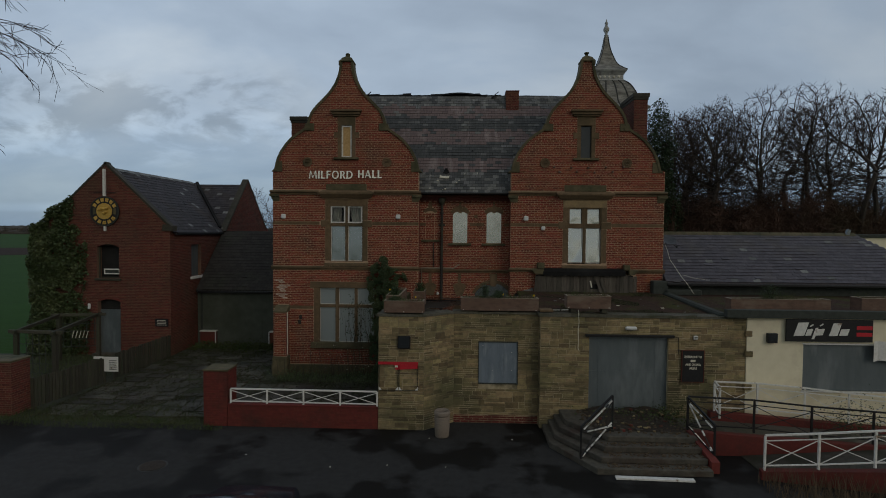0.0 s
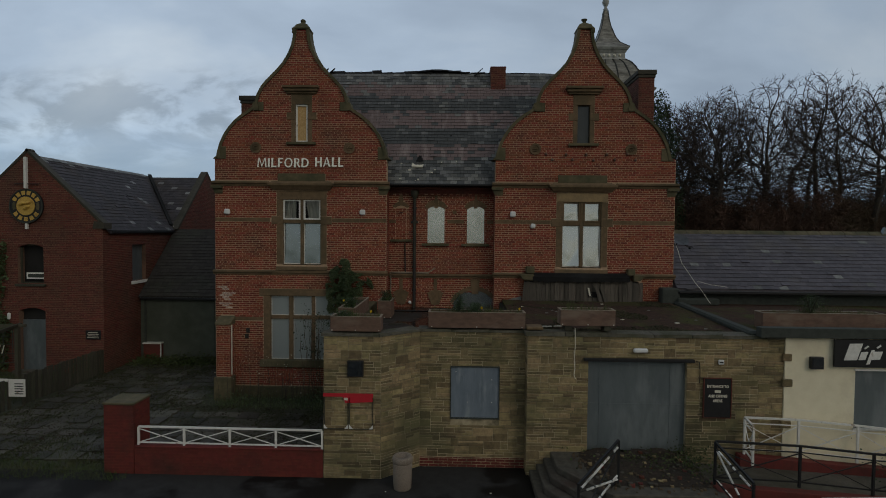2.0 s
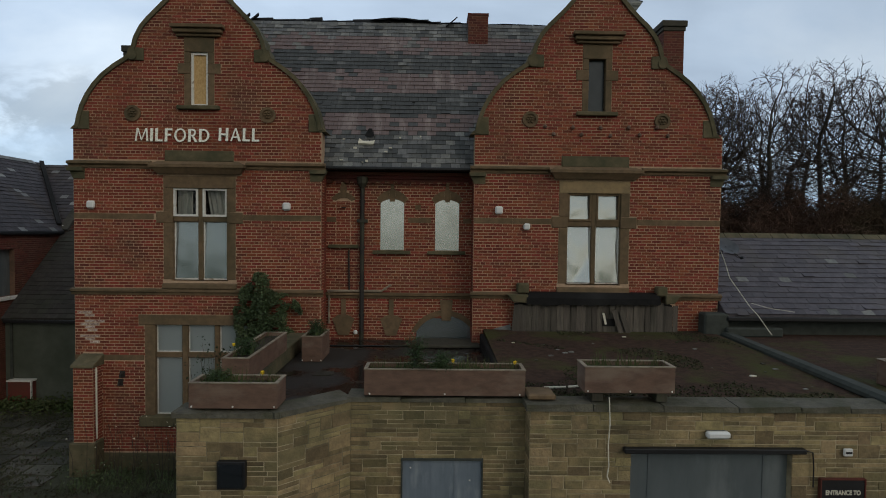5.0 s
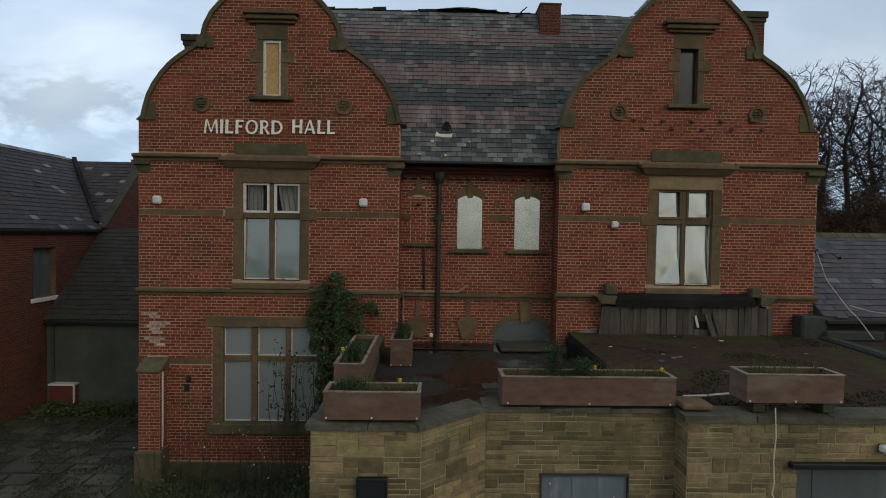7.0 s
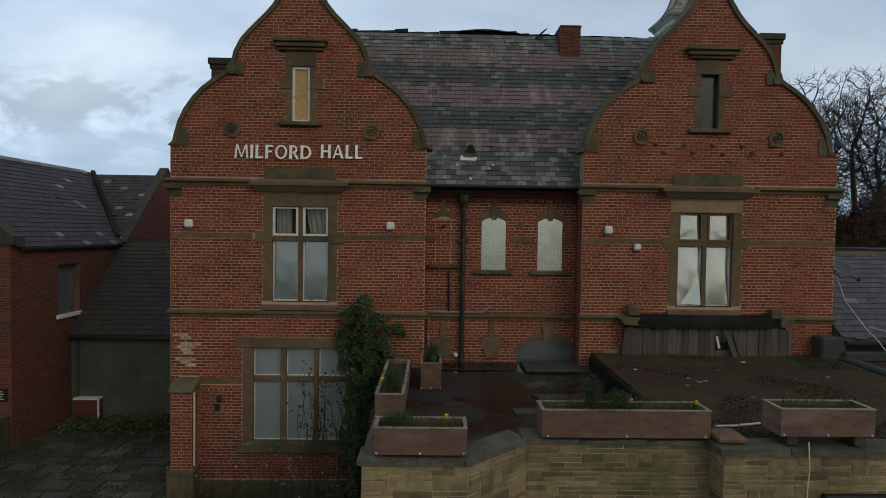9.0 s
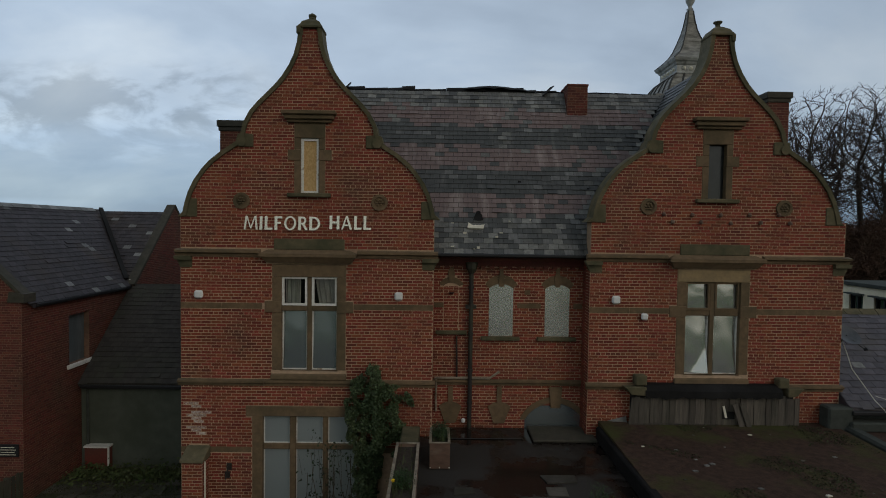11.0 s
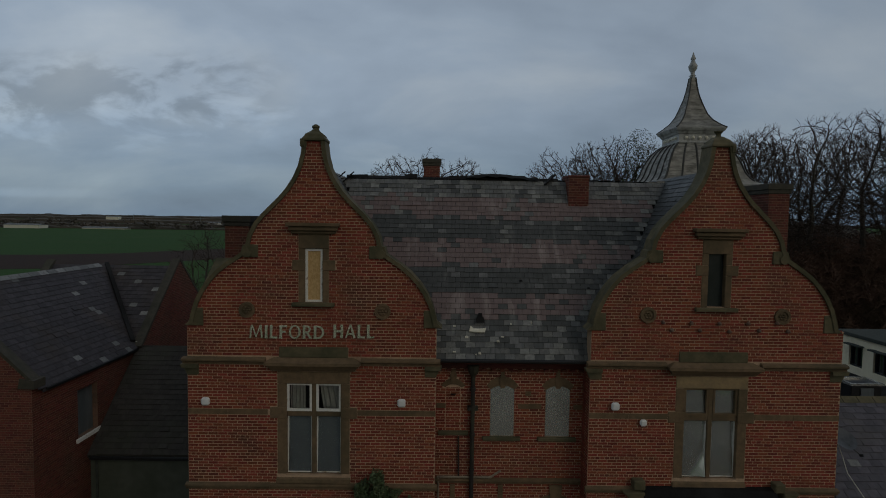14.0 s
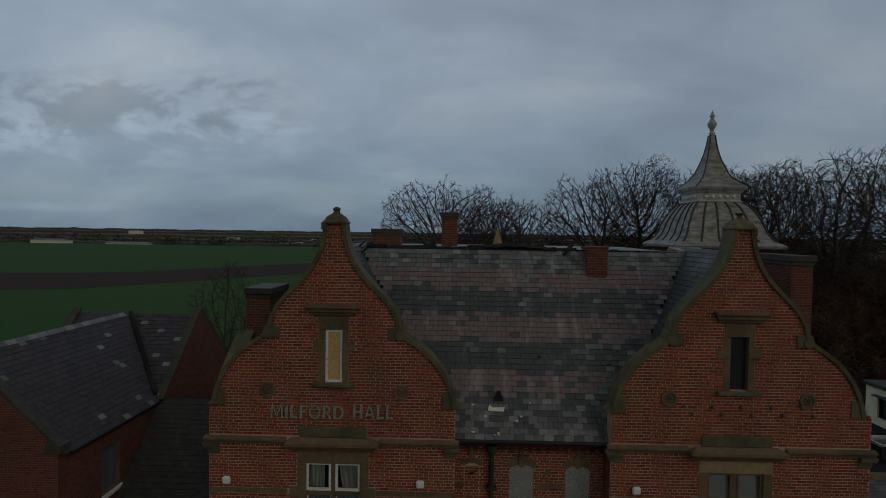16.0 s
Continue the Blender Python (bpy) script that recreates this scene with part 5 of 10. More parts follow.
def cupola():
    cx, cy, shrink = 7.43, 28.95, 0.957
    t = math.pi / 4
    k = math.sqrt(2)
    bell = [(1.63, 12.14), (1.53, 12.24), (1.45, 12.36), (1.38, 12.52), (1.33, 12.7), (1.26, 12.9), (1.15, 13.14), (1.02, 13.36), (0.9, 13.49), (0.78, 13.58)]
    cup = part("cupola", Build().lathe([(1.84 * k, 11.9), (1.87 * k, 11.97), (1.86 * k, 12.01)] + [(r * k, z) for r, z in bell], (cx, cy, 0), 4, t), LEAD, hall, "lead-covered domed cupola with a spire")
    b = Build().lathe([(0.8 * k, 13.56), (0.82 * k, 13.6), (0.77 * k, 13.64), (0.76 * k, 13.66), (0.76 * k, 13.9), (0.8 * k, 13.93), (0.83 * k, 14.0), (0.88 * k, 14.04), (0.92 * k, 14.12), (0.92 * k, 14.15)], (cx, cy, 0), 4, t)
    neck = part("neck", b, LEAD_PALE, cup)
    for i in range(5):
        for side in range(2):
            u = -0.5 + 0.25 * i
            p = (cx + u, cy - 0.77, 13.78) if side == 0 else (cx - 0.77, cy + u, 13.78)
            part("boss", Build().lathe([(0.0, -0.07), (0.05, -0.05), (0.07, 0.0), (0.05, 0.05), (0.0, 0.07)], p, 10), LETTER, neck, smooth=True)
    prof = [(0.93, 14.15), (0.86, 14.2), (0.72, 14.32), (0.56, 14.48), (0.43, 14.7), (0.36, 14.9), (0.28, 15.14), (0.21, 15.38), (0.16, 15.62), (0.12, 15.88), (0.09, 16.14)]
    part("spire", Build().lathe([(r * k, z) for r, z in prof], (cx, cy, 0), 4, t), LEAD, cup, "concave lead spire")
    part("finial", Build().lathe([(0.08, 16.1), (0.12, 16.14), (0.09, 16.18), (0.13, 16.22), (0.07, 16.26), (0.08, 16.36), (0.15, 16.48), (0.17, 16.58), (0.1, 16.7), (0.06, 16.8), (0.1, 16.86), (0.05, 16.96), (0.01, 17.1)], (cx, cy, 0), 12), LEAD_PALE, cup, "turned lead finial", smooth=True)
    # rolled seams, dark with grime
    for face in range(2):
        for f in (-1.0, -0.62, -0.22, 0.22, 0.62, 1.0):
            path = []
            for r, z in bell:
                path.append((cx + f * r, cy - r - 0.01, z) if face == 0 else (cx - r - 0.01, cy + f * r, z))
            part("seam", Build().tube(path, 0.034, 6), LEAD_DARK, cup)
        for n in (2, 4, 6, 8):
            for c in range(5):
                f0, f1 = (-1.0, -0.62, -0.22, 0.22, 0.62)[c], (-0.62, -0.22, 0.22, 0.62, 1.0)[c]
                r, z = bell[(n + c) % 8 + 1]
                e = [(cx + f0 * r, cy - r - 0.004, z), (cx + f1 * r, cy - r - 0.004, z)] if face == 0 else [(cx - r - 0.004, cy + f0 * r, z), (cx - r - 0.004, cy + f1 * r, z)]
                part("lap", Build().tube(e, 0.009, 4), LEAD, cup)
    for sx in (-1, 1):
        part("seam", Build().tube([(cx + sx * r, cy - r, z) for r, z in prof], 0.026, 6), LEAD_DARK, cup)
    part("seam", Build().tube([(cx - r, cy + r, z) for r, z in prof], 0.026, 6), LEAD_DARK, cup)
    for r, z in ((0.56, 14.48), (0.36, 14.9), (0.21, 15.38)):
        part("lap", Build().tube([(cx - r, cy + r, z), (cx - r, cy - r, z), (cx + r, cy - r, z)], 0.009, 4), LEAD, cup)
    part("drum", Build().box(cx - 1.5, cy - 1.5, 11.5, cx + 1.5, cy + 1.5, 11.9), BRICK_DARK, cup)
    # the whole stands over its eaves line at true size
    for o in (cup, *cup.children_recursive):
        for v in o.data.vertices:
            v.co = (cx + (v.co.x - cx) * shrink, cy + (v.co.y - cy) * shrink, 14.14 + (v.co.z - 14.15) * shrink)


cupola()


def wall_lamp(x, z, w=0.19):
    t = thing("wall_lamp", (x, FRONT, z), "white plastic floodlight box fixed to the brick wall", "wall lamp", "white wall lamps")
    b = Build().box(x - w / 2, FRONT - 0.13, z - w / 2, x + w / 2, FRONT - 0.03, z + w / 2)
    part("housing", b, WHITEPLASTIC, t, bevel=0.035)
    part("bracket", Build().box(x - 0.04, FRONT - 0.032, z - 0.05, x + 0.04, FRONT, z + 0.05), BLACK, t)


for lx, lz, lw in ((-7.2, 6.4, 0.19), (-2.56, 6.41, 0.19), (2.53, 6.39, 0.19), (3.21, 6.0, 0.16)):
    wall_lamp(lx, lz, lw)


def glyph(ch):
    """Strokes of a bold flared capital: convex outlines in letter heights, and its width."""
    t = 0.19
    def stem(x, w=t):
        return [(x - 0.025, 0), (x + w + 0.025, 0), (x + w, 0.5), (x + w + 0.025, 1), (x - 0.025, 1), (x, 0.5)]
    def ring(cx, cz, rx, rz, wx, wz, a0, a1, n):
        p = lambda f, g, a: (cx + f * math.cos(a), cz + g * math.sin(a))
        return [[p(rx - wx, rz - wz, a0 + (a1 - a0) * k / n), p(rx, rz, a0 + (a1 - a0) * k / n), p(rx, rz, a0 + (a1 - a0) * (k + 1) / n), p(rx - wx, rz - wz, a0 + (a1 - a0) * (k + 1) / n)] for k in range(n)]
    if ch == "M":
        return [[(0, 0), (0.15, 0), (0.25, 1), (0.11, 1)], [(0.9, 0), (1.06, 0), (0.95, 1), (0.81, 1)], [(0.16, 1), (0.27, 1), (0.58, 0.08), (0.48, 0.08)], [(0.48, 0.08), (0.58, 0.08), (0.9, 1), (0.79, 1)]], 1.06
    if ch == "I":
        return [stem(0.03)], t + 0.06
    if ch == "L":
        return [stem(0.03), [(0.21, 0), (0.6, 0), (0.62, 0.2), (0.58, 0.15), (0.21, 0.15)]], 0.62
    if ch == "F":
        return [stem(0.03), [(0.21, 0.85), (0.56, 0.85), (0.6, 0.8), (0.59, 1), (0.21, 1)], [(0.21, 0.44), (0.5, 0.44), (0.51, 0.59), (0.21, 0.59)]], 0.6
    if ch == "O":
        return ring(0.46, 0.5, 0.46, 0.52, 0.17, 0.12, 0, 2 * math.pi, 24), 0.92
    if ch == "R":
        return [stem(0.03)] + [[(0.21, 0.86), (0.36, 0.86), (0.36, 1), (0.21, 1)], [(0.21, 0.42), (0.36, 0.42), (0.36, 0.55), (0.21, 0.55)], [(0.3, 0.44), (0.46, 0.46), (0.76, 0), (0.55, 0)]] + ring(0.36, 0.71, 0.27, 0.29, 0.16, 0.14, -math.pi / 2, math.pi / 2, 10), 0.72
    if ch == "D":
        return [stem(0.03), [(0.21, 0.86), (0.34, 0.86), (0.34, 1), (0.21, 1)], [(0.21, 0), (0.34, 0), (0.34, 0.14), (0.21, 0.14)]] + ring(0.34, 0.5, 0.5, 0.5, 0.18, 0.14, -math.pi / 2, math.pi / 2, 14), 0.84
    if ch == "H":
        return [stem(0.03), stem(0.6), [(0.21, 0.43), (0.61, 0.43), (0.61, 0.58), (0.21, 0.58)]], 0.82
    return [[(0, 0), (0.14, 0), (0.47, 1), (0.36, 1)], [(0.66, 0), (0.87, 0), (0.5, 1), (0.36, 1)], [(0.2, 0.24), (0.66, 0.24), (0.62, 0.37), (0.24, 0.37)]], 0.87


def hall_sign():
    t = thing("building_sign", (CL, FRONT, 8.0), "cream capital letters fixed along the brick gable", "sign")
    rng = random.Random(14)
    for text, x0, x1, z, h in (("MILFORD", -6.17, -4.4, 7.92, 0.315), ("HALL", -4.19, -3.22, 7.95, 0.315)):
        total = sum(glyph(ch)[1] for ch in text) + 0.13 * (len(text) - 1)
        k, x = (x1 - x0) / total, x0
        for ch in text:
            strokes, wide = glyph(ch)
            b = Build()
            lean = rng.uniform(-0.012, 0.012)
            for n, q in enumerate(strokes):
                b.plate([(x + u * k, z + v * h) for u, v in q], FRONT - 0.06 - lean - 0.0004 * n, FRONT - 0.034)
            b.v = [(u, y + 0.075 * (v - z), v) for u, y, v in b.v]
            part("letter", b, LETTER_METAL, t)
            x += (wide + 0.13) * k


hall_sign()


def sign_pins():
    t = thing("sign_fixings", (CR, FRONT, 8.3), "rusty pins of a missing sign on the gable", "sign fixings")
    for x, z in ((3.62, 8.42), (3.83, 8.24), (4.29, 8.41), (4.5, 8.24), (4.96, 8.41), (5.2, 8.22), (5.64, 8.42), (5.91, 8.25), (6.33, 8.43), (6.6, 8.24)):
        part("pin", Build().lathe([(0.0, -0.05), (0.045, -0.035), (0.05, 0.0), (0.03, 0.04), (0.0, 0.05)], (x, FRONT - 0.04, z), 8), RUST, t)


sign_pins()


def rusty_fixture(x, z):
    t = thing("wall_bracket", (x, FRONT, z), "small rusty black bracket on the brick wall", "bracket", "rusty wall brackets")
    part("plate", Build().box(x - 0.06, FRONT - 0.03, z - 0.08, x + 0.06, FRONT - 0.008, z + 0.08), IRON, t, bevel=0.004)
    part("hook", Build().tube([(x, FRONT - 0.03, z + 0.03), (x, FRONT - 0.12, z + 0.02), (x, FRONT - 0.13, z - 0.06)], 0.018, 6), IRON, t)


rusty_fixture(-6.52, 2.32)
rusty_fixture(-6.56, 2.12)


# ---- boarded bay on the right wing ----
def boarded_bay():
    t = thing("boarded_bay", (4.9, FRONT, 3.4), "boarded-over bay with a black felt top on the hall's wall", "bay")
    rng = random.Random(4)
    face = FRONT - 0.2
    x = 2.84
    while x < 6.8:
        w = rng.uniform(0.11, 0.17)
        foot, head = 3.36 + rng.uniform(-0.02, 0.02), (4.2 if 3.2 < x < 6.4 else 4.12) + rng.uniform(-0.02, 0.02)
        lean = 0.1 * max(0.0, 1 - (x - 2.84) / 0.3)
        spans = [(foot, head)] if not 4.93 < x < 5.24 else [(foot, 3.62), (3.81, head)]
        for a, c in spans:
            y = face + rng.uniform(-0.01, 0.01)
            b = Build()
            q = [(x + 0.004, a), (x + w - 0.004, a), (x + w - 0.004 + lean * (c - a), c), (x + 0.004 + lean * (c - a), c)]
            b.plate(q, y, y + 0.025)
            part("board", b, WOOD, t)
        x += w
    part("backing", Build().box(2.95, face + 0.04, 3.3, 6.75, FRONT, 4.15), DARKROOM, t)
    part("batten", Build().box(2.86, face - 0.03, 3.44, 4.95, face - 0.012, 3.52), WOOD, t)
    for dx in (0.0, 0.17):
        part("loose_board", Build().bar((5.3 + dx, face - 0.08, 4.02), (5.5 + dx, face - 0.1, 3.42), 0.11, 0.025, up=(0, 1, 0)), WOOD, t, "fallen leaning board")
    part("loose_board", Build().bar((5.06, face - 0.04, 3.95), (5.12, face - 0.06, 3.68), 0.05, 0.02, up=(0, 1, 0)), LETTER, t, "pale splintered board end")
    # torn felt that sags from the sill and hangs over the boards
    b = Build()
    n = 40
    def drop(k):
        f = k / n
        return 4.13 + 0.045 * noise.noise(Vector((f * 9, 1.0, 0))) + 0.02 * math.sin(k * 1.9) + 0.1 * max(0, 0.06 - f) + 0.03 * f
    for k in range(n):
        x0, x1 = 3.2 + 3.22 * k / n, 3.2 + 3.22 * (k + 1) / n
        w0, w1 = 0.025 * noise.noise(Vector((x0 * 3, 0, 2))), 0.025 * noise.noise(Vector((x1 * 3, 0, 2)))
        b.add([(x0, FRONT - 0.31 + w0, drop(k)), (x1, FRONT - 0.31 + w1, drop(k + 1)), (x1, FRONT - 0.29 + w1, 4.3), (x0, FRONT - 0.29 + w0, 4.3), (x0, FRONT - 0.16, 4.41), (x1, FRONT - 0.16, 4.41), (x1, FRONT - 0.01, 4.43), (x0, FRONT - 0.01, 4.43)],
              [(0, 1, 2, 3), (3, 2, 5, 4), (4, 5, 6, 7)])
    part("felt", b, FELT, t, "torn black roofing felt strip", weld=True)
    for s, xa, xb in ((-1, 2.99, 3.27), (1, 6.37, 6.62)):
        part("bracket", Build().box(xa, FRONT - 0.22, 4.4 if s < 0 else 4.36, xb, FRONT, 4.64 if s < 0 else 4.59), COPING, t, "mossy stone bracket", bevel=0.025)
        xo, xi = (2.72, 3.24) if s < 0 else (6.94, 6.56)
        q = [(xo, 4.38), (xo - s * 0.06, 4.33), (xo - s * 0.16, 4.2), (xi, 4.17), (xi, 4.38)]
        part("bracket", Build().plate(q if s < 0 else q[::-1], FRONT - 0.28, FRONT), COPING, t, bevel=0.015)


boarded_bay()


# ---- stone extension ----
def between(p, q):
    """place() for an upright face from p to q (plan points), its front to the right-hand side of q to p."""
    dx, dy = q[0] - p[0], q[1] - p[1]
    n = math.hypot(dx, dy)
    dx, dy = dx / n, dy / n
    return n, lambda u, d, z: (p[0] + dx * u - dy * d, p[1] + dy * u + dx * d, z)


WALL_TOP = 3.36
extension = thing("stone_extension", (3, 18, 0), "single-storey coursed stone extension with a flat roof", "building")
DOORWAY = (3.8, 0.6, 6.12, 2.79)
SIDEWIN = (0.55, 1.24, 1.72, 2.49)
FACES = [((-2.42, 18.5), (-2.42, 15.72), []), ((-2.42, 15.72), (-1.08, 15.72), []), ((-1.08, 15.72), (-0.22, 16.45), []),
         ((-0.22, 16.45), (2.36, 16.45), [(SIDEWIN[0] + 0.22, SIDEWIN[1], SIDEWIN[2] + 0.22, SIDEWIN[3])]), ((2.36, 16.45), (2.36, 16.08), []),
         ((2.36, 16.08), (8.36, 16.08), [(DOORWAY[0] - 2.36, 0.0, DOORWAY[2] - 2.36, DOORWAY[3])])]


def extension_walls():
    """The wall's core with its openings, and the stones proud of it."""
    rng = random.Random(21)
    apart, rest = [], Build()
    for k, (p, q, holes) in enumerate(FACES):
        n, place = between(p, q)
        us, zs = [0, n - (0.006 if k in (0, 4) else 0.0)], [-0.1, WALL_TOP]
        for a, e, c, f in holes:
            us += [a, c]
            zs += [e, f]
        back = 0.004 if k in (0, 4) else 0.0
        core = grid_wall(us, zs, lambda u, z: not any(a < u < c and e < z < f for a, e, c, f in holes), lambda u, d, z: place(u, d + back, z), 0.3)
        wall = part("wall", core, STONE_JOINT, extension, "coursed sandstone wall with sandy joints", weld=True)
        low = 0.26 if k == 3 else 0.0
        rects = lay_stones(0, n, low, WALL_TOP, [(a - 0.0, e - 0.2, c, f) for a, e, c, f in holes], seed=k + 3)
        for r in rects:
            if k in (1, 3) or (k == 5 and r[0] < 2.6):
                b = Build()
                stone_block(b, r, place, rng)
                apart.append((wall, b))
            else:
                stone_block(rest, r, place, rng)
        if k == 3:
            bb = Build()
            lay_bricks(bb, 0, n, 0.0, 0.25, place, rng=rng)
            tagged(part("bricks", bb, REDPAINT, wall, "red brick footing"), kind="stuff")
    for wall, b in apart[:300]:
        part("stone", b, STONE, wall)
    for wall, b in apart[300:]:
        rest.add(b.v, b.f)
    tagged(part("stones", rest, STONE, extension), kind="stuff")


extension_walls()


def roof_z(y):
    """The mossy roof falls from the hall's wall to the front."""
    return 3.37 + 0.125 * (y - 16.3) / 5.36


def extension_roof():
    b = Build()
    b.slab([(-2.2, 16.0), (-1.2, 16.0), (-0.3, 16.7), (2.2, 16.7), (2.2, 22.26), (-1.74, 22.26), (-1.74, 21.66), (-2.2, 21.66)], 2.8, 3.08)
    part("terrace", b, WET, extension, "low terrace of wet black felt")
    b = Build()
    rim = [(2.42, 16.3), (7.75, 16.3), (7.75, 21.66), (2.2, 21.66), (2.2, 16.7), (2.42, 16.7)]
    n = len(rim)
    b.add([(x, y, 2.9) for x, y in rim] + [(x, y, roof_z(y)) for x, y in rim], [tuple(range(n))[::-1], tuple(range(n, 2 * n))] + [(k, (k + 1) % n, n + (k + 1) % n, n + k) for k in range(n)])
    part("flat_roof", b, MOSSROOF, extension, "flat felt roof overgrown with moss")
    b = Build()
    b.slab([(7.9, 16.1), (15.5, 16.1), (15.5, 21.6), (7.9, 21.6)], 2.9, 3.44)
    part("flat_roof", b, MOSSROOF, extension, "second flat roof with brown moss")
    b = Build()
    b.bar((8.0, 21.6, 3.47), (7.72, 16.15, 3.44), 0.28, 0.16)
    part("upstand", b, KERBFELT, extension, "felt-covered grey upstand between the roofs", bevel=0.05)
    b = Build().box(7.95, 21.2, 3.44, 9.3, 21.5, 3.66)
    part("upstand", b, KERBFELT, extension, bevel=0.03)
    b = Build().box(7.46, 21.3, 3.4, 8.05, 21.66, 3.98)
    part("upstand", b, KERBFELT, extension, bevel=0.04)
    # stepped slabs on the terrace, and its low edge beside the mossy roof
    part("slab", Build().box(0.6, 21.3, 3.09, 2.1, 22.2, 3.16), COPING_DARK, extension, bevel=0.02)
    part("slab", Build().box(-1.5, 21.5, 3.085, 0.4, 22.2, 3.108), WET, extension, bevel=0.02)
    rng = random.Random(29)
    for k in range(5):
        x, y = rng.uniform(-1.6, 1.2), rng.uniform(17.2, 20.8)
        w, d = rng.uniform(0.3, 0.75), rng.uniform(0.2, 0.5)
        part("slab", Build().slab([(x, y), (x + w, y + rng.uniform(-0.08, 0.08)), (x + w * rng.uniform(0.8, 1.1), y + d), (x + rng.uniform(-0.1, 0.1), y + d)], 3.081, 3.095 + 0.01 * rng.random()), FLAG, extension)
    part("edge", Build().box(2.1, 16.75, 3.08, 2.3, 21.5, 3.42), FELT, extension, bevel=0.03)
    part("flashing", Build().add([(2.42, 21.6, 3.44), (2.86, 21.6, 3.5), (2.86, 21.655, 3.62), (2.42, 21.655, 3.5), (2.42, 21.5, 3.3), (2.86, 21.45, 3.46)], [(0, 1, 2, 3), (4, 5, 1, 0)]), SLATE_PALE, extension, "pale flashing at the wall's foot")
    # copings
    for k, (p, q, holes) in enumerate(FACES):
        if k == 4:
            continue
        n, place = between(p, q)
        u = -0.06
        end = n + 0.05
        rng = random.Random(k)
        while u < end - 0.05:
            w = min(rng.uniform(0.7, 1.1), end - u)
            if end - u - w < 0.3:
                w = end - u
            top = 3.43 if k < 4 else 3.45
            b = Build()
            pts = [place(u + 0.004, -0.035, WALL_TOP), place(u + w - 0.004, -0.035, WALL_TOP), place(u + w - 0.004, 0.42, WALL_TOP), place(u + 0.004, 0.42, WALL_TOP)]
            tops = [place(u + 0.006, -0.03, top + rng.uniform(-0.03, 0.012)), place(u + w - 0.006, -0.03 + rng.uniform(0, 0.03), top + rng.uniform(-0.03, 0.012)), place(u + w - 0.006, 0.4, top), place(u + 0.006, 0.4, top)]
            b.add(pts + tops, [(0, 3, 2, 1), (4, 5, 6, 7), (0, 1, 5, 4), (1, 2, 6, 5), (2, 3, 7, 6), (3, 0, 4, 7)])
            part("coping_stone", b, SLABSTONE, extension)
            u += w
    part("debris_slab", Build().box(2.35, 16.2, 3.47, 2.75, 16.6, 3.55), SAND, extension, bevel=0.02)


extension_roof()


def cream_wall():
    n, place = between((8.36, 16.04), (15.0, 16.04))
    hole = (1.62, 1.3, 4.6, 2.66)
    b = grid_wall([0, n, hole[0], hole[2]], [-0.1, 3.42, hole[1], hole[3]], lambda u, z: not (hole[0] < u < hole[2] and hole[1] < z < hole[3]), place, 0.3)
    wall = part("wall", b, CREAM, extension, "cream rendered wall", weld=True)
    for z, w in ((2.86, 0.14), (2.26, 0.17), (1.28, 0.16)):
        part("quoin", Build().box(8.3, 16.0, z, 8.36 + w, 16.2, z + 0.17), STONE, wall, bevel=0.012)
    part("sheet", Build().box(8.36 + hole[0], 16.09, hole[1], 8.36 + hole[2], 16.1, hole[3]), STEEL, wall, "grey steel security sheet")
    b = Build()
    for q in ((hole[0] - 0.03, hole[1] - 0.04, hole[2] + 0.03, hole[1]), (hole[0] - 0.03, hole[3], hole[2] + 0.03, hole[3] + 0.04)):
        b.box(8.36 + q[0], 16.0, q[1], 8.36 + q[2], 16.1, q[3])
    part("window_frame", b, WHITE, wall)
    part("fascia", Build().box(7.7, 15.88, 3.43, 15.0, 16.1, 3.66), KERBFELT, extension, "dark grey-green fascia board", bevel=0.01)
    b = Build().box(15.0, 16.04, -0.1, 15.3, 21.6, 3.42)
    part("wall", b, CREAM, extension)


cream_wall()


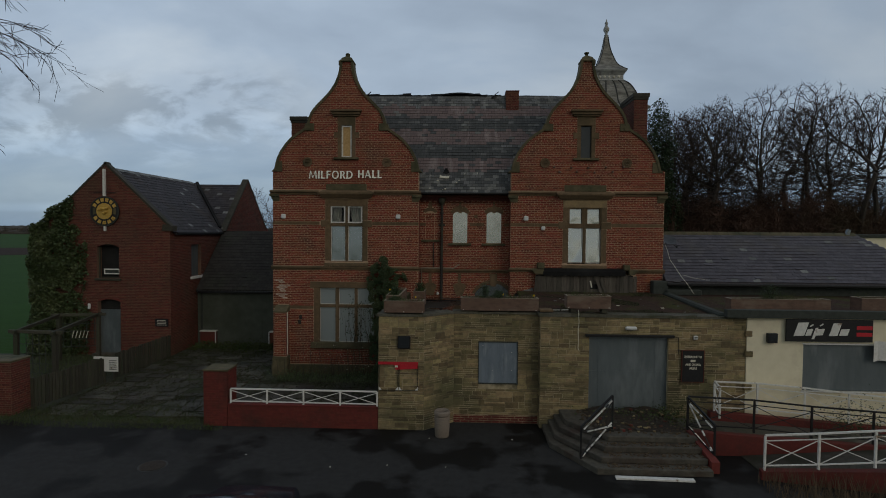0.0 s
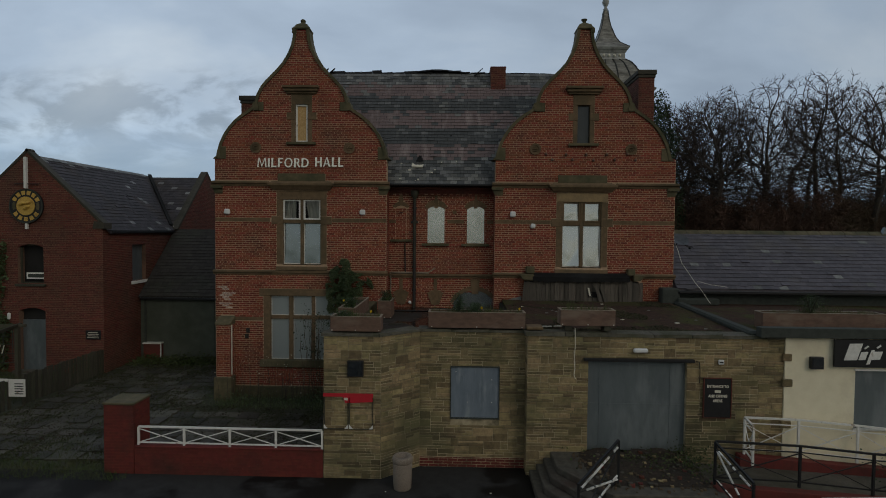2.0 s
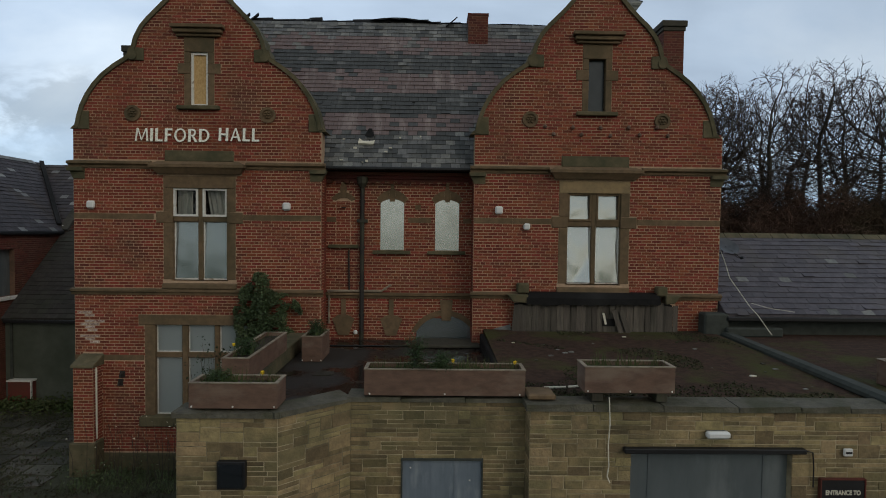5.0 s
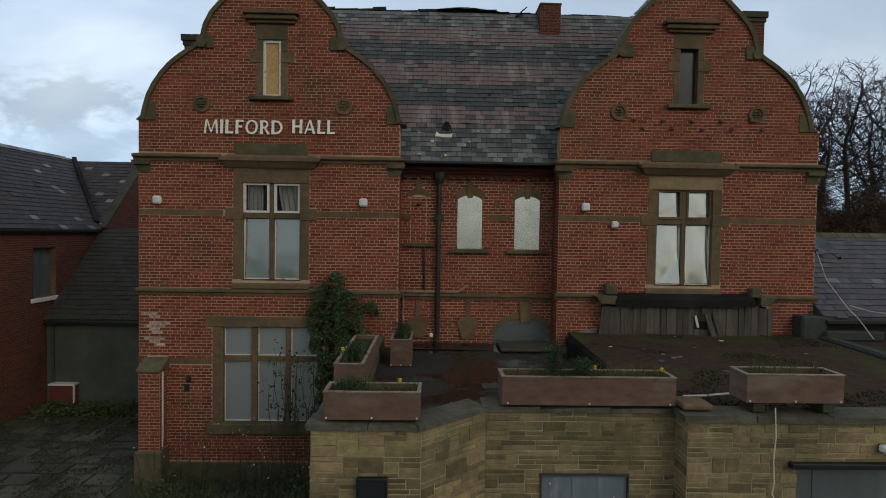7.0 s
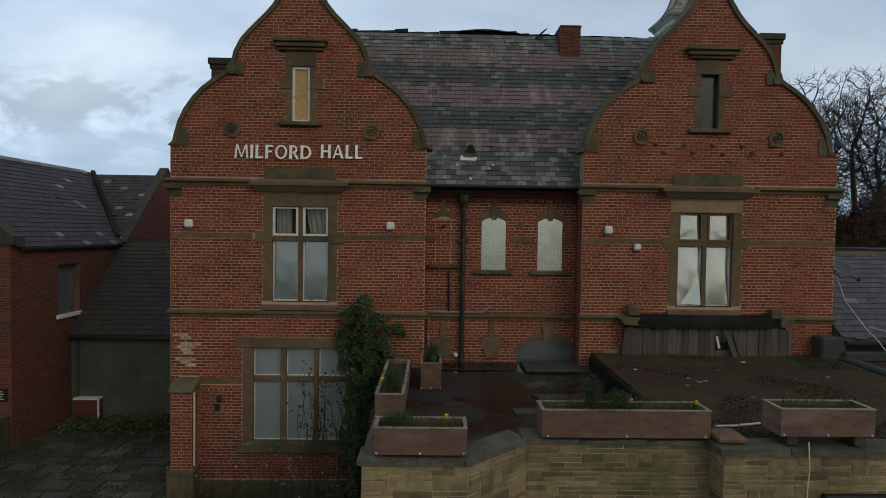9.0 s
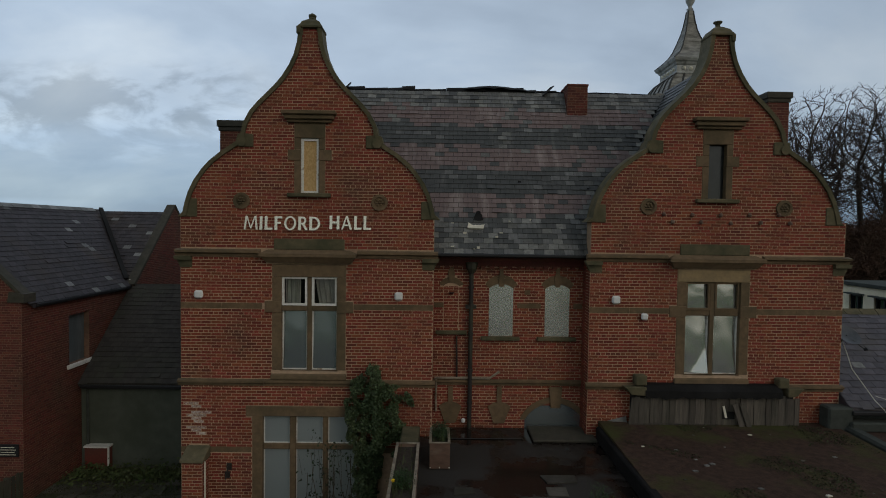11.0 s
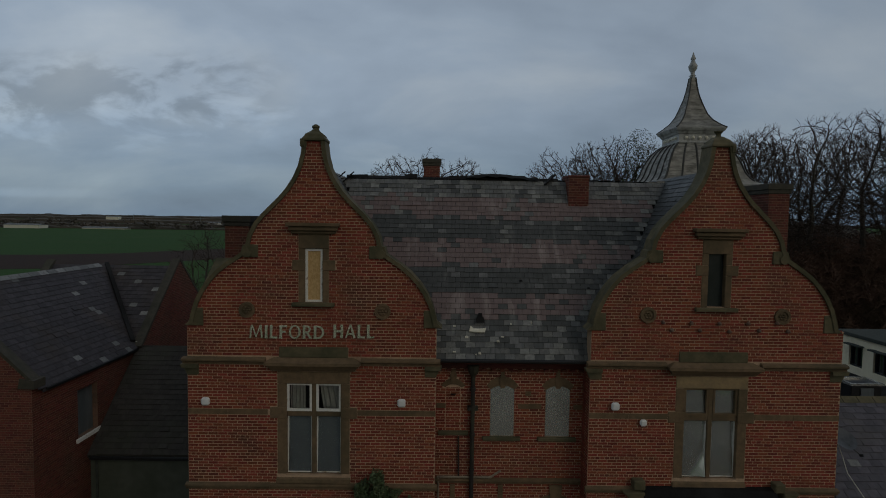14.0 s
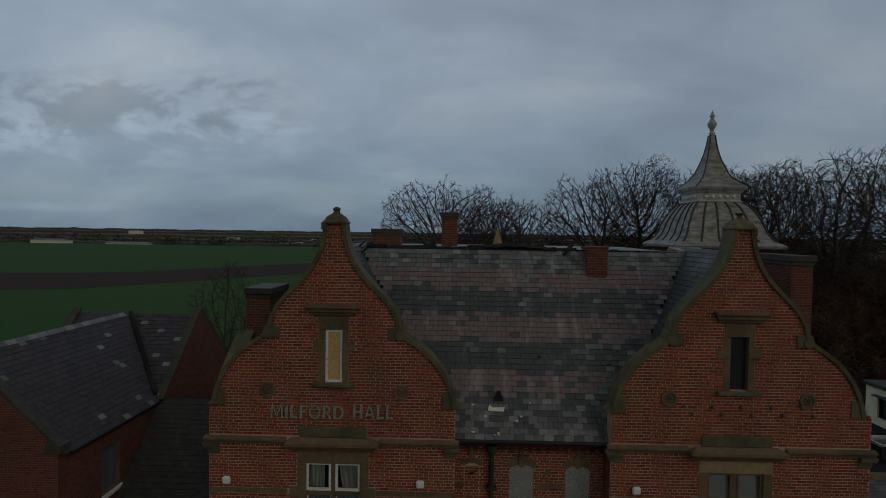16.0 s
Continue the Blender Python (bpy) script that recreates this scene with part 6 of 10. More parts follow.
def doorway():
    x0, z0, x1, z1 = DOORWAY
    d = part("door", Build().box(x0, 16.2, z0, x1, 16.22, z1), STEEL, extension, "wide doorway sealed with grey steel sheets")
    for k in range(1, 3):
        x = x0 + (x1 - x0) * (0.13 if k == 1 else 0.85)
        part("fold", Build().box(x - 0.012, 16.19, z0, x + 0.012, 16.199, z1), STEEL, d)
    part("fold", Build().box(x0 + 0.02, 16.19, 1.72, x1 - 0.02, 16.199, 1.74), STEEL, d)
    part("lintel", Build().box(x0 - 0.12, 15.98, z1, x1 + 0.14, 16.12, z1 + 0.07), BLACK, d, "thin black canopy strip", bevel=0.01)
    x0, z0, x1, z1 = SIDEWIN
    w = part("window", Build().box(x0, 16.46, z0, x1, 16.47, z1), STEEL_BLUE, extension, "window sealed with a streaked steel sheet")
    b = Build()
    for q in ((x0 - 0.02, z0 - 0.03, x1 + 0.02, z0), (x0 - 0.02, z1, x1 + 0.02, z1 + 0.03), (x0 - 0.02, z0, x0, z1), (x1, z0, x1 + 0.02, z1)):
        b.box(q[0], 16.42, q[1], q[2], 16.5, q[3])
    part("window_frame", b, KERBFELT, w)
    for u in (0.36, 0.66):
        part("fold", Build().box(x0 + u * (x1 - x0) - 0.006, 16.45, z0, x0 + u * (x1 - x0) + 0.006, 16.459, z1), STEEL_BLUE, w)
    for u, v in ((0.85, 0.3), (0.85, 0.75), (0.35, 0.3), (0.1, 0.9)):
        part("bolt", Build().lathe([(0.012, 0), (0.012, 0.016)], (x0 + u * (x1 - x0), 16.452, z0 + v * (z1 - z0)), 6), WHITE, w)
    ob = part("floor", Build().box(-2.2, 16.9, -0.1, 8.3, 21.6, 0.0), DARKROOM, extension)


doorway()


def wall_things():
    y = 16.08
    t = thing("bulkhead_light", (4.99, y, 3.05), "white bulkhead light over the sealed doorway", "wall lamp")
    part("housing", Build().box(4.83, y - 0.13, 3.01, 5.16, y - 0.03, 3.11), WHITEPLASTIC, t, bevel=0.025)
    part("base", Build().box(4.86, y - 0.032, 3.02, 5.13, y, 3.1), KERBFELT, t)
    t = thing("entrance_sign", (6.8, y, 1.95), "dark board with white lettering beside the sealed doorway", "sign")
    part("board", Build().box(6.5, y - 0.07, 1.5, 7.12, y - 0.035, 2.42), BLACK, t, bevel=0.006)
    b = Build()
    for q in ((6.485, 1.485, 7.135, 1.5), (6.485, 2.42, 7.135, 2.435), (6.485, 1.5, 6.5, 2.42), (7.12, 1.5, 7.135, 2.42)):
        b.box(q[0], y - 0.08, q[1], q[2], y - 0.02, q[3])
    part("frame", b, BRICK_DARK, t)
    words("word", "ENTRANCE TO", 0.09, (6.56, y - 0.075, 2.21), LETTER, t, 0.002, width=0.5)
    part("bar", Build().box(6.74, y - 0.076, 2.09, 6.88, y - 0.071, 2.15), LETTER, t)
    words("word", "AND DINING", 0.09, (6.59, y - 0.075, 1.98), LETTER, t, 0.002, width=0.44)
    words("word", "AREAS", 0.09, (6.7, y - 0.075, 1.87), LETTER, t, 0.002, width=0.22)
    t = solo("cable", Build().tube([(3.46, y - 0.05, 3.57), (3.475, y - 0.06, 3.2), (3.46, y - 0.05, 2.9), (3.47, y - 0.06, 2.6), (3.455, y - 0.05, 2.45), (3.49, y - 0.06, 2.36)], 0.009, 6), LETTER, "pale cable hanging down the stone wall", "cable")
    t = thing("wall_box", (6.88, y, 2.8), "small white alarm box on the stone wall", "box")
    part("case", Build().box(6.82, y - 0.06, 2.75, 6.95, y - 0.02, 2.86), WHITEPLASTIC, t, bevel=0.012)
    part("grille", Build().box(6.84, y - 0.064, 2.79, 6.93, y - 0.061, 2.82), BLACK, t)
    solo("cable", Build().tube([(6.3, y - 0.04, 2.82), (6.38, y - 0.04, 2.8), (6.4, y - 0.04, 2.6), (6.4, y - 0.04, 2.3)], 0.01, 6), BLACK, "thin black cable beside the doorway", "cable")
    t = thing("wall_box", (-1.67, 15.72, 2.62), "dark square vent box on the stone pier", "vent")
    part("frame", Build().box(-1.85, 15.62, 2.43, -1.48, 15.71, 2.8), BLACK, t, bevel=0.008)
    part("grille", Build().box(-1.82, 15.61, 2.46, -1.51, 15.62, 2.77), GLASS, t)
    t = thing("wall_box", (9.03, 16.0, 2.84), "dark square vent box on the cream wall", "vent")
    part("frame", Build().box(8.9, 15.92, 2.7, 9.18, 16.03, 2.98), BLACK, t, bevel=0.008)
    part("grille", Build().box(8.93, 15.91, 2.73, 9.15, 15.92, 2.95), GLASS, t)
    # torn red sign with its empty frames on the pier
    t = thing("torn_sign", (-1.83, 15.7, 1.6), "torn red sign strip over two empty poster frames", "sign")
    part("strip", Build().box(-2.42, 15.66, 1.95, -1.25, 15.672, 2.03), REDSIGN, t)
    part("strip", Build().plate([(-1.9, 1.8), (-1.25, 1.84), (-1.25, 1.949), (-1.96, 1.949)], 15.66, 15.672), REDSIGN, t)
    part("bars", Build().box(-1.93, 15.655, 1.87, -1.84, 15.659, 1.93), LETTER, t)
    for x0, x1 in ((-2.4, -1.83), (-1.81, -1.25)):
        b = Build()
        for q in ((x0, 1.18, x1, 1.195), (x0, 1.195, x0 + 0.015, 1.93), (x1 - 0.015, 1.195, x1, 1.93)):
            b.box(q[0], 15.66, q[1], q[2], 15.69, q[3])
        fr = part("frame", b, WOOD_DARK, t)
        for cx, s in ((x0, 1), (x1, -1)):
            q = [(cx, 1.2), (cx + s * 0.09, 1.2), (cx, 1.3)]
            part("corner", Build().plate(q if s > 0 else q[::-1], 15.65, 15.658), WHITE, fr)
    # club fascia sign: plain shapes in place of its lettering
    t = thing("fascia_sign", (10.7, 16.0, 3.1), "black fascia sign with white script shapes on the cream wall", "sign")
    part("board", Build().box(9.42, 15.93, 2.76, 11.86, 15.98, 3.4), BLACK, t)
    for x, w, h, z in ((9.62, 0.3, 0.4, 2.92), (9.95, 0.16, 0.2, 2.93), (10.13, 0.08, 0.34, 2.83), (10.24, 0.2, 0.2, 2.94), (10.62, 0.24, 0.38, 2.93), (10.9, 0.24, 0.2, 2.94)):
        lean = 0.32 * h
        part("script_shape", Build().plate([(x, z), (x + w, z + 0.01), (x + w + lean, z + h), (x + lean, z + h - 0.01)], 15.918, 15.928), WHITE, t, bevel=0.003)
    for x, z in ((10.08, 3.2), (10.36, 3.22)):
        part("accent", Build().bar((x, 15.922, z), (x + 0.09, 15.922, z + 0.06), 0.03), WHITE, t)
    for z in (3.12, 2.93):
        part("bar", Build().box(11.4, 15.922, z, 11.84, 15.929, z + 0.11), REDSIGN, t)
    b = Build()
    for i in range(8):
        x0, x1 = 11.88 + i * 0.14, 12.02 + i * 0.14
        g = lambda k: 0.03 * math.sin(k * 1.7)
        b.add([(x0, 15.9 + g(i), 2.2 + 0.05 * math.sin(i)), (x1, 15.9 + g(i + 1), 2.2 + 0.05 * math.sin(i + 1)), (x1, 15.9 + g(i + 1), 2.8), (x0, 15.9 + g(i), 2.8)], [(0, 1, 2, 3)])
    banner = solo("banner", b, WHITE, "torn white banner sagging over the steel sheet", "banner")


wall_things()


# ---- planters on the roof edge ----
def planter(x0, y0, x1, y1, z0, z1, label, turn=0.0, plants="grass", seed=1):
    """An open box of brown metal sheet, with soil and winter plants in it."""
    rng = random.Random(seed)
    cx, cy = (x0 + x1) / 2, (y0 + y1) / 2
    t = thing("planter", (cx, cy, z0), label, "planter", "brown planters on the roof edge")
    w, d = (x1 - x0) / 2, (y1 - y0) / 2
    def rot(px, py):
        c, s = math.cos(turn), math.sin(turn)
        return cx + px * c - py * s, cy + px * s + py * c
    def board(ax, ay, bx, by, name):
        b = Build()
        pts = [rot(ax, ay), rot(bx, ay), rot(bx, by), rot(ax, by)]
        b.slab(pts, z0, z1)
        part(name, b, RUST, t, bevel=0.006)
    board(-w, -d, w, -d + 0.035, "front_panel")
    board(-w, d - 0.035, w, d, "back_panel")
    board(-w, -d + 0.036, -w + 0.035, d - 0.036, "end_panel")
    board(w - 0.035, -d + 0.036, w, d - 0.036, "end_panel")
    b = Build()
    b.slab([rot(-w + 0.036, -d + 0.036), rot(w - 0.036, -d + 0.036), rot(w - 0.036, d - 0.036), rot(-w + 0.036, d - 0.036)], z0 + 0.01, z1 - 0.06)
    part("soil", b, SOIL, t)
    for ax, ay, bx, by in ((-w - 0.008, -d - 0.008, w + 0.008, -d + 0.045), (-w - 0.008, d - 0.045, w + 0.008, d + 0.008), (-w - 0.008, -d + 0.046, -w + 0.045, d - 0.046), (w - 0.045, -d + 0.046, w + 0.008, d - 0.046)):
        part("rim", Build().slab([rot(ax, ay), rot(bx, ay), rot(bx, by), rot(ax, by)], z1, z1 + 0.012), RIM, t)
    for k in (-0.95, 0.0, 0.95):
        px, py = rot(w * k * 0.98, -d - 0.01)
        part("bolt", Build().lathe([(0.012, 0), (0.012, 0.02)], (px, py, z0 + 0.02), 6), WHITE, t)
    b = Build()
    count = int(160 * (x1 - x0))
    for _ in range(count):
        px, py = rot(rng.uniform(-w + 0.06, w - 0.06), rng.uniform(-d + 0.06, d - 0.06))
        h = rng.uniform(0.05, 0.2) * (0.6 + 0.8 * (noise.noise(Vector((px * 3, py * 3, seed))) > 0))
        lx, ly = rng.uniform(-0.08, 0.08), rng.uniform(-0.08, 0.08)
        b.add([(px - 0.006, py, z1 - 0.07), (px + 0.006, py, z1 - 0.07), (px + lx, py + ly, z1 - 0.06 + h)], [(0, 1, 2)])
    tuft = part("tufts", b, GRASS, t)
    tagged(tuft, kind="stuff")
    return t


def shrub(x, y, z, r, h, seed, leaf=LEAF, label="small dark green shrub in a planter"):
    rng = random.Random(seed)
    t = thing("shrub", (x, y, z), label, "shrub")
    b = Build()
    for _ in range(7):
        a, q = rng.uniform(0, 6.28), rng.uniform(0.2, 0.8)
        b.tube([(x, y, z), (x + r * q * 0.5 * math.cos(a), y + r * q * 0.5 * math.sin(a), z + h * 0.5), (x + r * q * math.cos(a), y + r * q * math.sin(a), z + h * 0.9)], [0.01, 0.007, 0.003], 4)
    part("stems", b, BARK, t)
    b = Build()
    leaves(b, 2000, lambda: (x + rng.gauss(0, r * 0.42), y + rng.gauss(0, r * 0.42), z + h * abs(rng.betavariate(1.6, 1.9))), 0.017, rng)
    tagged(part("leaves", b, leaf, t), kind="stuff")


def leaves(b, count, where, size, rng):
    """Folded leaves scattered at where()."""
    for _ in range(count):
        p = Vector(where())
        m = Euler((rng.uniform(-1.2, 1.2), rng.uniform(-1.2, 1.2), rng.uniform(0, 6.28))).to_matrix()
        s = size * rng.uniform(0.6, 1.3)
        q = [m @ Vector(v) * s for v in ((0, -0.6, 0), (0.5, 0, 0.18), (0, 0.7, 0), (-0.5, 0, 0.18))]
        b.add([p + v for v in q], [(0, 1, 2), (0, 2, 3)])


def daffodil(x, y, z, h):
    t = thing("daffodil", (x, y, z), "single yellow daffodil in a planter", "flower", "yellow daffodils")
    part("stem", Build().tube([(x, y, z), (x + 0.01, y, z + h)], 0.006, 4), GRASS, t)
    b = Build()
    for k in range(6):
        a = k * math.pi / 3
        ca, sa = math.cos(a), math.sin(a)
        cb, sb = math.cos(a + 0.5), math.sin(a + 0.5)
        c = (x + 0.01, y - 0.01, z + h)
        b.add([c, (c[0] + 0.03 * ca, c[1] - 0.01, c[2] + 0.03 * sa), (c[0] + 0.036 * cb, c[1] - 0.02, c[2] + 0.036 * sb)], [(0, 1, 2)])
    part("petals", b, YELLOW, t)
    part("trumpet", Build().lathe([(0.012, -0.02), (0.016, 0), (0.024, 0.02)], (x + 0.01, y - 0.03, z + h), 8), YELLOW, t)


planter(-2.28, 15.77, -1.1, 16.2, 3.46, 3.8, "brown metal planter standing on the stone pier", seed=1)
planter(-0.02, 16.4, 2.34, 16.82, 3.46, 3.84, "long brown metal planter on the wall coping", seed=2)
planter(3.14, 16.13, 4.43, 16.55, 3.6, 3.97, "brown metal planter raised on the coping above the doorway", seed=3)
for px in (3.25, 4.18):
    solo("wooden_block", Build().box(px, 16.16, 3.47, px + 0.16, 16.5, 3.6), WOOD_DARK, "dark wooden block under the planter", "block", "blocks under the planter", bevel=0.008)
planter(-2.42, 17.25, -1.98, 19.5, 3.42, 3.78, "long brown metal planter along the terrace side", seed=4)
solo("side_kerb", Build().box(-2.42, 16.15, 3.09, -2.02, 21.4, 3.42), COPING, "mossy stone kerb along the terrace side", "kerb", bevel=0.02)
planter(-1.78, 19.9, -1.36, 20.75, 3.09, 3.62, "small square brown planter on the terrace", seed=5)
planter(8.3, 16.9, 11.3, 17.3, 3.45, 3.85, "long brown planter on the far flat roof", seed=6)
planter(12.0, 16.6, 14.4, 17.1, 3.45, 3.95, "brown planter on the far flat roof end", seed=7)
shrub(0.72, 16.62, 3.72, 0.2, 0.62, 31)
shrub(1.12, 16.62, 3.72, 0.22, 0.36, 32)
shrub(-1.56, 20.3, 3.56, 0.22, 0.38, 33)
shrub(-2.2, 17.8, 3.72, 0.2, 0.3, 34)
shrub(9.6, 17.1, 3.79, 0.35, 0.55, 35)
shrub(-2.0, 16.05, 3.7, 0.2, 0.22, 36)
for dx, dy, dz, dh in ((1.27, 16.6, 3.72, 0.22), (2.2, 16.6, 3.72, 0.2), (-1.37, 16.0, 3.7, 0.2), (-2.35, 17.6, 3.72, 0.22)):
    daffodil(dx, dy, dz, dh)


def roof_litter():
    rng = random.Random(17)
    for k in range(2):
        x, y = 2.75 + 0.4 * k, 17.05 + 0.05 * k
        solo("stick", Build().tube([(x, y, roof_z(y) + 0.02), (x + 0.35, y + rng.uniform(-0.1, 0.1), roof_z(y) + 0.03)], 0.02, 6), LETTER, "pale broken stick lying on the mossy roof", "stick", "sticks on the roof")
    for k in range(26):
        x, y = rng.uniform(2.6, 7.4), rng.uniform(17.0, 21.3)
        s = rng.uniform(0.02, 0.07)
        m = rng.choice((LETTER, FLAG, SLATE_PALE))
        solo("rubble", Build().slab([(x, y), (x + s * 1.4, y + 0.2 * s), (x + s, y + s), (x - 0.2 * s, y + 0.8 * s)], roof_z(y), roof_z(y) + s * 0.3), m, "small chip of slate or mortar on the roof", "rubble", "rubble on the roof")
    b = Build()
    def spot():
        while True:
            x, y = rng.uniform(2.4, 7.6), rng.uniform(16.55, 21.5)
            if noise.noise(Vector((x * 0.8, y * 0.8, 3.1))) > 0.2 or (y < 16.95 and noise.noise(Vector((x * 1.7, 0, 5))) > -0.1):
                return x, y, roof_z(y) + 0.01
    leaves(b, 3800, spot, 0.03, rng)
    edge = Build()
    leaves(edge, 2600, lambda: (rng.choice((rng.gauss(5.9, 0.9), rng.gauss(2.95, 0.3))), 16.56 + abs(rng.gauss(0, 0.32)), 3.375), 0.03, rng)
    tagged(solo("moss", edge, GRASS, "yellow-green moss along the roof's front edge", "moss"), kind="stuff")
    tagged(solo("moss", b, MOSS, "clumps of moss and weeds over the flat roof", "moss"), kind="stuff")


roof_litter()


# ---- steps, ramp and railings ----
def steps():
    t = thing("entrance_steps", (4.8, 14, 0), "worn splayed stone steps strewn with rubble before the doorway", "steps")
    n, rise, tread = 4, 0.15, 0.3
    for k in range(n):
        e = tread * (n - 1 - k)
        top = rise * (k + 1)
        front_y = 13.98 - e * 1.02
        lx = 3.08 - e * 0.55
        b = Build()
        outline = [(6.12, 16.06), (lx - 0.15, 16.06), (lx - 0.15, 15.2 - e * 0.6), (lx + 0.75, front_y), (6.12, front_y)]
        b.slab(outline[::-1][::-1], rise * k - (0.05 if k == 0 else 0.0), top)
        part("step", b, STEP, t, bevel=0.018)
    rng = random.Random(8)
    b = Build()
    for _ in range(420):
        x, y = rng.uniform(3.4, 6.0), rng.betavariate(1.3, 1.0) * 1.9 + 14.05
        s = rng.uniform(0.015, 0.06)
        h = 0.6 + rng.uniform(0.0, 0.05)
        b.slab([(x, y), (x + s, y - 0.3 * s), (x + 1.3 * s, y + s), (x - 0.2 * s, y + 1.1 * s)], 0.6, h)
    for k in range(3):
        fy = 13.98 - 0.3 * (3 - k) * 1.02
        for _ in range(130):
            x, y = rng.uniform(3.6, 6.05), fy + rng.uniform(0.06, 0.3)
            s = rng.uniform(0.012, 0.045)
            b.slab([(x, y), (x + s, y - 0.3 * s), (x + 1.3 * s, y + s), (x - 0.2 * s, y + 1.1 * s)], 0.15 * (k + 1), 0.15 * (k + 1) + rng.uniform(0.008, 0.03))
    tagged(part("rubble", b, STALK, t, "loose stone rubble and leaves"), kind="stuff")
    b = Build()
    leaves(b, 420, lambda: (rng.gauss(5.0, 0.7), min(16.0, rng.gauss(15.5, 0.4)), 0.64 + abs(rng.gauss(0, 0.07))), 0.045, rng)
    leaves(b, 420, lambda: (rng.gauss(6.0, 0.2), min(16.0, rng.gauss(15.4, 0.4)), 0.62 + abs(rng.gauss(0, 0.16))), 0.045, rng)
    heap = Build()
    n = 26
    spot = lambda i, j: (3.55 + 2.5 * i / n, 14.35 + 1.68 * j / n)
    def top(i, j):
        x, y = spot(i, j)
        edge = min(i, n - i, j + 2, n) / n
        return 0.598 + min(1, edge * 5) * (0.05 + 0.1 * j / n) * (0.6 + 0.9 * noise.noise(Vector((x * 2.2, y * 2.2, 1)))) + 0.02 * noise.noise(Vector((x * 9, y * 9, 2)))
    for i in range(n):
        for j in range(n):
            heap.add([spot(i, j) + (top(i, j),), spot(i + 1, j) + (top(i + 1, j),), spot(i + 1, j + 1) + (top(i + 1, j + 1),), spot(i, j + 1) + (top(i, j + 1),)], [(0, 1, 2, 3)])
    solo("rubble_heap", heap, SOIL, "low heap of earth and rubble on the landing", "rubble")
    for _ in range(90):
        x, y = rng.uniform(3.6, 6.0), rng.uniform(14.3, 15.9)
        q = rng.uniform(0.025, 0.075)
        z = 0.6 + 0.07 * (y - 14.3) / 1.6
        part("stone_chip", Build().slab([(x, y), (x + q, y - 0.3 * q), (x + 1.3 * q, y + q), (x - 0.2 * q, y + 1.1 * q)], z, z + q * 0.7), rng.choice((STEP, FLAG, STONE, BRICK_DARK)), t)
    tagged(solo("weeds", b, GRASS, "weeds growing over the doorway landing", "weeds"), kind="stuff")
    p = thing("plank", (4.6, 12.84, 0), "white painted plank lying on the asphalt", "plank")
    part("board", Build().bar((3.72, 12.86, 0.03), (5.55, 12.8, 0.03), 0.13, 0.05), WHITE, p, bevel=0.006)


steps()


def railing(name, label, posts, height, material, cross=True, mid=True, group="", thick=0.045, low=0.12):
    """A railing with a post at each point (its foot), handrail, low rail and crossed braces."""
    t = thing(name, posts[0], label, "railing", group)
    for p in posts:
        part("post", Build().box(p[0] - thick / 2, p[1] - thick / 2, p[2], p[0] + thick / 2, p[1] + thick / 2, p[2] + height), material, t)
    for p, q in zip(posts, posts[1:]):
        P, Q = Vector(p), Vector(q)
        up = Vector((0, 0, 1))
        part("handrail", Build().bar(P + up * (height + 0.015), Q + up * (height + 0.015), thick, 0.04), material, t)
        if mid:
            part("rail", Build().bar(P + up * (height - 0.12), Q + up * (height - 0.12), 0.022), material, t)
        part("rail", Build().bar(P + up * low, Q + up * low, 0.03), material, t)
        if cross:
            hi = height - (0.14 if mid else 0.03)
            part("brace", Build().bar(P + up * low, Q + up * hi, 0.018), material, t)
            part("brace", Build().bar(P + up * hi, Q + up * low, 0.018), material, t)
    return t


railing("railing", "white painted low railing with crossed braces on a red brick wall", [(-6.86, 15.78, 0.66), (-5.76, 15.77, 0.66), (-4.66, 15.76, 0.66), (-3.56, 15.75, 0.66), (-2.46, 15.74, 0.66)], 0.44, WHITE, mid=False, thick=0.045, low=0.08)
railing("railing", "black railing with flaking white paint down the entrance steps", [(4.05, 14.42, 0.6), (3.05, 13.62, 0.02)], 0.92, BLACK, cross=True, mid=True)
railing("railing", "black railing along the side of the entrance steps", [(6.02, 14.4, 0.66), (6.32, 13.5, 0.24)], 0.86, BLACK)
railing("railing", "long black painted railing along the upper ramp", [(6.05, 14.46, 0.66), (7.8, 14.5, 0.58), (9.3, 14.5, 0.44), (10.9, 14.5, 0.33), (12.5, 14.5, 0.22)], 0.86, BLACK)
railing("railing", "white painted railing along the cream wall", [(7.3, 15.35, 0.66), (7.4, 15.9, 0.68), (8.6, 15.85, 0.66), (9.95, 15.85, 0.55), (11.2, 15.85, 0.42), (12.5, 15.85, 0.3)], 0.86, WHITE)
railing("railing", "white flaking railing along the lower ramp", [(7.3, 13.05, 0.2), (8.4, 12.8, 0.36), (9.5, 12.55, 0.54), (10.7, 12.3, 0.7)], 0.84, WHITE)


def flake(path, seed, label):
    """Strips of old white paint along a black rail."""
    rng = random.Random(seed)
    t = thing("paint_flakes", path[0], label, "paint flakes")
    P, Q = Vector(path[0]), Vector(path[1])
    for k in range(11):
        a = rng.uniform(0, 0.85)
        part("flake", Build().bar(P.lerp(Q, a), P.lerp(Q, a + rng.uniform(0.05, 0.15)), 0.03, 0.03), WHITE, t)


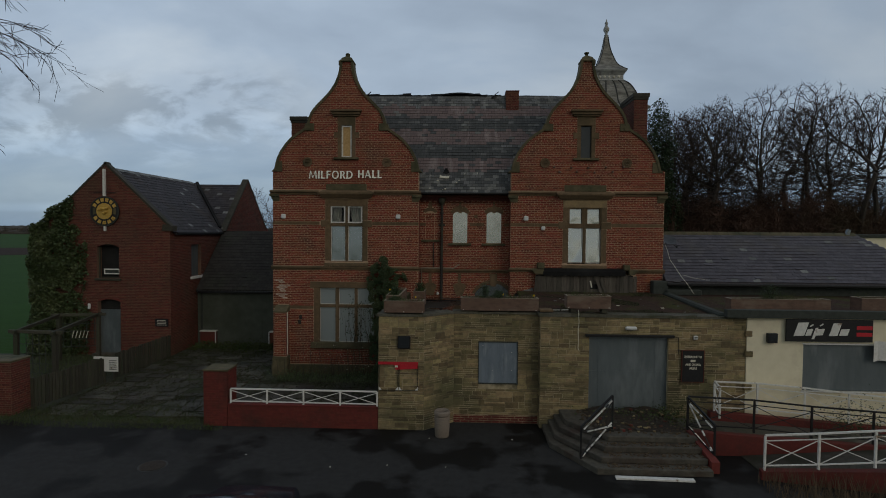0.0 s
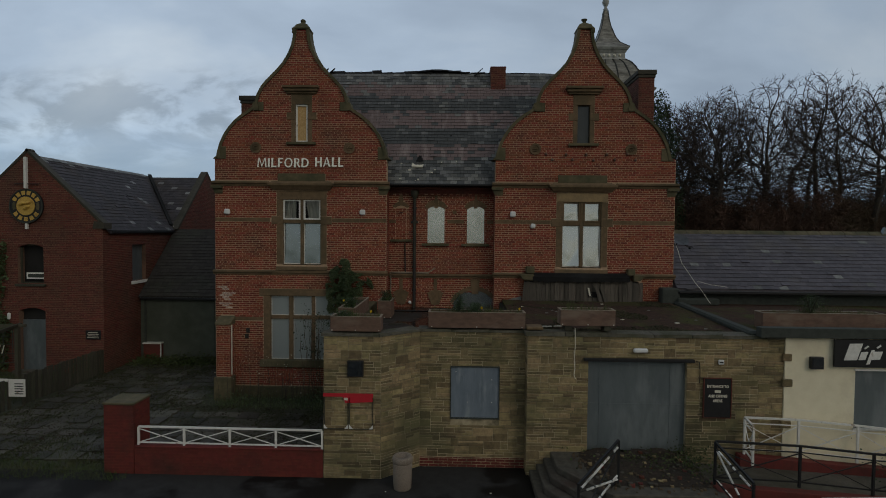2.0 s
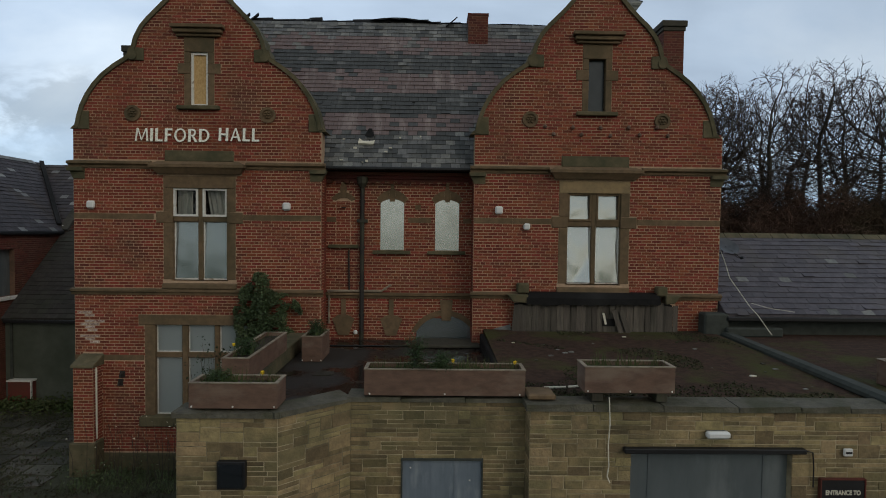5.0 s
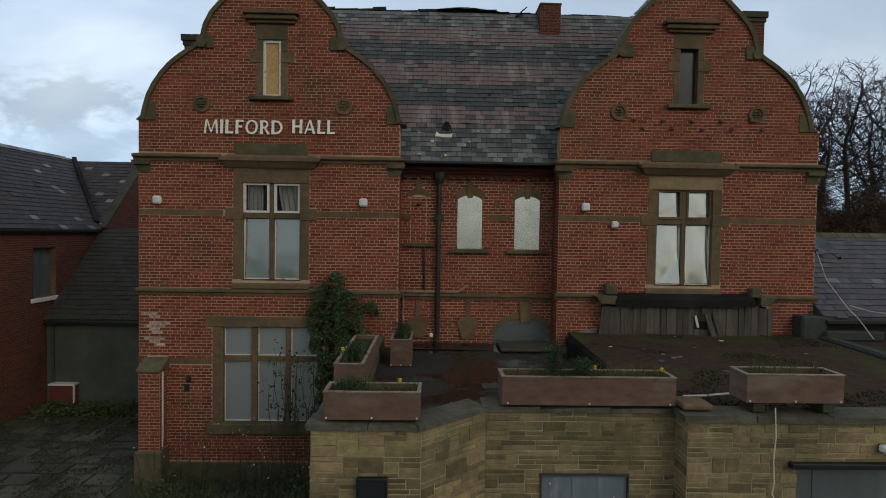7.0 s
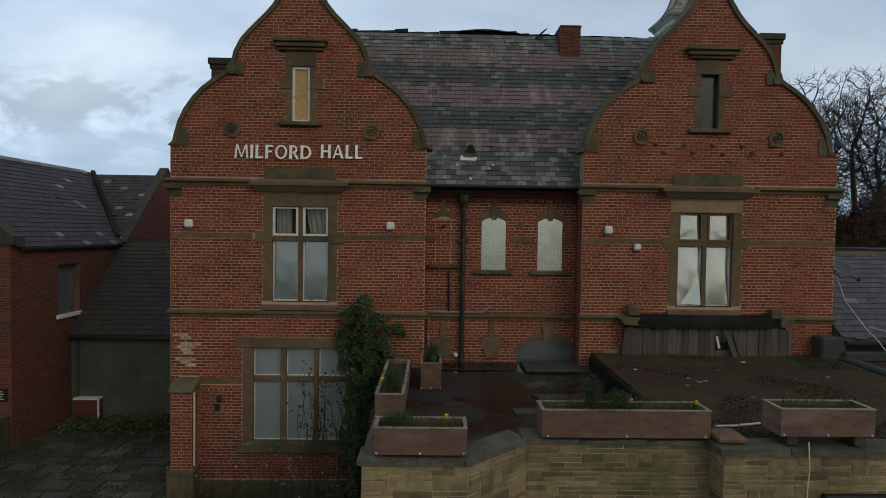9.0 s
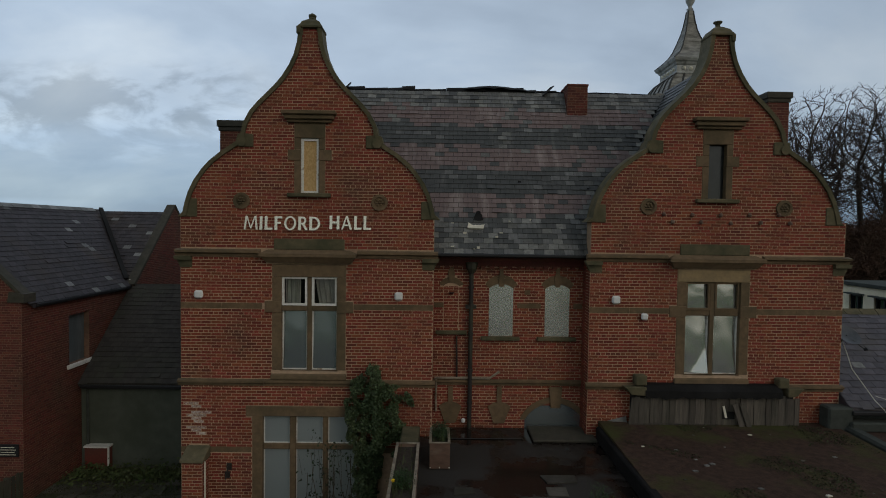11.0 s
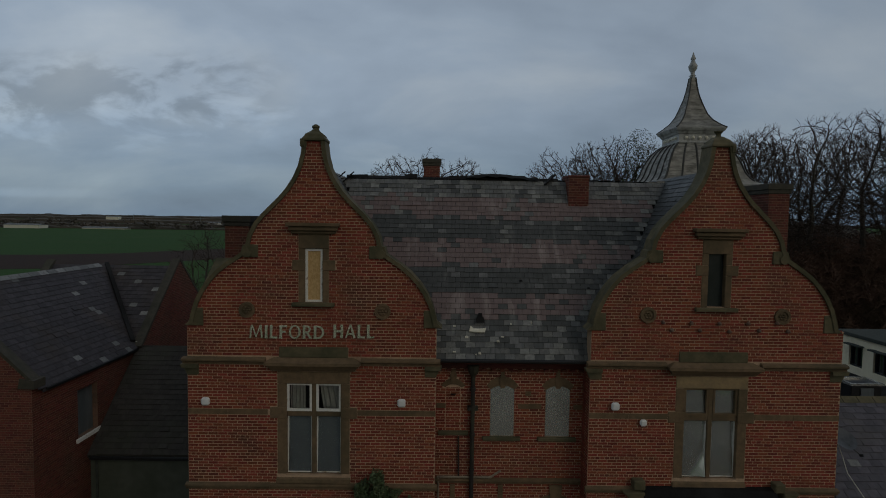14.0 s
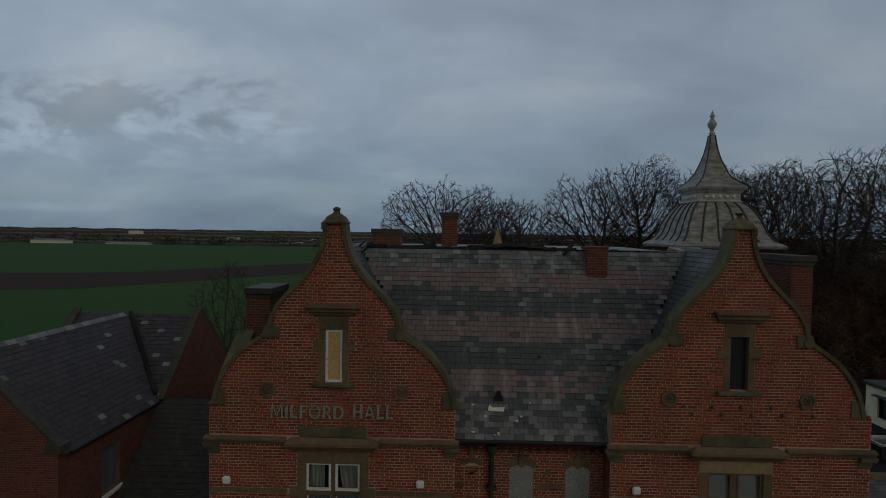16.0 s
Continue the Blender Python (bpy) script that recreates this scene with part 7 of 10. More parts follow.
flake(((4.04, 14.41, 0.69 + 0.12), (3.05, 13.62, 0.12 + 0.03)), 3, "white flaking paint on the black step railing")
flake(((4.04, 14.41, 1.4), (3.05, 13.62, 0.82)), 5, "white flaking paint under the black handrail")
flake(((4.04, 14.41, 0.72), (3.05, 13.62, 0.8)), 6, "white flaking paint on the railing's brace")
flake(((6.03, 14.39, 0.78), (6.32, 13.5, 0.36)), 7, "white flaking paint on the low side rail")
flake(((6.03, 14.39, 1.38), (6.32, 13.5, 0.36)), 8, "white flaking paint on the side brace")
flake(((6.03, 14.38, 1.4), (6.32, 13.5, 0.98)), 4, "white flaking paint on the black side railing")


def ramp():
    t = thing("access_ramp", (9, 14.5, 0), "concrete access ramp between red painted walls", "ramp")
    def sloped(name, x0, x1, y0, y1, z0, z1, base, material, label=""):
        b = Build()
        b.add([(x0, y0, base), (x1, y0, base), (x1, y1, base), (x0, y1, base), (x0, y0, z0), (x1, y0, z1), (x1, y1, z1), (x0, y1, z0)], [(0, 3, 2, 1), (4, 5, 6, 7), (0, 1, 5, 4), (1, 2, 6, 5), (2, 3, 7, 6), (3, 0, 4, 7)])
        part(name, b, material, t, label, bevel=0.01)
    sloped("deck", 6.15, 13.0, 14.56, 15.78, 0.52, 0.1, -0.05, FLAG, "grey concrete deck")
    sloped("ramp_wall", 6.0, 13.0, 14.36, 14.56, 0.64, 0.2, -0.05, REDPAINT, "red painted low wall")
    sloped("ramp_wall", 7.25, 13.0, 15.78, 16.0, 0.7, 0.26, -0.05, REDPAINT)
    b = Build()
    b.add([(6.15, 13.25, -0.05), (6.35, 13.25, -0.05), (6.2, 14.35, -0.05), (6.0, 14.35, -0.05), (6.15, 13.25, 0.28), (6.35, 13.25, 0.28), (6.2, 14.35, 0.66), (6.0, 14.35, 0.66)], [(0, 1, 2, 3)[::-1], (4, 5, 6, 7), (0, 1, 5, 4), (1, 2, 6, 5), (2, 3, 7, 6), (3, 0, 4, 7)])
    part("ramp_wall", b, REDPAINT, t, "red stepped side wall")
    sloped("deck", 7.4, 13.0, 13.2, 14.35, 0.02, 0.4, -0.05, FLAG)
    b = Build()
    b.add([(7.2, 12.98, -0.05), (13.0, 11.65, -0.05), (13.0, 11.85, -0.05), (7.25, 13.18, -0.05), (7.2, 12.98, 0.2), (13.0, 11.65, 0.9), (13.0, 11.85, 0.9), (7.25, 13.18, 0.2)], [(0, 3, 2, 1), (4, 5, 6, 7), (0, 1, 5, 4), (1, 2, 6, 5), (2, 3, 7, 6), (3, 0, 4, 7)])
    part("ramp_wall", b, REDPAINT, t)
    rng = random.Random(77)
    b = Build()
    for _ in range(900):
        x, y = rng.uniform(7.0, 10.5), rng.uniform(11.2, 12.9)
        h = rng.uniform(0.15, 0.6)
        lx, ly = rng.uniform(-0.2, 0.2), rng.uniform(-0.2, 0.2)
        b.add([(x - 0.006, y, 0), (x + 0.006, y, 0), (x + lx * 0.5 + 0.004, y + ly * 0.5, h * 0.6), (x + lx * 0.5 - 0.004, y + ly * 0.5, h * 0.6), (x + lx, y + ly, h)], [(0, 1, 2, 3), (3, 2, 4)])
    tagged(solo("dead_grass", b, STALK, "tall dead grass along the lower ramp", "grass"), kind="stuff")
    b = Build()
    leaves(b, 900, lambda: (rng.gauss(11.0, 0.5), rng.gauss(15.2, 0.25), 0.3 + abs(rng.gauss(0.3, 0.35))), 0.035, rng)
    tagged(solo("bramble", b, LEAF, "straggling green bramble on the upper ramp", "bramble"), kind="stuff")


ramp()


# ---- forecourt walls, bin and car ----
def brick_pier(x0, x1, y0, y1, h, label, material=REDPAINT):
    t = thing("gate_pier", ((x0 + x1) / 2, (y0 + y1) / 2, 0), label, "gate pier")
    part("core", Build().box(x0, y0, -0.05, x1, y1, h), REDPAINT if material is REDPAINT else MORTAR_DARK, t)
    b = Build()
    lay_bricks(b, x0, x1, 0, h, front(y0), rng=random.Random(1))
    lay_bricks(b, 0, y1 - y0, 0, h, lambda u, d, z: (x1 - d, y0 + u, z), rng=random.Random(2))
    tagged(part("bricks", b, material, t), kind="stuff")
    part("cap", Build().box(x0 - 0.03, y0 - 0.03, h, x1 + 0.03, y1 + 0.03, h + 0.06), COPING, t, bevel=0.015)


brick_pier(-7.66, -6.95, 15.72, 16.4, 1.64, "red painted brick gate pier with a stone cap")
brick_pier(-15.1, -13.98, 16.2, 16.95, 1.66, "brick gate pier with a mossy cap beside the picket fence", BRICK_DARK)


def low_wall():
    t = thing("low_wall", (-4.7, 15.8, 0), "low red painted brick wall under the white railing", "wall")
    part("core", Build().box(-6.93, 15.72, -0.05, -2.44, 15.94, 0.64), REDPAINT, t)
    b = Build()
    lay_bricks(b, -6.93, -2.44, 0, 0.64, front(15.72), rng=random.Random(3))
    tagged(part("bricks", b, REDPAINT, t), kind="stuff")
    part("coping", Build().box(-6.93, 15.69, 0.641, -2.44, 15.97, 0.68), REDPAINT, t, bevel=0.01)


low_wall()


def litter_bin():
    x, y = -0.52, 15.3
    t = thing("litter_bin", (x, y, 0), "round pale exposed-aggregate concrete litter bin", "litter bin")
    part("drum", Build().lathe([(0.19, 0), (0.2, 0.02), (0.215, 0.28), (0.22, 0.56), (0.21, 0.6)], (x, y, 0), 20), CONCRETE, t, smooth=True)
    part("rim", Build().lathe([(0.21, 0.6), (0.23, 0.62), (0.23, 0.71), (0.21, 0.745), (0.15, 0.745), (0.14, 0.63)], (x, y, 0), 20), CONCRETE, t, smooth=True)
    part("liner", Build().lathe([(0.135, 0.45), (0.135, 0.63)], (x, y, 0), 16), BLACK, t)


litter_bin()


def manhole(x, y):
    t = thing("manhole_cover", (x, y, 0), "dark iron drain cover set in the asphalt", "manhole cover")
    part("frame", Build().lathe([(0.34, -0.02), (0.34, 0.004)], (x, y, 0), 24), IRON, t)
    part("lid", Build().lathe([(0.3, 0.0), (0.3, 0.012)], (x, y, 0), 24), SOIL, t)


manhole(-7.6, 12.95)


def car(x, y):
    """A small dark hatchback, nose to the building."""
    t = thing("car", (x, y, 0), "dark blue parked hatchback car on the forecourt", "car")
    def hull(sections):
        b = Build()
        pts, faces = [], []
        m = len(sections[0])
        for s in sections:
            pts += s
        for i in range(len(sections) - 1):
            for k in range(m - 1):
                faces.append((i * m + k, i * m + k + 1, (i + 1) * m + k + 1, (i + 1) * m + k))
        faces.append(tuple(range(m))[::-1])
        faces.append(tuple((len(sections) - 1) * m + k for k in range(m)))
        faces += [((i + 1) * m, i * m, i * m + m - 1, (i + 1) * m + m - 1)[::-1] for i in range(len(sections) - 1)]
        b.add(pts, faces)
        return b
    def ring(yy, w, z0, z1, top):
        return [(x - w * 0.96, yy, z0), (x - w, yy, z0 + 0.25), (x - w, yy, z1 - 0.12), (x - w * top, yy, z1), (x, yy, z1 + 0.02), (x + w * top, yy, z1), (x + w, yy, z1 - 0.12), (x + w, yy, z0 + 0.25), (x + w * 0.96, yy, z0)]
    body = part("body", hull([ring(y - 1.95, 0.72, 0.3, 0.85, 0.9), ring(y - 1.8, 0.83, 0.22, 0.95, 0.92), ring(y, 0.86, 0.2, 0.95, 0.92), ring(y + 1.2, 0.85, 0.22, 0.92, 0.92), ring(y + 1.85, 0.78, 0.25, 0.78, 0.9), ring(y + 2.0, 0.66, 0.32, 0.66, 0.88)]), CARPAINT, t, smooth=True)
    def cab(yy, w, z1, top):
        return [(x - w, yy, 0.9), (x - w * top, yy, z1 - 0.06), (x - w * top * 0.9, yy, z1), (x, yy, z1 + 0.03), (x + w * top * 0.9, yy, z1), (x + w * top, yy, z1 - 0.06), (x + w, yy, 0.9)]
    part("glasshouse", hull([cab(y - 1.85, 0.8, 0.98, 0.96), cab(y - 1.45, 0.82, 1.38, 0.82), cab(y + 0.2, 0.82, 1.4, 0.82), cab(y + 1.1, 0.82, 0.95, 0.95)]), GLASS, t, smooth=True)
    def lid(yy, z1):
        return [(x - 0.68, yy, z1 - 0.05), (x - 0.6, yy, z1 + 0.012), (x, yy, z1 + 0.045), (x + 0.6, yy, z1 + 0.012), (x + 0.68, yy, z1 - 0.05)]
    part("roof", hull([lid(y - 1.5, 1.37), lid(y - 1.3, 1.395), lid(y + 0.1, 1.405), lid(y + 0.3, 1.36)]), CARPAINT, t, smooth=True)
    for sx in (-1, 1):
        for yy in (y - 1.25, y + 1.25):
            b = Build()
            prof = [(0.18, -0.09), (0.29, -0.1), (0.31, -0.06), (0.31, 0.06), (0.29, 0.1), (0.18, 0.09)]
            n = 20
            pts, faces = [], []
            for r, d in prof:
                for k in range(n):
                    a = 2 * math.pi * k / n
                    pts.append((x + sx * 0.78 + d, yy + r * math.cos(a), 0.31 + r * math.sin(a)))
            for i in range(len(prof)):
                for k in range(n):
                    j = (i + 1) % len(prof)
                    faces.append((i * n + k, i * n + (k + 1) % n, j * n + (k + 1) % n, j * n + k))
            b.add(pts, faces)
            wheel = part("wheel", b, RUBBER, t, "black tyre on a steel rim", smooth=True)
            b = Build()
            b.tube([(x + sx * 0.78 - 0.07, yy, 0.31), (x + sx * 0.78 + 0.07, yy, 0.31)], 0.185, 16)
            part("rim", b, STEEL_PALE, wheel)
        part("headlight", Build().box(x + sx * 0.6 - 0.14, y + 1.84, 0.58, x + sx * 0.6 + 0.14, y + 1.95, 0.7), GLASS, t, bevel=0.02)
        part("mirror", Build().box(x + sx * 0.92 - 0.08, y + 0.62, 0.92, x + sx * 0.92 + 0.08, y + 0.72, 1.04), CARPAINT, t, bevel=0.03)


car(-3.95, 8.6)


# ---- the tavern ----
TX0, TX1, TY, TE, TA = -19.3, -13.35, 24.3, 5.86, 8.8
TC = (TX0 + TX1) / 2
tavern = thing("tavern_building", (TC, 29, 0), "two-storey dark red brick tavern with ivy and slate roof", "building")
TWIN = (-16.78, 3.55, -15.74, 5.12)
TDOOR = (-16.78, 0.0, -15.7, 2.58)
SWIN = (26.25, 3.5, 27.25, 5.1)


def tavern_walls():
    holes = [TWIN, TDOOR]
    us, zs = [TX0, TX1], [-0.1, TE]
    for a, e, c, f in holes:
        us += [a, c]
        zs += [e, f]
    b = grid_wall(us, zs, lambda u, z: not any(a < u < c and e < z < f for a, e, c, f in holes), front(TY), 0.35)
    b.plate([(TX0, TE), (TX1, TE), (TC, TA)], TY, TY + 0.35)
    wall = part("wall", b, MORTAR_DARK, tavern, "gabled front wall of dark red brick", weld=True)
    bb = Build()
    slope = (TX1 - TC) / (TA - TE)
    lay_bricks(bb, TX0, TX1, 0, TA, front(TY), holes, inside=lambda z: (TX0, TX1) if z < TE else (TC - (TA - z) * slope, TC + (TA - z) * slope), rng=random.Random(41))
    tagged(part("bricks", bb, BRICK_DARK, wall), kind="stuff")
    side = lambda u, d, z: (TX1 - d, u, z)
    b = grid_wall([TY + 0.35, SWIN[0], SWIN[2], 29.6], [-0.1, SWIN[1], SWIN[3], TE - 0.15], lambda u, z: not (SWIN[0] < u < SWIN[2] and SWIN[1] < z < SWIN[3]), side, 0.35)
    wall = part("wall", b, MORTAR_DARK, tavern, "side wall of dark red brick", weld=True)
    bb = Build()
    lay_bricks(bb, TY + 0.0, 29.6, 0, TE - 0.15, side, [SWIN], rng=random.Random(42))
    tagged(part("bricks", bb, BRICK_DARK, wall), kind="stuff")
    b = Build().box(TX0, TY + 0.35, -0.1, TX0 + 0.35, 36, TE - 0.15).box(TX0 + 0.35, 35.7, -0.1, TX1 + 0.3, 36, TE)
    part("wall", b, BRICK_DARK, tavern)
    # cross wing with its own gable
    y0, y1, apex, xw = 29.6, 35.9, 8.76, -13.1
    ym = (y0 + y1) / 2
    b = Build()
    b.add([(xw, y0, -0.1), (xw, y1, -0.1), (xw, y1, 5.75), (xw, ym, apex), (xw, y0, 5.75), (xw - 0.35, y0, -0.1), (xw - 0.35, y1, -0.1), (xw - 0.35, y1, 5.75), (xw - 0.35, ym, apex), (xw - 0.35, y0, 5.75)],
          [(0, 1, 2, 3, 4), (9, 8, 7, 6, 5), (0, 4, 9, 5), (4, 3, 8, 9), (3, 2, 7, 8), (2, 1, 6, 7)])
    wall = part("wall", b, MORTAR_DARK, tavern, "gable wall of the cross wing")
    bb = Build()
    k = (y1 - ym) / (apex - 5.75)
    lay_bricks(bb, y0, y1, 2.0, apex, lambda u, d, z: (xw - d, u, z), inside=lambda z: (y0, y1) if z < 5.75 else (ym - (apex - z) * k, ym + (apex - z) * k), rng=random.Random(43))
    tagged(part("bricks", bb, BRICK_DARK, wall), kind="stuff")
    for s in (-1, 1):
        part("coping", Build().bar((xw - 0.15, ym, apex + 0.09), (xw - 0.15, ym + s * 3.2, 5.72), 0.34, 0.1), COPING_DARK, tavern)
    part("coping", Build().bar((-18.7, ym, apex + 0.0), (-18.7, ym - 3.2, 5.62), 0.34, 0.1), COPING_DARK, tavern)


tavern_walls()


def tavern_roof():
    y0, y1, apex = 29.6, 35.9, 8.56
    crest = 8.64
    ym = (y0 + y1) / 2
    for s, xe in ((1, TX1 + 0.12), (-1, TX0 - 0.12)):
        b = Build()
        b.add([(xe, TY + 0.3, TE - 0.16), (xe, y0 + 3.0, TE - 0.16), (TC, ym, crest), (TC, TY + 0.3, crest), (xe, TY + 0.3, TE - 0.3), (xe, y0 + 3.0, TE - 0.3), (TC, ym, crest - 0.22), (TC, TY + 0.3, crest - 0.22)],
              [f if s > 0 else f[::-1] for f in ((0, 1, 2, 3), (7, 6, 5, 4), (0, 4, 5, 1), (0, 3, 7, 4))])
        part("roof", b, SLATE_COOL, tavern, "purple-grey slate roof slope")
    for s in (-1, 1):
        b = Build()
        ye = ym + s * 3.25
        b.add([(-18.9, ye, 5.6), (-13.3, ye, 5.6), (-13.3, ym, apex), (-18.9, ym, apex), (-18.9, ye, 5.4), (-13.3, ye, 5.4), (-13.3, ym, apex - 0.2), (-18.9, ym, apex - 0.2)],
              [f if s < 0 else f[::-1] for f in ((0, 1, 2, 3), (7, 6, 5, 4), (0, 4, 5, 1))])
        part("roof", b, SLATE_COOL, tavern)
    # slates over the visible slopes
    groups = {"a": Build(), "b": Build()}
    pick = lambda u, f, rng: "b" if rng.random() < 0.035 else "a"
    w = math.hypot(TX1 + 0.12 - TC, crest - TE + 0.16)
    up = Vector((TC - TX1 - 0.12, 0, crest - TE + 0.16)).normalized()
    out = Vector((up.z, 0, -up.x))
    lay_slates(groups, (TX1 + 0.14, TY + 0.1, TE - 0.18), (0, 1, 0), up, out, 8.4, w, 0.21, 0.3, pick, inside=lambda u, s: u < 5.3 + 3.2 * s / w, seed=12)
    up2 = Vector((0, 3.25, apex - 5.6)).normalized()
    lay_slates(groups, (-18.9, ym - 3.25, 5.6), (1, 0, 0), up2, Vector((0, -up2.z, up2.y)), 5.6, math.hypot(3.25, apex - 5.6), 0.21, 0.3, pick, inside=lambda u, s: u > 5.6 - 3.1 * (s / 4.6), seed=13)
    tagged(part("slates", groups["a"], SLATE_COOL, tavern), kind="stuff")
    tagged(part("slates", groups["b"], SLATE_PALE, tavern), kind="stuff")
    part("valley", Build().bar((-13.4, 29.55, 5.95), (-16.15, 32.5, 8.68), 0.15, 0.08), FELT, tavern, "black torn valley lining")
    part("valley", Build().tube([(-13.35, 29.7, 5.9), (-13.3, 29.6, 5.5), (-13.25, 29.5, 5.2)], 0.05, 6), WHITE, tavern, "broken white downpipe head")
    b = Build()
    y = TY + 0.3
    while y < 31.8:
        b.add([(TC - 0.16, y, crest - 0.1), (TC, y, crest + 0.04), (TC + 0.16, y, crest - 0.1), (TC - 0.16, y + 0.43, crest - 0.1), (TC, y + 0.43, crest + 0.04), (TC + 0.16, y + 0.43, crest - 0.1)], [(0, 3, 4, 1), (1, 4, 5, 2), (0, 1, 2), (5, 4, 3)])
        y += 0.45
    part("ridge_tiles", b, SLATE_PALE, tavern)
    # gable copings and kneelers of the front
    for s in (-1, 1):
        xe = TC + s * (TX1 - TC)
        part("coping", Build().bar((TC - s * 0.05, TY + 0.14, TA + 0.06), (xe + s * 0.05, TY + 0.14, TE + 0.08), 0.34, 0.09), COPING_DARK, tavern, "raking stone coping")
        k = [(xe - s * 0.35, TE - 0.1), (xe + s * 0.12, TE - 0.1), (xe + s * 0.12, TE + 0.14), (xe - s * 0.3, TE + 0.2)]
        part("kneeler", Build().plate(k if s > 0 else k[::-1], TY - 0.06, TY + 0.4), COPING_DARK, tavern)
    part("gutter", Build().box(TX1 + 0.02, TY + 0.4, TE - 0.28, TX1 + 0.16, 29.6, TE - 0.18), BLACK, tavern, "black gutter", bevel=0.02)


tavern_roof()


def tavern_openings():
    x0, z0, x1, z1 = TWIN
    w = part("window", Build().box(x0, TY + 0.33, z0, x1, TY + 0.36, z1), DARKROOM, tavern, "dark broken window with an arched head")
    b = Build()
    for q in ((x0, z0, x0 + 0.06, z1), (x1 - 0.06, z0, x1, z1), (x0 + 0.06, z0, x1 - 0.06, z0 + 0.06), (x0 + 0.06, z1 - 0.06, x1 - 0.06, z1)):
        b.box(q[0], TY + 0.12, q[1], q[2], TY + 0.19, q[3])
    part("window_frame", b, WOOD_DARK, w)
    pts = arch_points(x0, x1, z1 - 0.14, 0.14)
    part("arch", Build().plate([(x0, z1 + 0.002)] + pts[:1] + pts[1:-1] + pts[-1:] + [(x1, z1 + 0.002)], TY + 0.002, TY + 0.3), BRICK_DARK, w)
    part("sill", Build().box(x0 - 0.1, TY - 0.08, z0 - 0.1, x1 + 0.1, TY + 0.3, z0 - 0.002), WOOD_DARK, w, bevel=0.01)
    part("notice", Build().box(x0 + 0.26, TY + 0.1, z0 + 0.18, x1 - 0.02, TY + 0.118, z0 + 0.44), WHITE, w, "white notice board in the window")
    part("bars", Build().box(x0 + 0.32, TY + 0.094, z0 + 0.24, x1 - 0.08, TY + 0.099, z0 + 0.38), KERBFELT, w)
    x0, z0, x1, z1 = TDOOR
    d = part("door", Build().box(x0, TY + 0.2, 0, x1, TY + 0.24, 2.08), STEEL, tavern, "doorway closed by a blue-grey steel sheet")
    part("fanlight", Build().box(x0, TY + 0.25, 2.08, x1, TY + 0.3, z1), DARKROOM, d)
    pts = arch_points(x0, x1, z1 - 0.12, 0.12)
    part("arch", Build().plate([(x0, z1 + 0.002)] + pts + [(x1, z1 + 0.002)], TY + 0.002, TY + 0.3), BRICK_DARK, d)
    part("step", Build().box(x0 - 0.1, TY - 0.3, -0.05, x1 + 0.1, TY, 0.12), STEP, d, bevel=0.02)
    w = part("window", Build().box(TX1 - 0.2, SWIN[0], SWIN[1], TX1 - 0.17, SWIN[2], SWIN[3]), STEEL, tavern, "side window covered by a grey sheet")
    part("sill", Build().box(TX1 - 0.2, SWIN[0] - 0.12, SWIN[1] - 0.13, TX1 + 0.07, SWIN[2] + 0.12, SWIN[1] - 0.002), WHITE, w, "white painted sill", bevel=0.01)
    part("floor", Build().box(TX0 + 0.4, TY + 0.4, 2.9, TX1 - 0.4, 30, 3.0).box(TX0 + 0.4, TY + 1.5, 0.0, TX1 - 0.4, TY + 1.6, 5.6), DARKROOM, tavern)
    p = thing("notice_plaque", (-13.75, TY, 1.55), "small black plaque with unreadable white lines", "sign")
    part("board", Build().box(-14.05, TY - 0.05, 1.36, -13.45, TY - 0.012, 1.72), BLACK, p, bevel=0.005)
    for k in range(4):
        part("bar", Build().box(-13.98 + 0.03 * (k % 2), TY - 0.055, 1.42 + 0.07 * k, -13.52 - 0.04 * (k % 2), TY - 0.051, 1.44 + 0.07 * k), LETTER, p)
    p = thing("wall_lamp", (-17.13, TY, 2.25), "small white lamp beside the tavern door", "wall lamp")
    part("housing", Build().box(-17.2, TY - 0.1, 2.12, -17.07, TY - 0.02, 2.38), WHITEPLASTIC, p, bevel=0.03)
    part("base", Build().box(-17.17, TY - 0.022, 2.18, -17.1, TY, 2.3), BLACK, p)


tavern_openings()


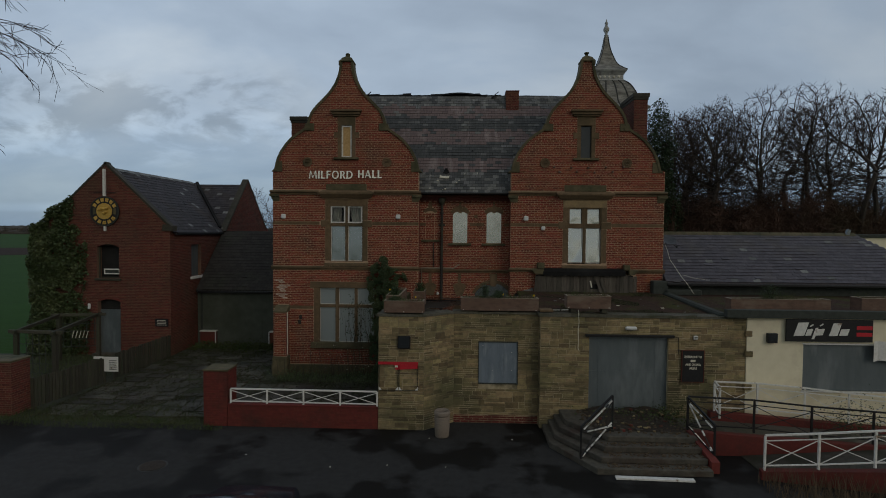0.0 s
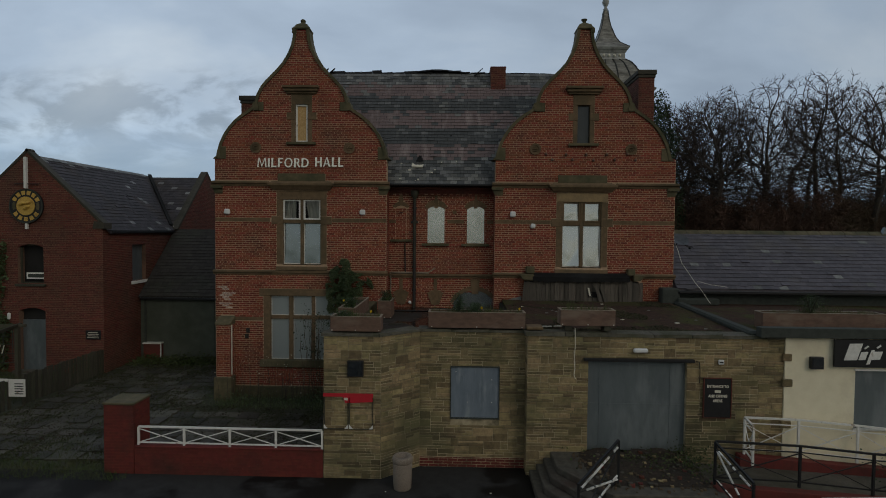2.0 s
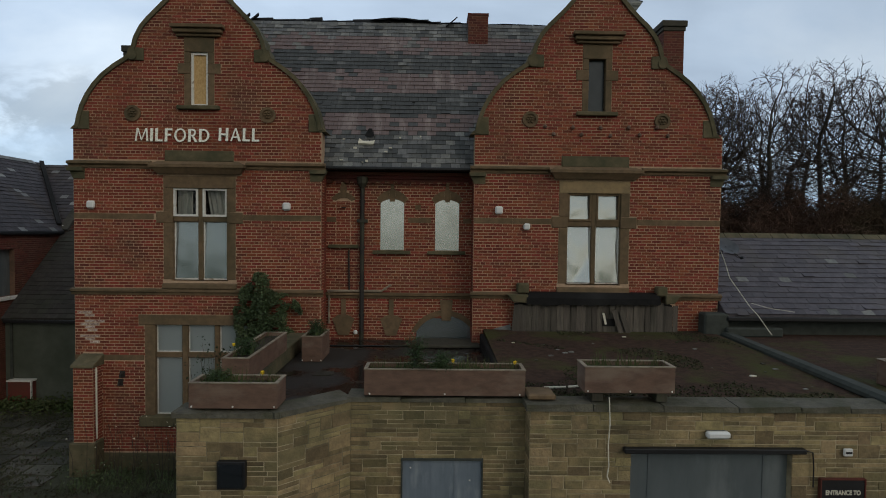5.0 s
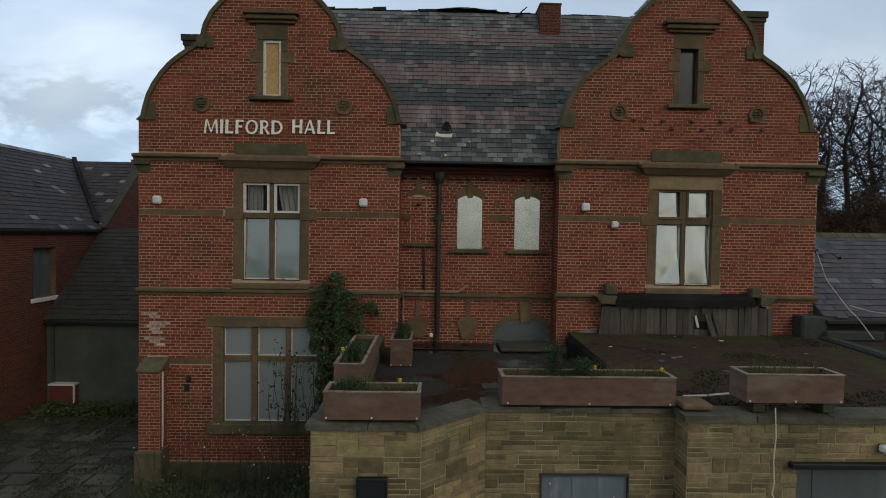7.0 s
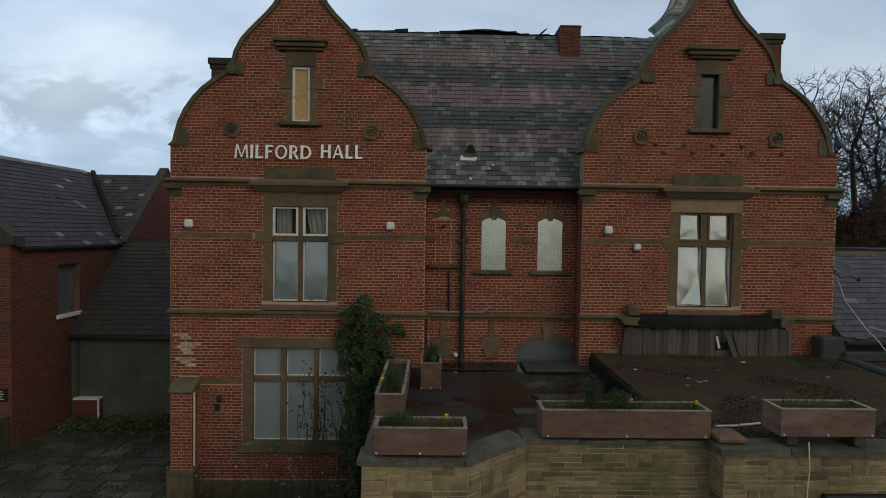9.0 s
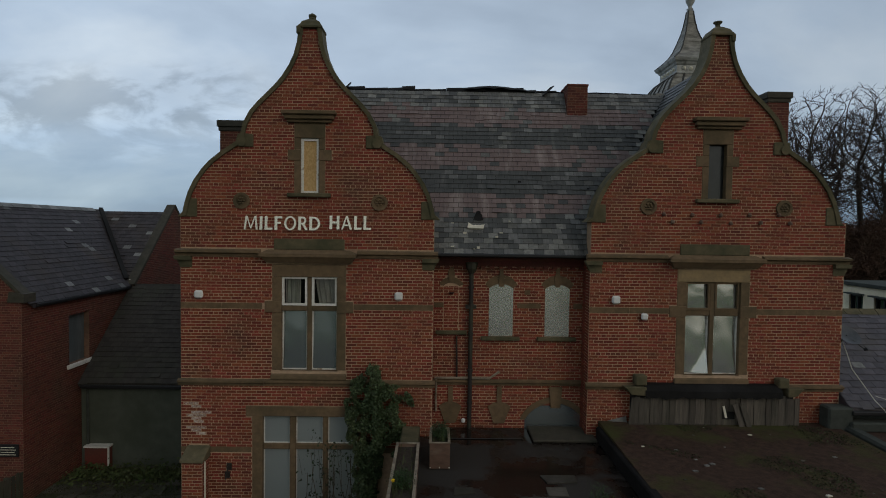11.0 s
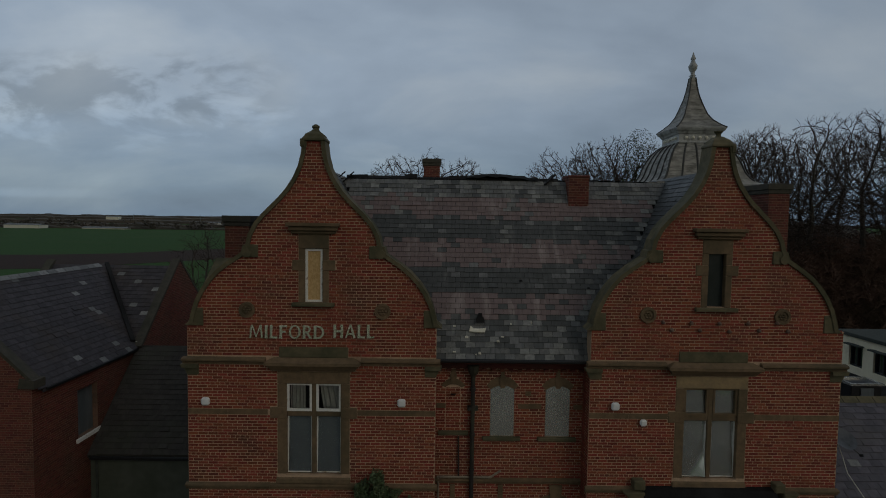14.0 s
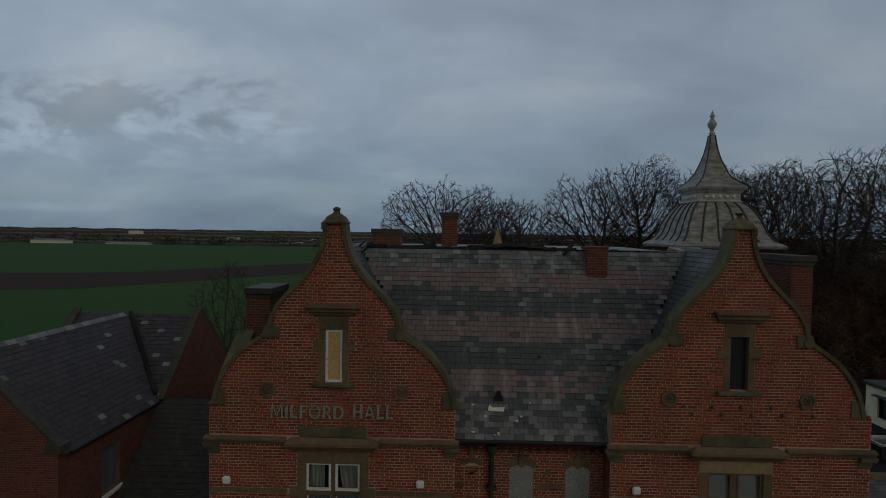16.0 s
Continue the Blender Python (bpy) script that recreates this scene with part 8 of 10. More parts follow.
def round_sign():
    """Hanging disc with a gilded rim of shapes; the lettering is drawn as plain arcs."""
    cx, cz, y = -16.33, 6.63, TY - 0.1
    t = thing("round_sign", (cx, TY, cz), "round black and gold sign hung on the tavern gable", "sign")
    def disc(r0, r1, ya, yb, n=32, a0=0.0, a1=2 * math.pi):
        b = Build()
        for i in range(n):
            t0, t1 = a0 + (a1 - a0) * i / n, a0 + (a1 - a0) * (i + 1) / n
            p = lambda r, a: (cx + r * math.cos(a), cz + r * math.sin(a))
            if r0 == 0:
                b.plate([p(0, 0), p(r1, t0), p(r1, t1)], ya, yb)
            else:
                b.plate([p(r0, t0), p(r1, t0), p(r1, t1), p(r0, t1)], ya, yb)
        return b
    part("disc", disc(0, 0.68, y, y + 0.06), BLACK, t)
    part("rim", disc(0.64, 0.68, y - 0.02, y - 0.002), KERBFELT, t)
    for k in range(6):
        a = radians(150 - 24 * k)
        part("letter_block", disc(0.44, 0.6, y - 0.014, y - 0.002, 3, a - 0.16, a + 0.12), GOLD, t)
    for k in range(5):
        a = radians(218 + 26 * k)
        part("letter_block", disc(0.44, 0.6, y - 0.014, y - 0.002, 3, a - 0.16, a + 0.13), GOLD, t)
    for a in (0.0, math.pi):
        part("ornament", disc(0.42, 0.54, y - 0.012, y - 0.002, 4, a - 0.3, a + 0.3), COPING, t)
    b = Build()
    rng = random.Random(6)
    b.lathe([(0.0, -0.03), (0.3, -0.02), (0.37, 0.0), (0.3, 0.02), (0.0, 0.03)], (cx, y - 0.02, cz), 14)
    emb = disc(0, 0.37, y - 0.03, y - 0.002, 18)
    em = part("emblem", emb, GOLD, t, "gilded raised emblem")
    for k in range(7):
        q = (cx + rng.uniform(-0.2, 0.2), y - 0.04, cz + rng.uniform(-0.2, 0.2))
        part("relief", Build().lathe([(0.0, -0.07), (0.07, -0.04), (0.09, 0), (0.06, 0.05), (0, 0.07)], q, 10), GOLD, em, smooth=True)
    part("pole", Build().box(cx - 0.05, TY - 0.14, 7.32, cx + 0.05, TY - 0.03, 8.55), WHITE, t, "white upright post")
    part("pole", Build().box(cx - 0.04, TY - 0.12, 5.72, cx + 0.04, TY - 0.03, 5.94), WHITE, t)
    part("arm", Build().bar((cx - 0.5, TY - 0.06, 7.5), (cx + 0.5, TY - 0.06, 7.5), 0.03), IRON, t)


round_sign()


def ivy(name, label, count, where, size, seed, material=LEAF):
    rng = random.Random(seed)
    b = Build()
    leaves(b, count, lambda: where(rng), size, rng)
    return tagged(solo(name, b, material, label, "ivy"), kind="stuff")


def ivy_spot(rng):
    """On the tavern's left end: thick at the corner, thinning to the right with a ragged edge."""
    while True:
        z = rng.uniform(0.0, 7.5)
        edge = -17.15 + 0.45 * noise.noise(Vector((z * 0.9, 2.0, 0))) - 0.25 * max(0, z - 4.2)
        x = rng.uniform(-19.75, edge)
        roof = 6.05 + max(0, x - TX0) * (TA - TE) / (TC - TX0)
        if z > roof + 0.18 * noise.noise(Vector((x * 2, 1, 4))):
            continue
        d = min(1.0, (edge - x) / 1.3)
        hole = noise.noise(Vector((x * 2.2, z * 2.2, 9.0)))
        if rng.random() < 0.18 + 0.82 * d and hole > -0.5 + 0.5 * (1 - d) * rng.random():
            bulge = 0.08 + 0.42 * d * (0.7 + 0.6 * noise.noise(Vector((x * 1.3, z * 1.3, 5))))
            return x, TY - 0.02 - rng.random() ** 0.6 * bulge, z + 0.25 * noise.noise(Vector((x, z, 1)))


ivy("ivy", "thick dusty green ivy climbing the tavern corner", 22000, ivy_spot, 0.088, 51, IVY_PALE)
ivy("ivy", "thick dark ivy down the tavern's side", 5000, lambda rng: (TX0 - rng.uniform(0.0, 0.45) * rng.random(), rng.uniform(24.2, 26.5), rng.uniform(0, 6.1)), 0.12, 52, IVY_PALE)


def hall_ivy(rng):
    """Heights with the middle and half width of the bush; ragged outline and gaps."""
    table = ((0.0, -3.25, 0.32), (1.2, -3.25, 0.36), (2.1, -3.28, 0.45), (2.9, -3.15, 0.68), (3.7, -3.03, 0.86), (4.15, -3.02, 0.72), (4.45, -3.1, 0.42), (4.85, -3.15, 0.08))
    while True:
        x, z = rng.uniform(-4.2, -1.9), rng.uniform(0.0, 4.84)
        for (za, ca, wa), (zb, cb, wb) in zip(table, table[1:]):
            if z <= zb:
                f = (z - za) / (zb - za)
                c, w = ca + (cb - ca) * f, wa + (wb - wa) * f
                break
        n = noise.noise(Vector((z * 2.6, x * 2.6, 0)))
        if abs(x - c) < w * (0.8 + 0.75 * n) and noise.noise(Vector((x * 4.2, z * 4.2, 7))) + 0.5 * noise.noise(Vector((x * 11, z * 11, 3))) > -0.24:
            return x, FRONT - 0.05 - rng.random() ** 0.6 * 0.5 * (1.1 - abs(x - c) / (w + 0.2)), z


ivy("ivy", "dense dark ivy bush against the hall's ground floor wall", 26000, hall_ivy, 0.042, 53, IVY_DARK)


def wall_climber():
    """Bare stems with a few leaves across the ground floor window."""
    rng = random.Random(54)
    stem, lf = [], Build()
    for k in range(26):
        x = rng.uniform(-4.6, -2.9)
        path = [(x, FRONT - 0.25, 0.2)]
        for j in range(1, 7):
            x += rng.uniform(-0.14, 0.08)
            path.append((x, FRONT - 0.22, 0.2 + j * rng.uniform(0.4, 0.52)))
        stem.append(Build().tube(path, [0.012, 0.01, 0.009, 0.008, 0.006, 0.004, 0.002], 4))
        for p in path[3:]:
            leaves(lf, 4, lambda: (p[0] + rng.uniform(-0.12, 0.12), p[1] - 0.02, p[2] + rng.uniform(-0.15, 0.15)), 0.05, rng)
    t = thing("climber", (-3.7, FRONT - 0.25, 0), "bare stems of a climber before the window", "climber")
    for b in stem:
        part("stem", b, STALK, t)
    tagged(part("leaves", lf, LEAF_DARK, t), kind="stuff")
    t = thing("garden_shrub", (-6.2, 21.1, 0), "leafless shrub with pale seed heads below the window", "shrub")
    b, lf = Build(), Build()
    for k in range(60):
        x, y = rng.uniform(-7.2, -3.4), rng.uniform(20.7, 21.4)
        h = rng.uniform(0.5, 1.7)
        q = (x + rng.uniform(-0.3, 0.3), y + rng.uniform(-0.1, 0.1), h)
        b.tube([(x, y, -0.02), ((x + q[0]) / 2 + 0.04, y, h * 0.55), q], [0.008, 0.006, 0.003], 3)
        leaves(lf, 1, lambda: (q[0] + rng.uniform(-0.08, 0.08), q[1], q[2] + rng.uniform(-0.1, 0.05)), 0.036, rng)
    part("stems", b, BARK, t)
    tagged(part("seed_heads", lf, LETTER, t), kind="stuff")
    lf = Build()
    leaves(lf, 1300, lambda: (rng.choice((rng.gauss(-6.6, 0.5), rng.uniform(-7.2, -2.5), rng.gauss(-3.6, 0.6))), rng.uniform(20.6, 21.55), abs(rng.gauss(0, 0.3)) * rng.random()), 0.05, rng)
    for _ in range(1600):
        x, y = rng.uniform(-7.3, -2.5), rng.uniform(20.4, 21.55)
        h = rng.uniform(0.05, 0.28)
        lf.add([(x - 0.006, y, -0.01), (x + 0.006, y, -0.01), (x + rng.uniform(-0.12, 0.12), y + rng.uniform(-0.12, 0.12), h)], [(0, 1, 2)])
    tagged(solo("undergrowth", lf, IVY_PALE, "dark weedy undergrowth along the foot of the hall", "undergrowth"), kind="stuff")


wall_climber()


# ---- shed between the buildings ----
def shed():
    t = thing("shed", (-10.4, 27.5, 0), "grey-green rendered lean-to shed with a slate roof", "shed")
    part("wall", Build().box(-13.3, 26.75, -0.1, LX0 - 0.02, 27.0, 2.8), GREENWALL, t)
    b = Build()
    b.add([(-13.3, 26.6, 2.82), (LX0 - 0.01, 26.6, 2.82), (LX0 - 0.01, 29.7, 5.75), (-13.3, 29.7, 5.75), (-13.3, 26.6, 2.7), (LX0 - 0.01, 26.6, 2.7), (LX0 - 0.01, 29.7, 5.5), (-13.3, 29.7, 5.5)],
          [(0, 1, 2, 3), (7, 6, 5, 4), (0, 4, 5, 1), (2, 6, 7, 3), (1, 5, 6, 2), (0, 3, 7, 4)])
    part("roof", b, SLATE_SHED, t, "dark mossy slate lean-to roof")
    g = {"a": Build()}
    up = Vector((0, 3.1, 2.93)).normalized()
    lay_slates(g, (-13.3, 26.6, 2.82), (1, 0, 0), up, (0, -up.z, up.y), 5.6, 4.25, 0.2, 0.3, lambda u, f, rng: "a", seed=15)
    tagged(part("slates", g["a"], SLATE_SHED, t), kind="stuff")
    part("gutter", Build().box(-13.2, 26.5, 2.66, LX0 - 0.03, 26.6, 2.77), BLACK, t, bevel=0.02)
    part("downpipe", Build().tube([(-13.05, 26.68, 2.68), (-13.05, 26.68, 0.75)], 0.04, 8), KERBFELT, t)
    part("seam", Build().box(-10.05, 26.735, 0.0, -10.0, 26.75, 2.7), GREENWALL, t)
    # boarded hatches with white edging
    for x0, x1 in ((-13.05, -12.3), (-9.55, -8.6)):
        h = part("hatch", Build().box(x0, 26.5, -0.05, x1, 26.74, 0.72), BRICK_DARK, t, "low brown hatch with white edging")
        b = Build()
        b.box(x0 - 0.03, 26.47, 0.721, x1 + 0.03, 26.74, 0.77)
        b.box(x1, 26.47, 0.0, x1 + 0.04, 26.52, 0.72) if x0 < -12 else b.box(x0 - 0.04, 26.47, 0.0, x0, 26.52, 0.72)
        part("edging", b, WHITE, h)
    part("wall", Build().box(-13.0, 29.7, -0.1, LX0 - 0.05, 30.0, 5.6), BRICK_DARK, t)


shed()


# ---- long range to the right of the hall ----
def right_range():
    t = thing("side_range", (13, 24, 0), "long low range with a purple slate roof", "building")
    x0, x1, ey, ez, ry, rz = 7.97, 18.6, 21.35, 3.97, 24.05, 5.86
    part("wall", Build().box(x0, 21.62, -0.1, x1, 21.85, ez - 0.05), KERBFELT, t, "grey-green rendered wall")
    part("wall", Build().box(x0, 26.4, -0.1, x1, 26.6, ez - 0.05).box(x1 - 0.2, 21.85, -0.1, x1, 26.4, ez - 0.05), BRICK_DARK, t)
    b = Build()
    hx = x1 - 1.6
    b.add([(x0, ey, ez), (x1 + 0.2, ey, ez), (hx, ry, rz), (x0, ry, rz), (x0, 26.75, ez), (x1 + 0.2, 26.75, ez), (x0, ey, ez - 0.12), (x1 + 0.2, ey, ez - 0.12), (x0, 26.75, ez - 0.12), (x1 + 0.2, 26.75, ez - 0.12)],
          [(0, 1, 2, 3), (5, 4, 3, 2), (1, 5, 2), (0, 6, 7, 1), (1, 7, 9, 5), (5, 9, 8, 4), (0, 3, 4), (6, 8, 9, 7), (0, 4, 8, 6)])
    part("roof", b, SLATE_SIDE, t, "purple-grey slate roof with slipped slates")
    g = {"a": Build(), "b": Build()}
    up = Vector((0, ry - ey, rz - ez)).normalized()
    length = math.hypot(ry - ey, rz - ez)
    lay_slates(g, (x0, ey - 0.02, ez), (1, 0, 0), up, (0, -up.z, up.y), x1 + 0.2 - x0, length, 0.2, 0.28,
               lambda u, f, rng: None if (abs(u - 1.15) < 0.2 and abs(f - 0.68) < 0.03) else ("b" if rng.random() < 0.03 else "a"), inside=lambda u, s: u < x1 + 0.2 - x0 - 1.8 * s / length, seed=16)
    tagged(part("slates", g["a"], SLATE_SIDE, t), kind="stuff")
    tagged(part("slates", g["b"], SLATE_PALE, t), kind="stuff")
    x = x0
    while x < hx - 0.1:
        b = Build()
        e = min(x + 0.43, hx)
        b.add([(x, ry - 0.17, rz - 0.08), (x, ry, rz + 0.06), (x, ry + 0.17, rz - 0.08), (e, ry - 0.17, rz - 0.08), (e, ry, rz + 0.06), (e, ry + 0.17, rz - 0.08)], [(0, 1, 4, 3)[::-1], (1, 2, 5, 4)[::-1], (0, 1, 2)[::-1], (3, 4, 5)])
        part("ridge_tile", b, COPING, t)
        x += 0.45
    part("gutter", Build().box(x0 + 0.02, ey - 0.1, ez - 0.16, x1, ey, ez - 0.06), BLACK, t, bevel=0.02)
    part("roof_vent", Build().bar((16.6, 24.0, 5.8), (16.7, 24.0, 6.06), 0.13), STEEL, t, "tilted metal roof vent")
    d = thing("satellite_dish", (8.2, 21.8, 5.6), "dark satellite dish on the hall's side wall", "satellite dish")
    b = Build()
    n = 24
    at, tilt = Vector((8.2, 21.78, 5.61)), Euler((radians(-50), 0, radians(8))).to_matrix()
    pts, faces = [at + tilt @ Vector((0, 0.06, 0))], []
    for i in range(1, 5):
        for k in range(n):
            a, r = 2 * math.pi * k / n, 0.073 * i
            pts.append(at + tilt @ Vector((r * math.cos(a), 0.06 - 0.6 * r * r, r * math.sin(a))))
    for k in range(n):
        faces.append((0, 1 + (k + 1) % n, 1 + k))
        for i in range(3):
            faces.append((1 + i * n + k, 1 + i * n + (k + 1) % n, 1 + (i + 1) * n + (k + 1) % n, 1 + (i + 1) * n + k))
    b.add(pts, faces)
    part("reflector", b, DISH, d, smooth=True)
    part("arm", Build().tube([(7.94, 21.9, 5.4), (8.12, 21.92, 5.4), (8.2, 21.83, 5.58)], 0.02, 6), IRON, d)
    part("arm", Build().tube([(8.25, 21.7, 5.48), (8.4, 21.5, 5.3)], 0.012, 6), IRON, d)
    part("receiver", Build().tube([(8.39, 21.52, 5.3), (8.43, 21.46, 5.33)], 0.035, 8), BLACK, d)
    solo("cable", Build().tube([(7.97, 21.72, 5.57), (8.1, 21.68, 5.2), (8.2, 21.62, 4.81), (8.36, 21.55, 4.55), (8.59, 21.4, 4.14), (8.69, 21.25, 3.97), (8.95, 21.1, 3.52)], 0.009, 5), LETTER, "pale loose cable trailing down past the slates", "cable")
    solo("cable", Build().tube([(8.62, 21.4, 4.23), (9.0, 21.32, 4.12), (9.6, 21.28, 4.04)], 0.006, 5), LETTER, "thin cable hanging over the slates", "cable")
    # pale outbuilding beyond
    o = thing("outbuilding", (20, 31, 0), "low pale rendered outbuilding with flat roofs beyond the range", "building")
    x0 = 17.25
    wins = ((29.3, 30.4), (31.2, 32.1), (32.7, 33.5))
    side = lambda u, d, z: (x0 + d, u, z)
    b = grid_wall([28.0, 34.2] + [v for q in wins for v in q], [-0.1, 4.35, 5.3, 5.7], lambda u, z: not (4.35 < z < 5.3 and any(a < u < c for a, c in wins)), side, 0.3)
    part("wall", b, CREAM, o, "stained cream wall with dark windows", weld=True)
    part("wall", Build().box(x0 + 0.3, 33.9, -0.1, 24, 34.2, 5.7), CREAM, o)
    part("wall", Build().box(x0 + 0.3, 28.0, -0.1, 24, 28.3, 5.7), CREAM, o)
    for a, c in wins:
        w = part("window", Build().box(x0 + 0.16, a, 4.35, x0 + 0.19, c, 5.3), GLASS, o, "dark window in a black frame")
        f = Build()
        for y0, z0, y1, z1 in ((a, 4.35, c, 4.42), (a, 5.23, c, 5.3), (a, 4.42, a + 0.07, 5.23), (c - 0.07, 4.42, c, 5.23), ((a + c) / 2 - 0.03, 4.42, (a + c) / 2 + 0.03, 5.23)):
            f.box(x0 + 0.08, y0, z0, x0 + 0.15, y1, z1)
        part("window_frame", f, BLACK, w)
        part("hood", Build().box(x0 - 0.25, a - 0.08, 5.32, x0, c + 0.08, 5.38), KERBFELT, w, bevel=0.01)
    part("roof", Build().box(x0 - 0.12, 27.9, 5.7, 24.1, 34.3, 5.86), KERBFELT, o, "grey-green flat roof edge", bevel=0.02)
    part("lower_roof", Build().box(9.0, 26.85, 3.8, x0 - 0.01, 34.0, 4.02), FELT, o, "dark felt flat roof at the back", bevel=0.01)
    part("wall", Build().box(9.0, 33.7, -0.1, x0 - 0.02, 34.0, 3.79), BRICK_DARK, o)
    part("downpipe", Build().tube([(x0 - 0.08, 30.85, 5.6), (x0 - 0.08, 30.85, 4.03)], 0.04, 8), BLACK, o)
    u = part("roof_unit", Build().box(14.25, 29.4, 4.03, 15.45, 30.3, 4.6), BLACK, o, "open metal air unit on the flat roof", bevel=0.02)
    for q in ((14.2, 29.35, 4.6, 15.5, 29.45, 4.68), (14.2, 30.25, 4.6, 15.5, 30.35, 4.68), (14.2, 29.45, 4.6, 14.3, 30.25, 4.68), (15.4, 29.45, 4.6, 15.5, 30.25, 4.68)):
        part("rim", Build().box(*q), STEEL_PALE, u)
    part("louvre", Build().box(14.6, 29.36, 4.15, 15.1, 29.4, 4.5), STEEL, u)


right_range()


# ---- fence, gate and climbing frame ----
def picket_fence(p, q, height, label):
    t = thing("picket_fence", (p[0], p[1], 0), label, "fence", "weathered picket fences")
    P, Q = Vector((p[0], p[1], 0)), Vector((q[0], q[1], 0))
    n = int((Q - P).length / 0.135)
    rng = random.Random(int(p[1] * 10))
    d = (Q - P).normalized()
    for k in range(n + 1):
        a = P + d * (0.135 * k)
        h = height + rng.uniform(-0.03, 0.03)
        part("picket", Build().bar(a + Vector((0, 0, 0.04)), a + Vector((rng.uniform(-0.01, 0.01), 0, h)), 0.02, 0.1, up=d), WOOD_DARK, t)
    for z in (0.28, 0.78):
        part("rail", Build().bar(P + Vector((-0.04, 0, z)), Q + Vector((-0.04, 0, z)), 0.035, 0.08), WOOD_DARK, t)
    for k in range(0, n + 1, 12):
        a = P + d * (0.135 * k) + Vector((-0.09, 0, 0))
        part("post", Build().box(a.x - 0.045, a.y - 0.045, -0.05, a.x + 0.045, a.y + 0.045, height), WOOD_DARK, t)


picket_fence((-13.8, 16.95), (-13.45, 19.75), 1.0, "grey weathered picket fence along the yard")
picket_fence((-13.42, 20.5), (-13.3, 24.2), 1.0, "grey weathered picket fence beside the tavern")
nb = thing("notice_board", (-13.5, 20.0, 0), "white notice with unreadable lines on the fence post", "sign")
part("post", Build().box(-13.62, 19.95, -0.05, -13.54, 20.03, 0.95), WOOD_DARK, nb)
part("board", Build().box(-13.54, 19.93, 0.42, -13.0, 19.945, 0.98), WHITE, nb)
for k in range(5):
    part("bar", Build().box(-13.34, 19.922, 0.5 + 0.08 * k, -13.06, 19.929, 0.53 + 0.08 * k), KERBFELT, nb)
part("board", Build().box(-13.95, 19.93, 0.9, -13.56, 19.945, 0.99), WHITE, nb)


def climbing_frame():
    t = thing("climbing_frame", (-16, 21.4, 0), "timber play frame with rope nets by the tavern", "play frame")
    A, B, C, D = (-14.95, 19.3), (-16.5, 19.4), (-16.2, 23.5), (-17.7, 23.1)
    h = 1.95
    for p in (A, B, C, D):
        part("post", Build().box(p[0] - 0.07, p[1] - 0.07, -0.05, p[0] + 0.07, p[1] + 0.07, h), WOOD_DARK, t)
    for p, q in ((A, B), (A, C), (B, D), (D, C)):
        d = (Vector(q) - Vector(p)).normalized() * 0.3
        part("beam", Build().bar((p[0] - d.x, p[1] - d.y, h + 0.06), (q[0] + d.x, q[1] + d.y, h + 0.06), 0.1, 0.12), WOOD_DARK, t, bevel=0.008)
    def net(p, q, z0, z1, nx, nz, sag):
        for i in range(nx):
            f = (i + 0.5) / nx
            x, y = p[0] + (q[0] - p[0]) * f, p[1] + (q[1] - p[1]) * f
            part("rope", Build().tube([(x, y, z1), (x, y, z0)], 0.014, 5), KERBFELT, t)
        for j in range(nz):
            z = z0 + (z1 - z0) * j / nz
            path = []
            for i in range(nx * 2 + 1):
                f = i / (nx * 2)
                path.append((p[0] + (q[0] - p[0]) * f, p[1] + (q[1] - p[1]) * f, z - sag * (i % 2 == 0)))
            part("rope", Build().tube(path, 0.014, 5), KERBFELT, t)
    net(A, B, 0.5, h, 6, 4, 0.06)
    net(D, C, 0.6, h, 5, 4, 0.0)
    rng = random.Random(3)
    for k in range(5):
        x = -17.2 + 0.16 * k
        part("bar", Build().bar((x, 23.2, 1.0), (x + 0.1, 23.2, 1.32), 0.025), LETTER, t)


climbing_frame()


